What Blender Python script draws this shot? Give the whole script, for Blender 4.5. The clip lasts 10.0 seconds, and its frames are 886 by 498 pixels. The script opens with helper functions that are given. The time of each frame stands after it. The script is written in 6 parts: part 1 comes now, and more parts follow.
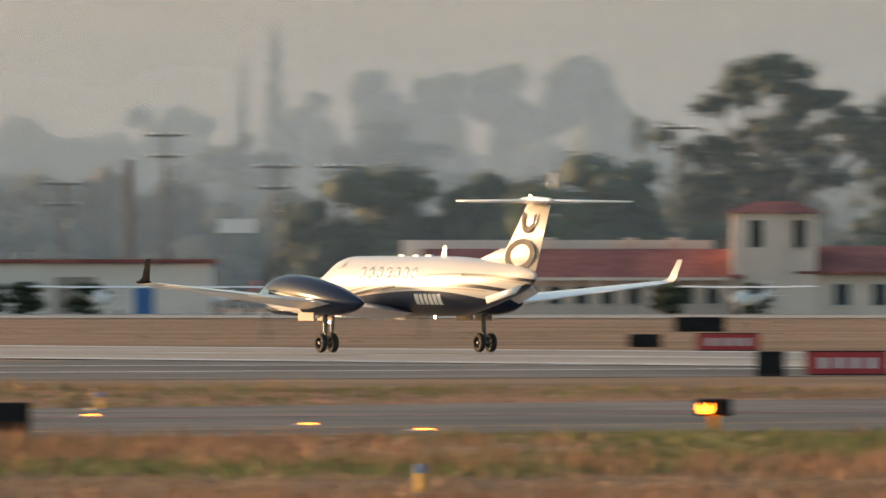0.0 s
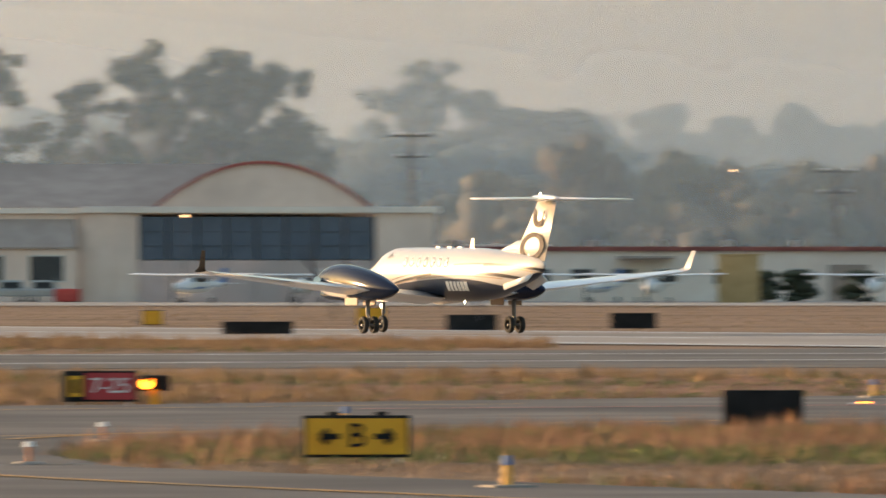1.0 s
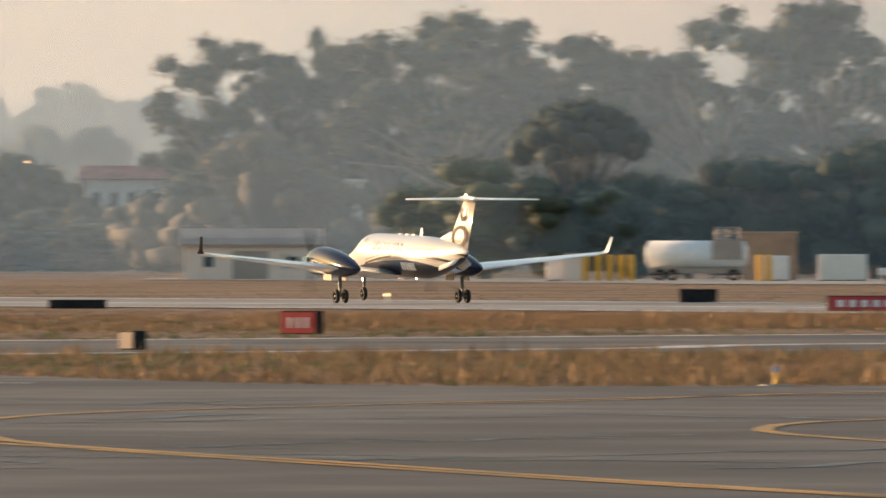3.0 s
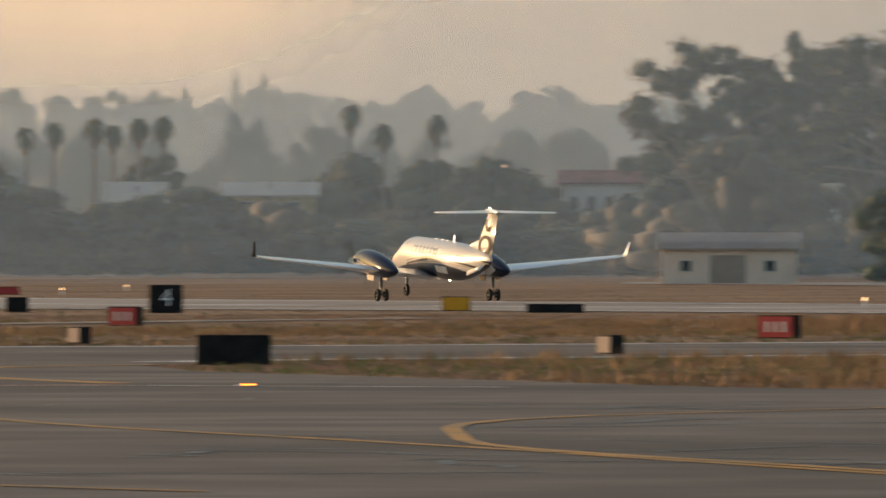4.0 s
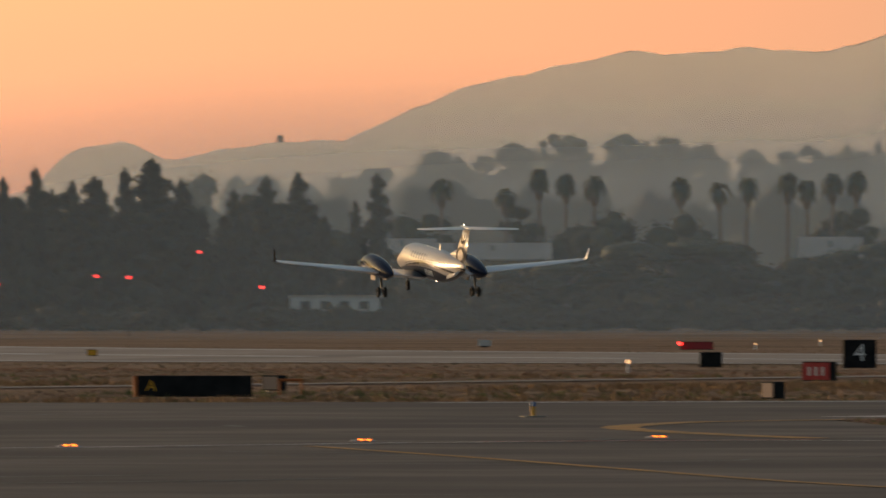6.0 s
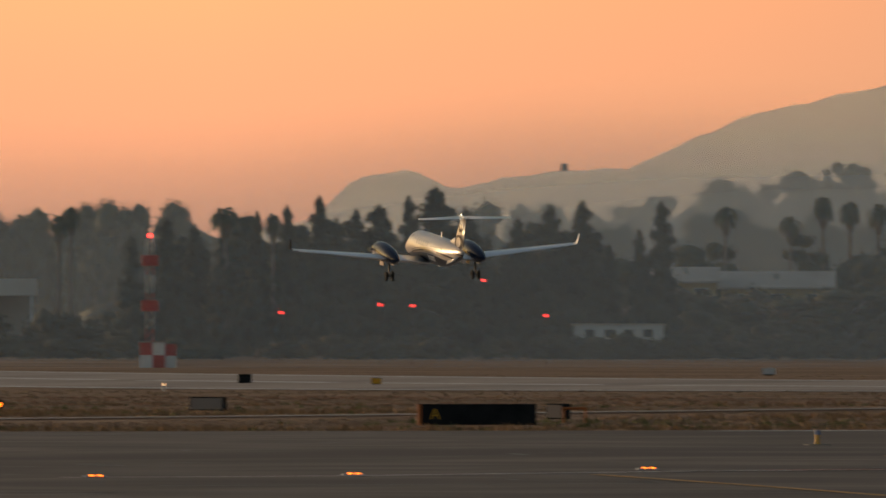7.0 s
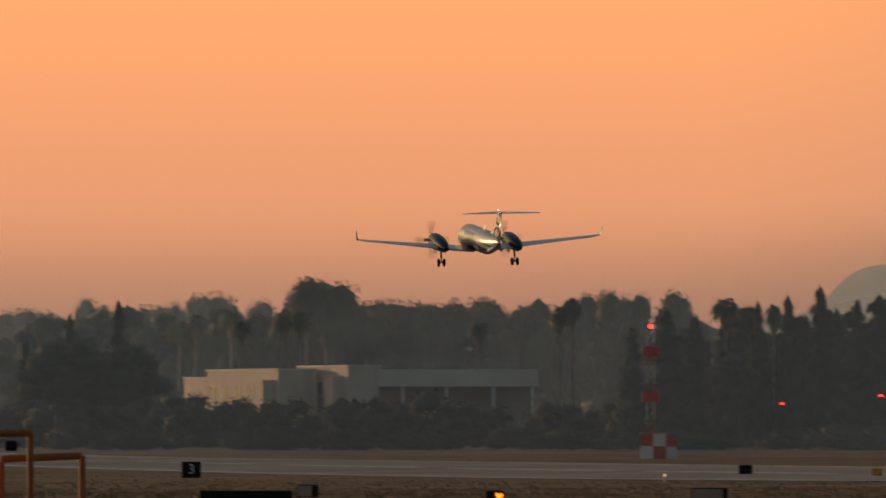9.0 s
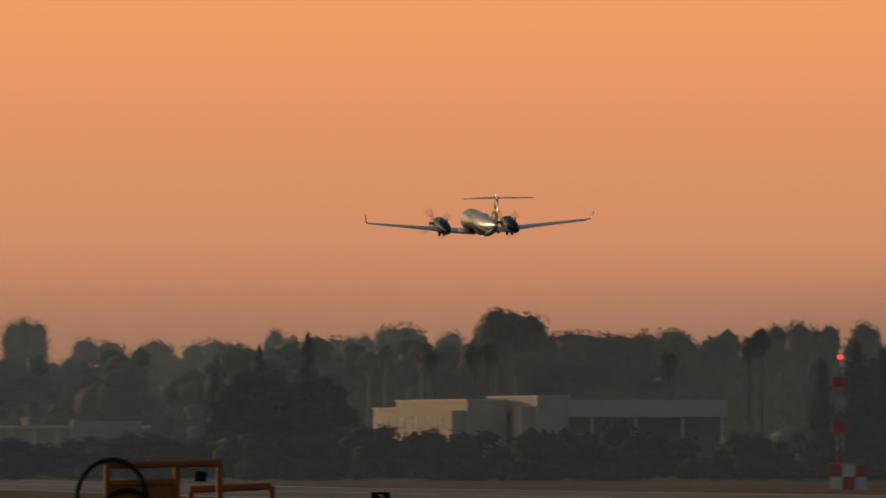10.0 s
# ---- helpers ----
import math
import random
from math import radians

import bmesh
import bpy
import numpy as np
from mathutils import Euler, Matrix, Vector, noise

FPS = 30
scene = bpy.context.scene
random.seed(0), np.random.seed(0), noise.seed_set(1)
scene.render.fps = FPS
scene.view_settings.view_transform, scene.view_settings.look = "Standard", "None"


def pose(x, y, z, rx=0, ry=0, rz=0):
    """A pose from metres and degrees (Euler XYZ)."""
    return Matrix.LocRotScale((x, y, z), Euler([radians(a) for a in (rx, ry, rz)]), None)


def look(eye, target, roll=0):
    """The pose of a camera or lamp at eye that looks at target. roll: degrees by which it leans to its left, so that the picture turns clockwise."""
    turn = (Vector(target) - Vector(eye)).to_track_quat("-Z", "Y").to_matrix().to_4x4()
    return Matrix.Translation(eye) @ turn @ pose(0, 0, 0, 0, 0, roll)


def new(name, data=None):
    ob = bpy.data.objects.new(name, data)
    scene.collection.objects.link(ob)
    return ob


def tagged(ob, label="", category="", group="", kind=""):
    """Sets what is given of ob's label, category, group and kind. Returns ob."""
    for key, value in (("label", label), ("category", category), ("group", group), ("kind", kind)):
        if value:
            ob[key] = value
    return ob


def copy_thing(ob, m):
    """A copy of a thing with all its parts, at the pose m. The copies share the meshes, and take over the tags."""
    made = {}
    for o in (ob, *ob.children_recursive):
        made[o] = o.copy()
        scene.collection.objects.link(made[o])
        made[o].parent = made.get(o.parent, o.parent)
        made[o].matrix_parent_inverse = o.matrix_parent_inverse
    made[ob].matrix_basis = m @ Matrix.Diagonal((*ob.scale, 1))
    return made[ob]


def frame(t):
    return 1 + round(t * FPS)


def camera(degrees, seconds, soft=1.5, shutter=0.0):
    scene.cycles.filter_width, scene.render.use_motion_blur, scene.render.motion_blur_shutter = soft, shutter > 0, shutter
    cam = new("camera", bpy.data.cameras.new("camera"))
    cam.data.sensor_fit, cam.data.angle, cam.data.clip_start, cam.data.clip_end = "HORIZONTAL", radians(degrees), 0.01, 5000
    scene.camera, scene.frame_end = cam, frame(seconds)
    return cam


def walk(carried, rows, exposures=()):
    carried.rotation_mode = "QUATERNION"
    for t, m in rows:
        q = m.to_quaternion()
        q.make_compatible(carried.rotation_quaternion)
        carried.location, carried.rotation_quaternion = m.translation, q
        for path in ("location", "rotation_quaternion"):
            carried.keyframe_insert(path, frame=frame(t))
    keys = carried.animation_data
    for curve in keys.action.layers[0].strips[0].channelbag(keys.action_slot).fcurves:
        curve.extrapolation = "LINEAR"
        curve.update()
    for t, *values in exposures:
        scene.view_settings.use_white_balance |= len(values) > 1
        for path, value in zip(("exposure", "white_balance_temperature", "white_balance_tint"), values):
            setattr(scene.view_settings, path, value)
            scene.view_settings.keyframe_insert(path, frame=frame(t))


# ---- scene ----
# The observer stands on the apron and pans left after the aircraft.
# World: +Y is the runway heading, +X to its right, the observer at the origin.
EYE = (0.0, 0.0, 1.76)
cam = camera(4.38, 10.0, soft=1.6, shutter=0.5)
PAN = [  # seconds, tilt up, bearing to the right of the runway heading (degrees)
    (0, 0.2152, 30.78), (0.2, 0.2152, 29.98), (0.4, 0.2152, 29.19), (0.7, 0.1942, 27.99), (1, 0.1537, 26.957),
    (1.2, 0.1341, 26.30), (1.5, 0.1034, 25.235), (1.7, 0.0922, 24.576), (1.9, 0.0838, 23.972), (2.0, 0.0796, 23.72),
    (2.2, 0.0755, 23.245), (3.3, 0.0433, 20.794), (3.5, 0.0461, 20.314), (4, 0.0685, 19.115), (4.5, 0.1076, 18.072),
    (5, 0.1831, 17.08), (5.5, 0.2655, 16.348), (5.7, 0.2976, 16.088), (6.8, 0.4486, 14.559), (7, 0.4807, 14.28),
    (7.5, 0.5729, 13.62), (8, 0.7071, 12.978), (8.5, 0.8217, 12.371), (9, 0.9306, 11.804), (9.5, 1.0285, 11.348),
    (10, 1.0816, 10.868)]
walk(cam, [(t, pose(*EYE, 90 + up, 0, -b)) for t, up, b in PAN],
     exposures=[(0, 1.45), (1.5, 1.68), (2.2, 1.66), (3.5, 1.2), (4.5, 0.55), (5.5, 0.05), (7.5, -0.42), (9, -0.78), (10, -1.12)])

# ---- light: a hazy sunset, the sun low on the left, outside the view ----
SUN_BEARING, SUN_HEIGHT = -36.0, 6.0
world = bpy.data.worlds.new("evening_sky")
scene.world = world
world.use_nodes = True
sky = world.node_tree.nodes.new("ShaderNodeTexSky")
sky.sky_type, sky.sun_disc = "NISHITA", False
sky.sun_elevation, sky.sun_rotation = radians(SUN_HEIGHT), radians(SUN_BEARING)
sky.dust_density, sky.air_density, sky.ozone_density = 3.0, 1.0, 1.2
world.node_tree.links.new(sky.outputs[0], world.node_tree.nodes["Background"].inputs[0])
world.node_tree.nodes["Background"].inputs[1].default_value = 0.15
sun = new("sun", bpy.data.lights.new("sun", "SUN"))
sun.data.energy, sun.data.color, sun.data.angle = 2.35, (1.0, 0.65, 0.39), radians(1.5)
b, e = radians(SUN_BEARING), radians(SUN_HEIGHT)
sun.matrix_world = look((0, 0, 60), (-math.sin(b) * 50, -math.cos(b) * 50, 60 - 50 * math.tan(e)))


# ---- small tools ----
def spot(bearing, distance, z=0.0):
    """A place by its bearing from the observer, right of the runway heading."""
    return Vector((distance * math.sin(radians(bearing)), distance * math.cos(radians(bearing)), z))


def ease(v):
    v = min(1.0, max(0.0, v))
    return v * v * (3 - 2 * v)


def gz(x, y):
    """The height of the ground: level near by, a slight dip along the far runway, rising to the hills."""
    across = (1 - 0.75 * ease((x - 140) / 45)) * (1 - ease((x - 190) / 130))
    dip = -0.75 * ease((y - 340) / 360) * (1 - ease((y - 720) / 330)) * across
    return dip + max(0.0, math.hypot(x, y) - 1000) * 0.0025


def link(node_tree, a, b):
    node_tree.links.new(a, b)


def rgba(c):
    return (c[0], c[1], c[2], 1.0)


def mat(name, c1, c2, scale=2.0, rough=0.7, metal=0.0, c3=None, scale2=None, bump=0.0, spec=0.5, island=0.0, coat=0.0):
    """A surface of two or three colours mixed by noise at two scales."""
    m = bpy.data.materials.new(name)
    m.use_nodes = True
    nt = m.node_tree
    p = nt.nodes["Principled BSDF"]
    tc = nt.nodes.new("ShaderNodeTexCoord")
    geo = nt.nodes.new("ShaderNodeNewGeometry")
    n1 = nt.nodes.new("ShaderNodeTexNoise")
    n1.inputs["Scale"].default_value, n1.inputs["Detail"].default_value = scale, 6
    link(nt, geo.outputs["Position"] if island < 0 else tc.outputs["Object"], n1.inputs["Vector"])
    ramp = nt.nodes.new("ShaderNodeValToRGB")
    ramp.color_ramp.elements[0].position, ramp.color_ramp.elements[1].position = 0.35, 0.65
    ramp.color_ramp.elements[0].color, ramp.color_ramp.elements[1].color = rgba(c1), rgba(c2)
    link(nt, n1.outputs["Fac"], ramp.inputs["Fac"])
    out = ramp.outputs["Color"]
    if c3:
        n2 = nt.nodes.new("ShaderNodeTexNoise")
        n2.inputs["Scale"].default_value, n2.inputs["Detail"].default_value = scale2 or scale / 9, 4
        link(nt, tc.outputs["Object"], n2.inputs["Vector"])
        r2 = nt.nodes.new("ShaderNodeValToRGB")
        r2.color_ramp.elements[0].position, r2.color_ramp.elements[1].position = 0.45, 0.62
        link(nt, n2.outputs["Fac"], r2.inputs["Fac"])
        mix = nt.nodes.new("ShaderNodeMix")
        mix.data_type = "RGBA"
        link(nt, r2.outputs["Color"], mix.inputs["Factor"])
        link(nt, out, mix.inputs["A"])
        mix.inputs["B"].default_value = rgba(c3)
        out = mix.outputs["Result"]
    if island > 0:
        hsv = nt.nodes.new("ShaderNodeHueSaturation")
        mr = nt.nodes.new("ShaderNodeMapRange")
        mr.inputs["To Min"].default_value, mr.inputs["To Max"].default_value = 1 - island, 1 + island
        link(nt, geo.outputs["Random Per Island"], mr.inputs["Value"])
        link(nt, mr.outputs["Result"], hsv.inputs["Value"])
        oi = nt.nodes.new("ShaderNodeObjectInfo")
        mr2 = nt.nodes.new("ShaderNodeMapRange")
        mr2.inputs["To Min"].default_value, mr2.inputs["To Max"].default_value = 0.475, 0.525
        link(nt, oi.outputs["Random"], mr2.inputs["Value"])
        link(nt, mr2.outputs["Result"], hsv.inputs["Hue"])
        link(nt, out, hsv.inputs["Color"])
        out = hsv.outputs["Color"]
    link(nt, out, p.inputs["Base Color"])
    p.inputs["Roughness"].default_value, p.inputs["Metallic"].default_value = rough, metal
    p.inputs["Specular IOR Level"].default_value = spec
    p.inputs["Coat Weight"].default_value = coat
    if bump:
        bn = nt.nodes.new("ShaderNodeBump")
        bn.inputs["Strength"].default_value, bn.inputs["Distance"].default_value = bump, 0.02
        link(nt, n1.outputs["Fac"], bn.inputs["Height"])
        link(nt, bn.outputs["Normal"], p.inputs["Normal"])
    return m


def lamp_mat(name, colour, strength):
    m = bpy.data.materials.new(name)
    m.use_nodes = True
    p = m.node_tree.nodes["Principled BSDF"]
    p.inputs["Base Color"].default_value = rgba(colour)
    p.inputs["Emission Color"].default_value, p.inputs["Emission Strength"].default_value = rgba(colour), strength
    return m


def mesh_of(name, verts, faces, material, smooth=False):
    me = bpy.data.meshes.new(name)
    me.from_pydata([tuple(v) for v in verts], [], faces)
    me.materials.append(material)
    if smooth:
        me.polygons.foreach_set("use_smooth", [True] * len(me.polygons))
    me.update()
    return me


def part(name, bm, material=None, parent=None, label="", smooth=False):
    """Links a bmesh, or ready mesh data, as one mesh object under a thing or a part."""
    if isinstance(bm, bmesh.types.BMesh):
        me = bpy.data.meshes.new(name)
        bm.to_mesh(me)
        bm.free()
        me.materials.append(material)
        if smooth:
            me.polygons.foreach_set("use_smooth", [True] * len(me.polygons))
    else:
        me = bm
    ob = new(name, me)
    ob.parent = parent
    if label:
        ob["label"] = label
    return ob


def thing(name, m=None, label="", category="", group="", kind=""):
    ob = new(name)
    if m is not None:
        ob.matrix_basis = m
    return tagged(ob, label, category, group, kind)


def box(bm, x0, x1, y0, y1, z0, z1, bevel=0.0):
    r = bmesh.ops.create_cube(bm, size=1.0, matrix=Matrix.LocRotScale(
        ((x0 + x1) / 2, (y0 + y1) / 2, (z0 + z1) / 2), None, (abs(x1 - x0), abs(y1 - y0), abs(z1 - z0))))
    if bevel:
        edges = list({ed for v in r["verts"] for ed in v.link_edges})
        bmesh.ops.bevel(bm, geom=edges, offset=bevel, segments=2, affect="EDGES", profile=0.6)
    return bm


def rod(bm, a, b, r1, r2=None, seg=10, caps=True):
    a, b = Vector(a), Vector(b)
    d = b - a
    m = Matrix.Translation((a + b) / 2) @ d.to_track_quat("Z", "Y").to_matrix().to_4x4()
    bmesh.ops.create_cone(bm, cap_ends=caps, segments=seg, radius1=r1, radius2=r1 if r2 is None else r2, depth=d.length, matrix=m)
    return bm


def boxed(x0, x1, y0, y1, z0, z1, bevel=0.0):
    return box(bmesh.new(), x0, x1, y0, y1, z0, z1, bevel)


def rodded(a, b, r1, r2=None, seg=10):
    return rod(bmesh.new(), a, b, r1, r2, seg)


def loft(sections, closed_ends=True):
    """A skin through rings of equal length."""
    bm = bmesh.new()
    rings = [[bm.verts.new(p) for p in ring] for ring in sections]
    n = len(rings[0])
    for r0, r1 in zip(rings, rings[1:]):
        for i in range(n):
            bm.faces.new((r0[i], r0[(i + 1) % n], r1[(i + 1) % n], r1[i]))
    if closed_ends:
        bm.faces.new(rings[0])
        bm.faces.new(rings[-1])
    bmesh.ops.recalc_face_normals(bm, faces=bm.faces)
    return bm


def ribbon(name, pts, width, material, z, parent=None, label=""):
    """A painted line or narrow pavement along a way on the ground."""
    path = [Vector((p[0], p[1], 0)) for p in pts]
    fine = []
    for i in range(len(path) - 1):
        p0, p1, p2, p3 = path[max(i - 1, 0)], path[i], path[i + 1], path[min(i + 2, len(path) - 1)]
        k = max(2, int((p2 - p1).length / 2.5))
        for j in range(k):
            s = j / k
            fine.append(0.5 * (2 * p1 + (p2 - p0) * s + (2 * p0 - 5 * p1 + 4 * p2 - p3) * s * s + (3 * p1 - p0 - 3 * p2 + p3) * s ** 3))
    fine.append(path[-1])
    verts, faces = [], []
    for i, p in enumerate(fine):
        d = (fine[min(i + 1, len(fine) - 1)] - fine[max(i - 1, 0)]).normalized()
        n = Vector((-d.y, d.x, 0)) * width / 2
        for q in (p - n, p + n):
            verts.append((q.x, q.y, gz(q.x, q.y) + z))
    for i in range(len(fine) - 1):
        faces.append((2 * i, 2 * i + 1, 2 * i + 3, 2 * i + 2))
    return part(name, mesh_of(name, verts, faces, material), None, parent, label)

# ---- materials ----
M_EARTH = mat("dry_grass_earth", (0.23, 0.142, 0.09), (0.315, 0.2, 0.128), 0.35, 0.95, c3=(0.17, 0.105, 0.063), scale2=0.05, bump=0.3, spec=0.1)
M_ASPHALT = mat("worn_asphalt", (0.12, 0.105, 0.094), (0.203, 0.178, 0.157), 0.35, 0.85, c3=(0.09, 0.083, 0.077), scale2=0.07, bump=0.25, spec=0.12)
M_RUNWAY = mat("runway_asphalt", (0.33, 0.28, 0.24), (0.4, 0.34, 0.29), 0.3, 0.85, c3=(0.26, 0.225, 0.195), scale2=0.03, bump=0.2, spec=0.2)
M_CONCRETE = mat("pale_concrete", (0.26, 0.24, 0.21), (0.34, 0.31, 0.27), 0.5, 0.85, c3=(0.22, 0.2, 0.18), scale2=0.05)
M_YELLOWLINE = mat("worn_yellow_paint", (0.44, 0.2, 0.025), (0.56, 0.27, 0.035), 3.0, 0.7, c3=(0.32, 0.18, 0.05), scale2=0.6)
M_WHITELINE = mat("worn_white_paint", (0.55, 0.53, 0.5), (0.72, 0.7, 0.66), 2.0, 0.7, c3=(0.4, 0.38, 0.35), scale2=0.4)
M_REDLINE = mat("faded_red_paint", (0.4, 0.1, 0.09), (0.5, 0.16, 0.14), 2.0, 0.7)
M_CRACK = mat("crack_sealant", (0.02, 0.02, 0.02), (0.035, 0.033, 0.03), 3.0, 0.5)
M_STRAW = mat("dry_grass", (0.31, 0.19, 0.122), (0.42, 0.272, 0.178), 0.25, 0.9, c3=(0.2, 0.14, 0.075), scale2=0.09, island=0.35)
M_GREENGRASS = mat("green_weeds", (0.11, 0.13, 0.035), (0.2, 0.2, 0.065), 0.5, 0.9, island=0.35)
M_REDDRY = mat("reddish_dry_weeds", (0.29, 0.14, 0.08), (0.4, 0.205, 0.12), 0.3, 0.9, island=0.35)
M_BARK = mat("grey_bark", (0.13, 0.1, 0.08), (0.25, 0.21, 0.17), 1.5, 0.9, bump=0.4)
M_EUC = mat("eucalyptus_leaves", (0.045, 0.055, 0.035), (0.085, 0.09, 0.05), 0.3, 0.8, island=0.28)
M_OAK = mat("dark_green_leaves", (0.04, 0.05, 0.03), (0.078, 0.088, 0.045), 0.4, 0.8, island=0.28)
M_LIME = mat("light_green_leaves", (0.042, 0.058, 0.02), (0.078, 0.092, 0.032), 0.4, 0.8, island=0.28)
M_GOLD = mat("autumn_leaves", (0.075, 0.058, 0.034), (0.125, 0.095, 0.048), 0.4, 0.8, island=0.28)
M_CONIFER = mat("conifer_needles", (0.022, 0.032, 0.024), (0.05, 0.06, 0.04), 0.5, 0.85, island=0.28)
M_PALM = mat("palm_fronds", (0.04, 0.05, 0.025), (0.09, 0.1, 0.04), 0.5, 0.7, island=0.3)
M_THATCH = mat("dead_palm_skirt", (0.14, 0.1, 0.06), (0.2, 0.15, 0.09), 2.0, 0.9)
M_BRUSH = mat("scrub", (0.032, 0.038, 0.022), (0.065, 0.062, 0.036), 0.15, 0.9, c3=(0.045, 0.04, 0.027), scale2=0.03, island=0.28)
M_HILL = mat("hillside_scrub", (0.24, 0.2, 0.14), (0.32, 0.27, 0.19), 0.004, 0.95, c3=(0.2, 0.18, 0.13), scale2=0.02, bump=0.5)
M_WALL = mat("cream_stucco", (0.79, 0.61, 0.49), (0.85, 0.67, 0.55), 0.8, 0.85, c3=(0.7, 0.54, 0.44), scale2=0.15)
M_PINKWALL = mat("faded_pink_door", (0.62, 0.45, 0.39), (0.68, 0.51, 0.45), 0.8, 0.8, c3=(0.5, 0.4, 0.36), scale2=0.2)
M_WHITEWALL = mat("white_painted_wall", (0.81, 0.69, 0.58), (0.87, 0.76, 0.65), 0.7, 0.8, c3=(0.72, 0.61, 0.52), scale2=0.12)
M_TAN = mat("ochre_plaster", (0.42, 0.28, 0.12), (0.5, 0.34, 0.16), 1.0, 0.85)
M_REDROOF = mat("red_clay_roof", (0.26, 0.075, 0.06), (0.36, 0.12, 0.09), 1.2, 0.85, c3=(0.2, 0.06, 0.05), scale2=0.2)
M_GREYROOF = mat("grey_roof_felt", (0.37, 0.29, 0.24), (0.44, 0.355, 0.295), 0.6, 0.9, c3=(0.32, 0.255, 0.21), scale2=0.1)
M_REDTRIM = mat("red_trim", (0.33, 0.06, 0.05), (0.4, 0.09, 0.07), 2.0, 0.6)
# the sky's reflection is put into this glass as a pale base colour
M_CABIN = mat("cabin_glass_painted_reflection", (0.7, 0.66, 0.61), (0.76, 0.72, 0.66), 0.5, 0.3, spec=0.8)
M_GLASS = mat("dark_window_glass", (0.02, 0.024, 0.03), (0.04, 0.045, 0.05), 0.5, 0.22, spec=0.3)
M_MUNTIN = mat("blue_grey_frame", (0.05, 0.06, 0.075), (0.065, 0.075, 0.09), 2.0, 0.6)
M_BLUEGLASS = mat("blue_grey_glazing", (0.08, 0.105, 0.14), (0.11, 0.135, 0.175), 0.5, 0.3, spec=0.35)
M_FRAME = mat("window_frame_paint", (0.5, 0.47, 0.42), (0.58, 0.55, 0.5), 2.0, 0.6)
M_DARK = mat("black_painted_metal", (0.012, 0.012, 0.013), (0.025, 0.024, 0.024), 3.0, 0.7, bump=0.05, spec=0.12)
M_RUBBER = mat("tyre_rubber", (0.015, 0.015, 0.015), (0.03, 0.028, 0.026), 6.0, 0.85)
M_STEEL = mat("galvanised_steel", (0.32, 0.32, 0.32), (0.45, 0.44, 0.43), 4.0, 0.4, metal=0.9)
M_SIGNYELLOW = mat("yellow_sign_face", (0.72, 0.33, 0.008), (0.8, 0.4, 0.012), 3.0, 0.5)
M_SIGNRED = mat("red_sign_face", (0.42, 0.024, 0.03), (0.5, 0.04, 0.045), 3.0, 0.45)
M_SIGNWHITE = mat("white_legend", (0.75, 0.72, 0.68), (0.82, 0.8, 0.76), 3.0, 0.5)
M_ORANGE = mat("orange_paint", (0.42, 0.1, 0.014), (0.5, 0.14, 0.02), 3.0, 0.5)
M_BLUE = mat("blue_plastic", (0.04, 0.12, 0.3), (0.06, 0.17, 0.4), 2.0, 0.5)
M_RED = mat("red_paint", (0.45, 0.04, 0.03), (0.55, 0.07, 0.05), 3.0, 0.5)
M_PALEROOF = mat("pale_metal_roof", (0.6, 0.49, 0.39), (0.7, 0.58, 0.47), 0.3, 0.6, c3=(0.48, 0.4, 0.32), scale2=0.08)
M_WHITE = mat("white_paint", (0.72, 0.7, 0.67), (0.8, 0.78, 0.75), 2.0, 0.5)
M_TRUCK = mat("silver_car_paint", (0.35, 0.34, 0.33), (0.42, 0.41, 0.4), 2.0, 0.3, metal=0.5)
M_WOODPOLE = mat("creosoted_pole", (0.07, 0.05, 0.04), (0.12, 0.09, 0.07), 2.0, 0.9)
M_AMBER = lamp_mat("amber_lamp", (1.0, 0.2, 0.012), 5.0)
M_REDLAMP = lamp_mat("red_lamp", (1.0, 0.04, 0.03), 6.0)
M_WARMLAMP = lamp_mat("warm_lamp", (1.0, 0.55, 0.25), 1.5)


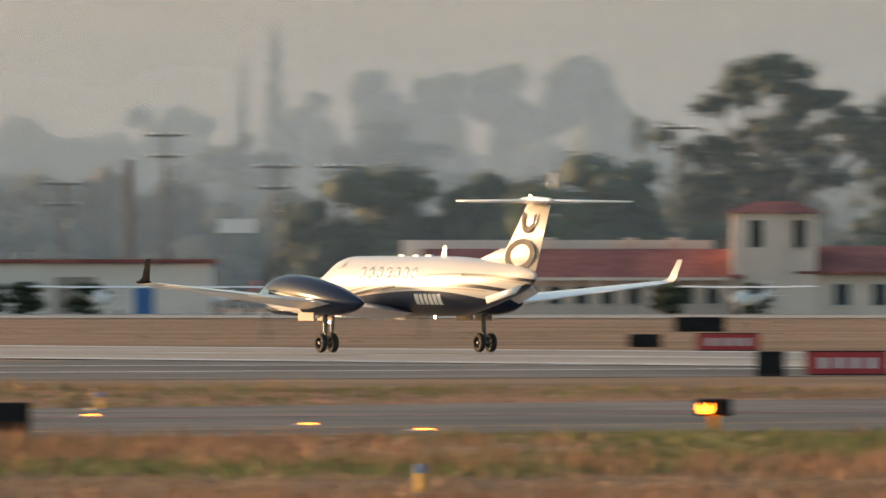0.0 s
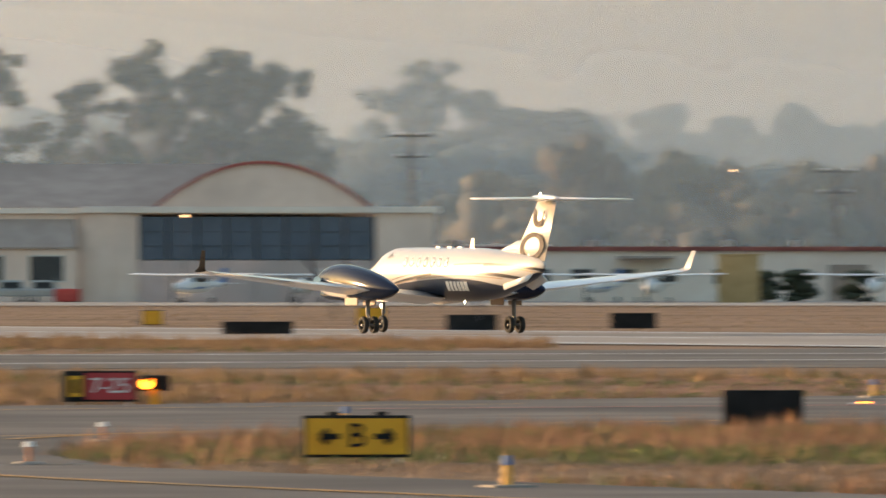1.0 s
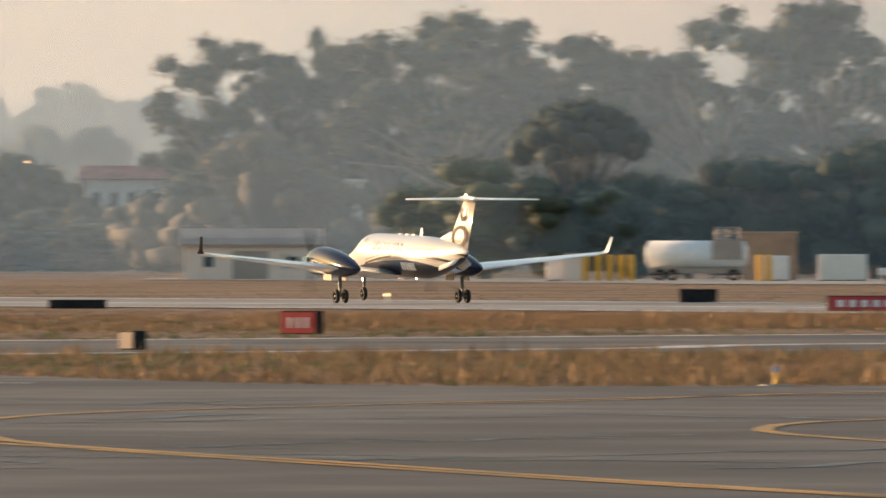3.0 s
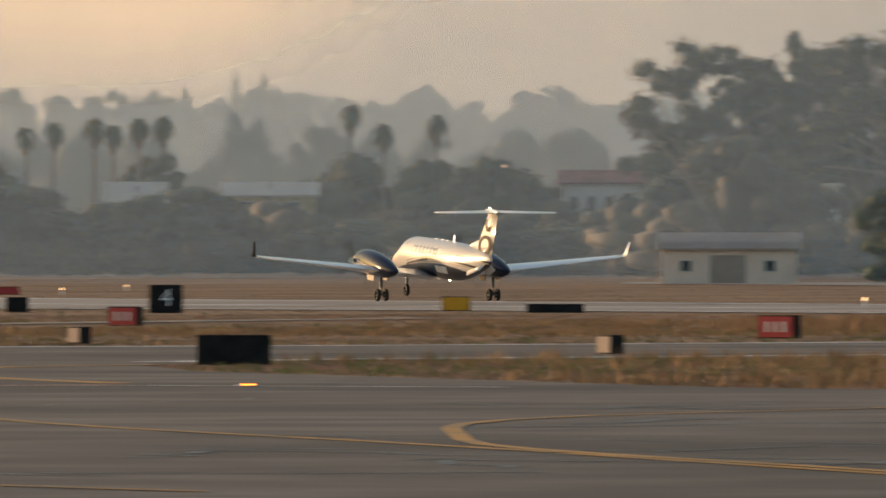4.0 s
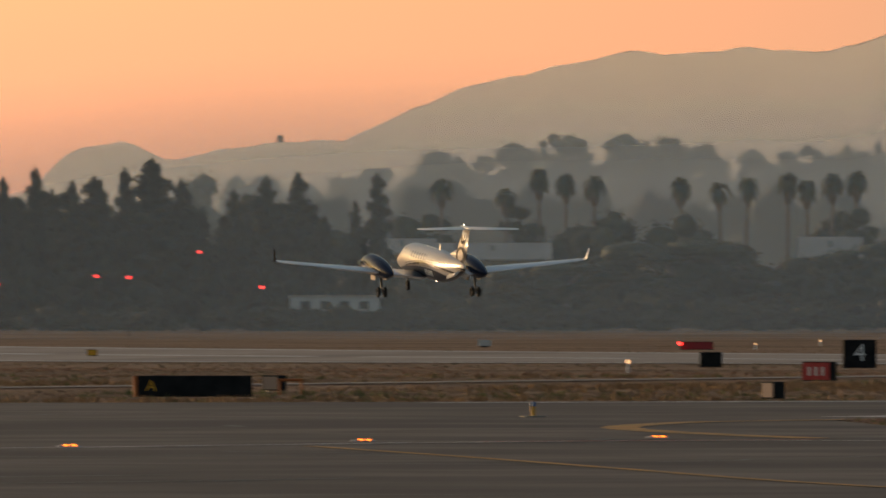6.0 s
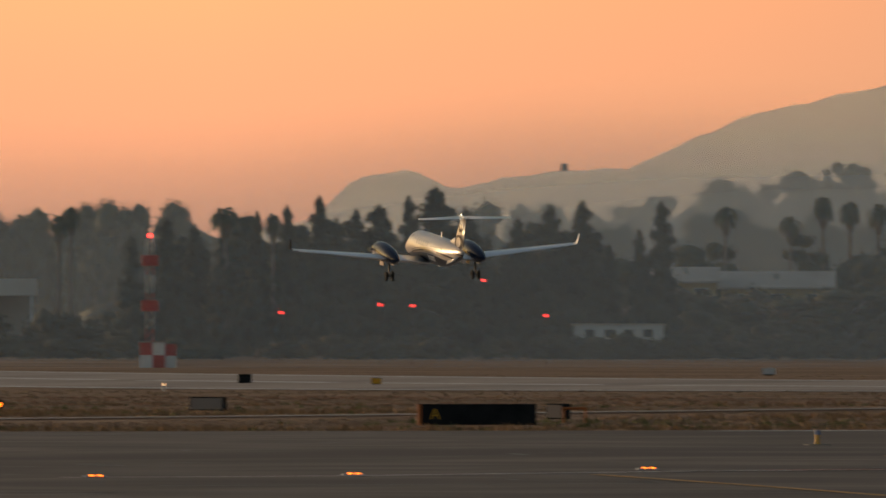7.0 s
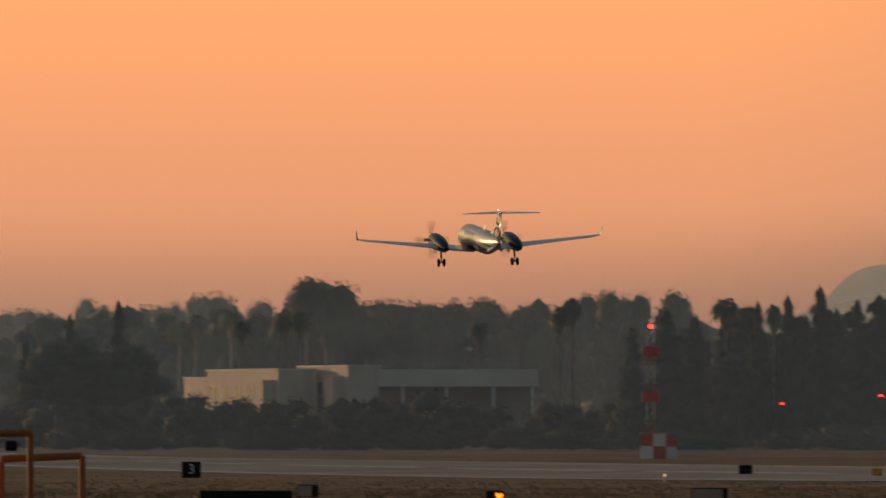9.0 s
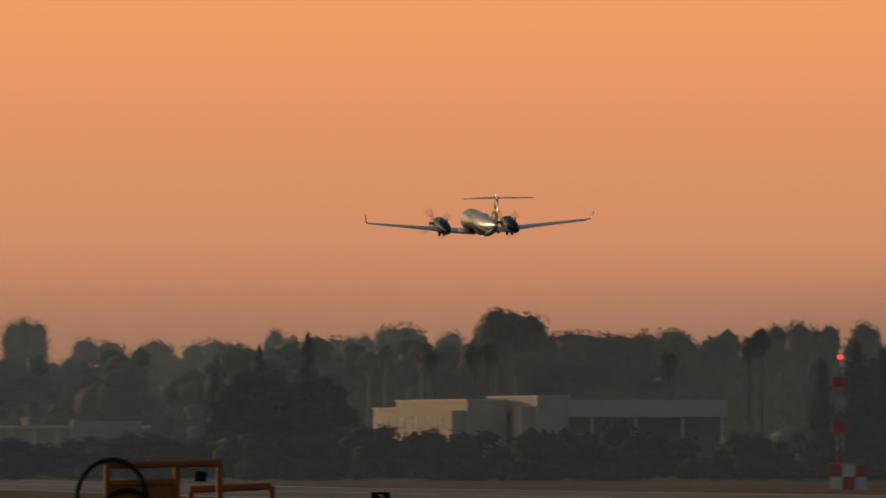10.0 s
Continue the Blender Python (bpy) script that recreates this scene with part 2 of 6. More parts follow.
def backdrop_material():
    """The glow of the evening sky: orange low down on the left, paler towards the right."""
    m = bpy.data.materials.new("sunset_sky")
    m.use_nodes = True
    nt = m.node_tree
    nt.nodes.clear()
    tc = nt.nodes.new("ShaderNodeTexCoord")
    sep = nt.nodes.new("ShaderNodeSeparateXYZ")
    link(nt, tc.outputs["Object"], sep.inputs[0])
    up = nt.nodes.new("ShaderNodeMapRange")
    up.inputs["From Max"].default_value = 190.0
    link(nt, sep.outputs["Z"], up.inputs["Value"])
    r1 = nt.nodes.new("ShaderNodeValToRGB")
    stops = [(0.0, (1.05, 0.475, 0.285)), (0.3, (1.2, 0.52, 0.285)), (0.65, (1.52, 0.62, 0.29)), (1.0, (1.9, 0.73, 0.275))]
    while len(r1.color_ramp.elements) < len(stops):
        r1.color_ramp.elements.new(0.5)
    for el, (pos, c) in zip(r1.color_ramp.elements, stops):
        el.position, el.color = pos, rgba(c)
    link(nt, up.outputs["Result"], r1.inputs["Fac"])
    side = nt.nodes.new("ShaderNodeMapRange")  # across: along the runway's right-hand side
    side.inputs["From Min"].default_value, side.inputs["From Max"].default_value = 1080.0, 1500.0
    link(nt, sep.outputs["X"], side.inputs["Value"])
    mix = nt.nodes.new("ShaderNodeMix")
    mix.data_type = "RGBA"
    link(nt, side.outputs["Result"], mix.inputs["Factor"])
    link(nt, r1.outputs["Color"], mix.inputs["A"])
    mix.inputs["B"].default_value = (0.95, 0.46, 0.25, 1)
    em = nt.nodes.new("ShaderNodeEmission")
    link(nt, mix.outputs["Result"], em.inputs["Color"])
    out = nt.nodes.new("ShaderNodeOutputMaterial")
    link(nt, em.outputs[0], out.inputs["Surface"])
    return m


def haze_material(name, low, fade, colour, through_light, bank=None, dull=(1.0, 1.0, 1.0), span=(9000, 9001)):
    """A see-through sheet standing in for haze: scatters the light that falls on it; it thins out over its upper part.
    through_light: the share of the light that comes from behind."""
    m = bpy.data.materials.new(name)
    m.use_nodes = True
    nt = m.node_tree
    nt.nodes.clear()
    uv = nt.nodes.new("ShaderNodeUVMap")
    uv.uv_map = "height"
    rise = nt.nodes.new("ShaderNodeSeparateXYZ")
    link(nt, uv.outputs["UV"], rise.inputs[0])
    tc = nt.nodes.new("ShaderNodeTexCoord")
    sep = nt.nodes.new("ShaderNodeSeparateXYZ")
    link(nt, tc.outputs["Object"], sep.inputs[0])
    dense = nt.nodes.new("ShaderNodeMapRange")
    dense.interpolation_type = "SMOOTHSTEP"
    dense.inputs["From Min"].default_value, dense.inputs["From Max"].default_value = fade, 1.0
    dense.inputs["To Min"].default_value, dense.inputs["To Max"].default_value = 1.0, 0.0
    link(nt, rise.outputs["Y"], dense.inputs["Value"])
    side = nt.nodes.new("ShaderNodeMapRange")  # the mist lies thicker towards the right
    side.interpolation_type = "SMOOTHSTEP"
    side.inputs["From Min"].default_value, side.inputs["From Max"].default_value = bank[0], bank[1]
    side.inputs["To Min"].default_value, side.inputs["To Max"].default_value = low, bank[2]
    link(nt, sep.outputs["X"], side.inputs["Value"])
    no = nt.nodes.new("ShaderNodeTexNoise")
    no.inputs["Scale"].default_value, no.inputs["Detail"].default_value = 0.008, 3
    link(nt, tc.outputs["Object"], no.inputs["Vector"])
    uneven = nt.nodes.new("ShaderNodeMapRange")
    uneven.inputs["To Min"].default_value, uneven.inputs["To Max"].default_value = 0.88, 1.12
    link(nt, no.outputs["Fac"], uneven.inputs["Value"])
    mul = nt.nodes.new("ShaderNodeMath")
    mul.operation = "MULTIPLY"
    link(nt, side.outputs["Result"], mul.inputs[0])
    link(nt, dense.outputs["Result"], mul.inputs[1])
    mul2 = nt.nodes.new("ShaderNodeMath")
    mul2.operation, mul2.use_clamp = "MULTIPLY", True
    link(nt, mul.outputs[0], mul2.inputs[0])
    link(nt, uneven.outputs["Result"], mul2.inputs[1])
    d = nt.nodes.new("ShaderNodeBsdfDiffuse")
    t = nt.nodes.new("ShaderNodeBsdfTranslucent")
    away = nt.nodes.new("ShaderNodeMapRange")  # colour darkened across span, standing in for weaker light away from the sunset
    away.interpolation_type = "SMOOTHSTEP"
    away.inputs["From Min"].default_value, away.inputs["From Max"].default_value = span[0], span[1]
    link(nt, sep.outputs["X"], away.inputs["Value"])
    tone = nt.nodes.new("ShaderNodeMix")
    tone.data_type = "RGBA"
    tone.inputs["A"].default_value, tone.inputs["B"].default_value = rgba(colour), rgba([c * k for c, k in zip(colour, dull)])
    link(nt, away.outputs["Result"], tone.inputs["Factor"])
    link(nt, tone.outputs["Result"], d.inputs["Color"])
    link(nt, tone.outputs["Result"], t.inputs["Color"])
    half = nt.nodes.new("ShaderNodeMixShader")
    half.inputs[0].default_value = through_light
    link(nt, d.outputs[0], half.inputs[1])
    link(nt, t.outputs[0], half.inputs[2])
    clear = nt.nodes.new("ShaderNodeBsdfTransparent")
    mix = nt.nodes.new("ShaderNodeMixShader")
    link(nt, mul2.outputs[0], mix.inputs[0])
    link(nt, clear.outputs[0], mix.inputs[1])
    link(nt, half.outputs[0], mix.inputs[2])
    out = nt.nodes.new("ShaderNodeOutputMaterial")
    link(nt, mix.outputs[0], out.inputs["Surface"])
    return m


def paint(name, body, marks, coat=0.6, gloss=0.34, shine=0.4):
    """Aircraft paint in plane space: marks are (colour, curve) bands; curve gives z0, bend, y0, low, high."""
    m = bpy.data.materials.new(name)
    m.use_nodes = True
    nt = m.node_tree
    p = nt.nodes["Principled BSDF"]
    p.inputs["Roughness"].default_value, p.inputs["Coat Weight"].default_value, p.inputs["Coat Roughness"].default_value = gloss, coat, 0.08
    p.inputs["Specular IOR Level"].default_value = shine
    tc = nt.nodes.new("ShaderNodeTexCoord")
    sep = nt.nodes.new("ShaderNodeSeparateXYZ")
    link(nt, tc.outputs["Object"], sep.inputs[0])
    no = nt.nodes.new("ShaderNodeTexNoise")
    no.inputs["Scale"].default_value = 1.5
    link(nt, tc.outputs["Object"], no.inputs["Vector"])
    r = nt.nodes.new("ShaderNodeValToRGB")
    r.color_ramp.elements[0].color, r.color_ramp.elements[1].color = rgba([c * 0.94 for c in body]), rgba(body)
    link(nt, no.outputs["Fac"], r.inputs["Fac"])
    out = r.outputs["Color"]

    def op(kind, a, b):
        n = nt.nodes.new("ShaderNodeMath")
        n.operation = kind
        for i, v in enumerate((a, b)):
            if isinstance(v, (int, float)):
                n.inputs[i].default_value = v
            else:
                link(nt, v, n.inputs[i])
        return n.outputs[0]

    for colour, (z0, bend, y0, tilt, low, high, ymin, ymax) in marks:
        dy = op("SUBTRACT", sep.outputs["Y"], y0)
        curve = op("ADD", op("ADD", op("MULTIPLY", op("MULTIPLY", dy, dy), bend), op("MULTIPLY", dy, tilt)), z0)
        h = op("SUBTRACT", sep.outputs["Z"], curve)
        inside = op("MULTIPLY", op("MULTIPLY", op("GREATER_THAN", h, low), op("LESS_THAN", h, high)),
                    op("MULTIPLY", op("GREATER_THAN", sep.outputs["Y"], ymin), op("LESS_THAN", sep.outputs["Y"], ymax)))
        mix = nt.nodes.new("ShaderNodeMix")
        mix.data_type = "RGBA"
        link(nt, inside, mix.inputs["Factor"])
        link(nt, out, mix.inputs["A"])
        mix.inputs["B"].default_value = rgba(colour)
        out = mix.outputs["Result"]
    link(nt, out, p.inputs["Base Color"])
    return m


NAVY, BLACK, GOLDEN, GREYG = (0.016, 0.022, 0.04), (0.014, 0.014, 0.016), (0.4, 0.3, 0.2), (0.2, 0.18, 0.16)
M_LIVERY = paint("white_and_navy_paint", (0.53, 0.51, 0.48), [
    (NAVY, (1.77, -0.0113, -1.7, 0.0, -3, 0, -1.7, 9)),
    (NAVY, (1.77, -0.035, -1.7, 0.0, -3, 0, -4.4, -1.69)),
    (NAVY, (1.53, 0.0, -4.2, -0.24, -3, 0, -9, -3.7)),
    (BLACK, (1.99, -0.0165, -2.2, 0.0, -0.05, 0.045, 0.1, 3.1)),
    (GOLDEN, (1.99, -0.0165, -2.2, 0.0, -0.02, 0.03, -2.8, 0.1)),
    (BLACK, (1.98, -0.02, -2.2, 0.0, -0.06, 0.05, -5.3, -2.7)),
    (GREYG, (2.1, -0.0165, -2.0, 0.0, -0.025, 0.02, -2.2, 3.0)),
    (GOLDEN, (1.86, -0.014, -1.9, 0.0, -0.018, 0.018, -4.4, 2.8)),
    (BLACK, (2.24, -0.016, -3.2, 0.0, -0.06, 0.035, -6.5, -3.3)),
    (GREYG, (2.25, -0.016, -3.2, 0.0, -0.02, 0.03, -3.3, -1.4)),
    (GOLDEN, (2.14, -0.02, -3.4, 0.0, -0.02, 0.02, -6.3, -2.0))], 0.25, 0.3)
M_PWHITE = paint("white_wing_paint", (0.78, 0.77, 0.75), [])
M_PNAVY = paint("navy_paint", NAVY, [], 0.0, 0.12, 0.08)
M_PCOWL = paint("white_and_navy_cowl_paint", (0.018, 0.026, 0.052), [((0.72, 0.69, 0.65), (1.5, 0.0, 1.0, 0.1, -3, 0, 0.9, 3.0)), ((0.72, 0.69, 0.65), (1.58, 0.0, 1.0, 0.1, -0.02, 0.02, 0.0, 3.1))], 0.0, 0.12, 0.08)
M_PBLACK = mat("satin_black_paint", (0.008, 0.008, 0.009), (0.012, 0.012, 0.013), 3.0, 0.85, spec=0.02)
M_GEAR = mat("grey_gear_paint", (0.13, 0.125, 0.12), (0.19, 0.18, 0.17), 3.0, 0.5)
M_PCREAM = paint("cream_fin_paint", (0.62, 0.57, 0.5), [])
M_PGREY = mat("grey_fin_graphic", (0.15, 0.13, 0.115), (0.19, 0.165, 0.145), 3.0, 0.75, spec=0.05)
M_PDOOR = paint("tan_door_paint", (0.34, 0.27, 0.21), [], 0.0, 0.5, 0.2)
M_PBLADE = mat("propeller_blade", (0.03, 0.03, 0.032), (0.05, 0.05, 0.05), 3.0, 0.4)
M_CHROME = mat("polished_metal", (0.6, 0.58, 0.55), (0.7, 0.68, 0.65), 3.0, 0.18, metal=1.0)

# ---- ground, pavements, hills, sky ----
def sheet(name, xs, ys, height, material, kind="structure", label=""):
    verts = [(x, y, height(x, y)) for y in ys for x in xs]
    n = len(xs)
    faces = [(j * n + i, j * n + i + 1, (j + 1) * n + i + 1, (j + 1) * n + i) for j in range(len(ys) - 1) for i in range(n - 1)]
    ob = part(name, mesh_of(name, verts, faces, material, True), None)
    return tagged(ob, label, name, kind=kind)


def steps(*spans):
    out = []
    for a, b, n in spans:
        out += [a + (b - a) * i / n for i in range(n)]
    return out + [spans[-1][1]]


sheet("ground", steps((-2500, -100, 12), (-100, 400, 100), (400, 1500, 22), (1500, 4300, 14)),
      steps((-900, 0, 9), (0, 1300, 105), (1300, 4800, 22)), gz, M_EARTH, label="dry brown grass field of an airfield")


def pavement(name, outline, z, material, label):
    """Level paving with a slightly proud edge, corners as given."""
    bm = bmesh.new()
    top = [bm.verts.new((x, y, gz(x, y) + z)) for x, y in outline]
    low = [bm.verts.new((x, y, gz(x, y) - 0.25)) for x, y in outline]
    bm.faces.new(top)
    n = len(top)
    for i in range(n):
        bm.faces.new((top[i], top[(i + 1) % n], low[(i + 1) % n], low[i]))
    bmesh.ops.recalc_face_normals(bm, faces=bm.faces)
    return tagged(part(name, bm, material), label, "pavement", kind="structure")


APRON = [(-300, -300), (46, -300), (46, 88), (46.5, 98), (49, 105), (54, 113), (62, 120), (74, 123), (146.5, 127),
         (146.5, 166), (103, 160), (84, 153), (67, 146), (59, 147), (57, 152), (57.5, 178), (60, 189), (66, 197), (82, 200),
         (99, 208), (113, 203), (146.5, 205), (146.5, 262), (118, 249), (96, 239), (79, 234), (60, 232), (-300, 236)]
pavement("apron", APRON, 0.012, M_ASPHALT, "grey worn asphalt apron with joining taxiways")
runway_x = steps((146, 182, 9))
ob = sheet("runway", runway_x, steps((-400, 340, 10), (340, 1100, 50), (1100, 1700, 6)), lambda x, y: gz(x, y) + 0.025, M_RUNWAY,
           label="pale grey asphalt runway with worn white lines")
# far apron in front of the hangars
verts, faces = [], []
for i in range(40):
    bearing = 20.0 + 18 * i / 39
    for d in (775 + 60 * max(0, 23 - bearing), 1010):
        p = spot(bearing, d)
        verts.append((p.x, p.y, gz(p.x, p.y) + 0.05))
for i in range(39):
    faces.append((2 * i, 2 * i + 2, 2 * i + 3, 2 * i + 1))
tagged(part("far_apron", mesh_of("far_apron", verts, faces, M_CONCRETE)), "pale concrete apron before the hangars", "pavement", kind="structure")

# painted lines, laid on the pavement
lines = thing("pavement_marking", label="worn yellow and white painted taxi lines on asphalt", category="marking", kind="structure")
YEL = [
    [(64, 140), (55.4, 134.2), (49.1, 128.4), (44.7, 124.1), (41.3, 118.5), (38.6, 110.9), (36.8, 105.0), (36.0, 99.5), (35.5, 93.0), (34.6, 83.9), (33.8, 72)],
    [(40.8, 152), (39.5, 139.4), (38.0, 126.9), (36.9, 117.7), (36.4, 108.0), (35.9, 100.4)],
    [(66, 122), (57.1, 119.0), (52.0, 116.3), (49.0, 113.7), (46.8, 109.9), (45.3, 105.8), (44.0, 98.5), (42.8, 88.8), (42.2, 75)],
    [(35.8, 100), (34.8, 89.1), (34.2, 81.9), (33.8, 70)],
    [(50.2, 128.6), (54.7, 132.7), (61.6, 139.7), (75, 145)],
    [(63, 191), (57.9, 187.1), (55.4, 183.5), (52.4, 176.3), (51.0, 168), (50.5, 160)],
    [(53.3, 115.3), (58.6, 120.7), (72, 128), (100, 134)],
    [(27.2, 84), (26.3, 87.3), (25.2, 92)]]
for pts in YEL:
    ribbon("yellow_line", pts, 0.21 if pts[0][1] != 191 else 0.6, M_YELLOWLINE, 0.02, lines)
for pts in ([(146, 238), (111, 245), (94, 238), (78, 231.5), (64, 229)], [(146, 224), (98.6, 219), (86, 208.5), (77.4, 203.5), (67, 198.5), (62, 194)],
            [(33, 150.2), (37.3, 151.2), (43, 155.5), (48.5, 157.5), (51, 155.6), (54, 153)]):
    ribbon("white_line", pts, 1.4 if pts[0][0] > 100 else 0.35, M_WHITELINE, 0.021, lines)
for x in (147.5, 180.5):
    ribbon("runway_edge_line", [(x, -200), (x, 300), (x, 700), (x, 1300)], 2.4, M_WHITELINE, 0.034, lines)
for k in range(-2, 24):
    ribbon("runway_centre_line", [(164, k * 61.0), (164, k * 61.0 + 50)], 1.6, M_WHITELINE, 0.034, lines)
for pts in ([(70, 140.2), (78.2, 141.2), (95, 143)], [(44.5, 156.6), (50, 158.2)]):
    ribbon("red_line", pts, 0.35, M_REDLINE, 0.022, lines, "faded red painted line")
rnd = random.Random(4)
for k in range(70):  # sealed cracks in the old asphalt
    x, y = rnd.uniform(20, 52), rnd.uniform(78, 225)
    if x > 44 and y < 115:
        x -= 14
    dx, dy = rnd.uniform(-0.3, 0.9), rnd.uniform(-0.6, 0.6)
    n = rnd.randint(4, 8)
    ribbon("crack", [(x + dx * i * 2.2 + rnd.uniform(-0.4, 0.4), y + dy * i * 2.2 + rnd.uniform(-0.5, 0.5)) for i in range(n)], rnd.uniform(0.12, 0.32), M_CRACK, 0.017, lines, "dark sealed crack")
ribbon("service_track", [(40, 250), (55, 268), (70, 284), (88, 306), (104, 326), (120, 346)], 2.4, M_CONCRETE, 0.03, None)
tagged(bpy.data.objects["service_track"], "pale narrow service track through dry grass", "track", kind="structure")


def arc_sheet(name, radius, b0, b1, z0, top, material, label, n=160, kind="structure"):
    """A standing sheet round the observer; top: its upper edge by bearing."""
    verts = []
    for i in range(n + 1):
        bearing = b0 + (b1 - b0) * i / n
        p = spot(bearing, radius)
        verts += [(p.x, p.y, z0), (p.x, p.y, top(bearing))]
    me = mesh_of(name, verts, [(2 * i, 2 * i + 2, 2 * i + 3, 2 * i + 1) for i in range(n)], material, True)
    layer = me.uv_layers.new(name="height")
    for loop in me.loops:
        layer.data[loop.index].uv = (0.0, float(loop.vertex_index % 2))
    return tagged(part(name, me), label, name, kind=kind)


def crest(knots, bearing):
    if bearing <= knots[0][0]:
        return knots[0][1]
    for (a, za), (b2, zb) in zip(knots, knots[1:]):
        if bearing <= b2:
            return za + (zb - za) * (bearing - a) / (b2 - a)
    return knots[-1][1]


RIDGE = [(11.5, 20), (13.4, 36), (13.69, 52), (13.8, 61), (13.9, 65), (14.0, 65.5), (14.11, 68), (14.22, 63), (14.34, 59), (14.7, 46), (15.08, 63), (15.5, 78), (15.83, 88), (16.23, 94.5), (16.63, 101),
         (16.9, 99), (17.15, 102.5), (17.43, 100), (17.6, 101), (18.01, 109), (18.4, 115), (19.2, 128), (20.4, 130), (21.2, 124), (21.7, 96), (22.0, 80), (22.4, 72), (22.94, 85), (23.2, 89), (23.8, 98),
         (24.4, 112), (25.5, 124), (27, 128), (29, 130), (31, 128), (33, 122), (36, 110), (42, 80)]
LOWHILL = [(11, 12), (13.2, 30), (14.08, 40), (14.42, 44), (14.7, 46.5), (14.89, 48), (15.8, 47), (17.0, 42), (18.4, 42), (19.23, 45), (20.07, 48),
           (21, 50), (22.5, 50), (24, 56), (26, 60), (29, 62), (32, 62), (36, 50), (42, 30)]


def rough_crest(knots, bearing, seed):
    return crest(knots, bearing) + 1.3 * noise.noise((bearing * 6, seed, 0)) + 0.6 * noise.noise((bearing * 21, seed, 3))


def skyline(bearing, radius):
    """Upper edge of a haze sheet, fitted to the hill line in the camera's view, higher on the right."""
    line = max((rough_crest(RIDGE, bearing, 2) - 1.76) / 4300, (rough_crest(LOWHILL, bearing, 7) - 1.76) / 3050) * radius
    return 1.76 + max(line, 0.0) + ease((bearing - 18) / 2.5) * radius * 0.022


def bank_top(bearing, radius, high):
    """Sheet top fitted to the camera's view: low over the far left, up to the hills elsewhere."""
    s = ease((bearing - 12.8) / 2.2)
    return (radius * 0.021 + 1) * (1 - s) + max(high, min(radius * 0.041, skyline(bearing, radius))) * s


arc_sheet("backdrop", 4750, 5, 44, -5, lambda b2: 235, backdrop_material(), "glowing orange evening sky above the hills")
# standing sheets imitate distance haze; dull darkens their colour towards the right
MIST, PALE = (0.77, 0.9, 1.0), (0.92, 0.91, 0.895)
arc_sheet("haze", 966, 4, 40, -2, lambda b2: bank_top(b2, 966, 24), haze_material("haze_field", 0.11, 0.4, MIST, 0.14, (190, 290, 0.12)), "see-through sheet standing in for haze over the field")
arc_sheet("haze", 1120, 4, 40, -2, lambda b2: bank_top(b2, 1120, 29), haze_material("haze_near", 0.13, 0.5, MIST, 0.18, (215, 330, 0.22)), "see-through sheet standing in for haze over the field")
arc_sheet("haze", 1440, 4, 40, -2, lambda b2: bank_top(b2, 1440, 36), haze_material("haze_mid", 0.13, 0.5, MIST, 0.25, (270, 400, 0.31), (0.76, 0.77, 0.79), (540, 672)), "see-through sheet standing in for haze among the trees")
arc_sheet("haze", 1950, 2, 42, -2, lambda b2: bank_top(b2, 1950, 46), haze_material("haze_far", 0.2, 0.5, MIST, 0.42, (370, 550, 0.38), (0.58, 0.59, 0.61), (720, 896)), "see-through sheet standing in for haze before the far woods")
arc_sheet("haze", 2750, 0, 44, -2, lambda b2: skyline(b2, 2750) + 0.45, haze_material("haze_hills", 0.8, 0.988, PALE, 0.7, (860, 1000, 0.9), (0.5, 0.525, 0.56), (900, 1120)), "see-through sheet standing in for haze before the hills", 640)


def hill(name, radius, knots, depth, label, seed):
    """A ridge whose crest runs through bearing and height knots, with gullied slopes."""
    verts, faces = [], []
    b0, b1 = knots[0][0], knots[-1][0]
    n, rows = 520, 9
    for i in range(n + 1):
        bearing = b0 + (b1 - b0) * i / n
        top = rough_crest(knots, bearing, seed)
        for r in range(rows):
            f = r / (rows - 1)
            z = top * (1 - (1 - f) ** 1.6) + (6 * noise.noise((bearing * 3, f * 2.5, seed)) * math.sin(math.pi * f))
            p = spot(bearing, radius - depth * (1 - f))
            verts.append((p.x, p.y, z if r < rows - 1 else top))
    for i in range(n):
        for r in range(rows - 1):
            a = i * rows + r
            faces.append((a, a + rows, a + rows + 1, a + 1))
    return tagged(part(name, mesh_of(name, verts, faces, M_HILL, True)), label, "hill", kind="structure")


hill("mountain_ridge", 4300, RIDGE, 900, "hazy brown mountain ridge at dusk", 2)
hill("low_hill", 3050, LOWHILL, 500, "low hazy hill with dry scrub", 7)

# ---- the aircraft: a twin turboprop, nose along +Y, its origin on the ground between the main wheels ----
KEYED = []


def ring(y, zc, w, h, n=28, power=2.15):
    pts = []
    for i in range(n):
        a = 2 * math.pi * i / n
        c, s = math.cos(a), math.sin(a)
        pts.append((math.copysign(abs(c) ** (2 / power), c) * w, y, zc + math.copysign(abs(s) ** (2 / power), s) * h))
    return pts


def smooth_stations(st, k=4):
    out = []
    for i in range(len(st) - 1):
        p0, p1, p2, p3 = (np.array(st[max(0, min(len(st) - 1, j))], float) for j in (i - 1, i, i + 1, i + 2))
        for j in range(k):
            s = j / k
            out.append(0.5 * (2 * p1 + (p2 - p0) * s + (2 * p0 - 5 * p1 + 4 * p2 - p3) * s * s + (3 * p1 - p0 - 3 * p2 + p3) * s ** 3))
    out.append(np.array(st[-1], float))
    return out


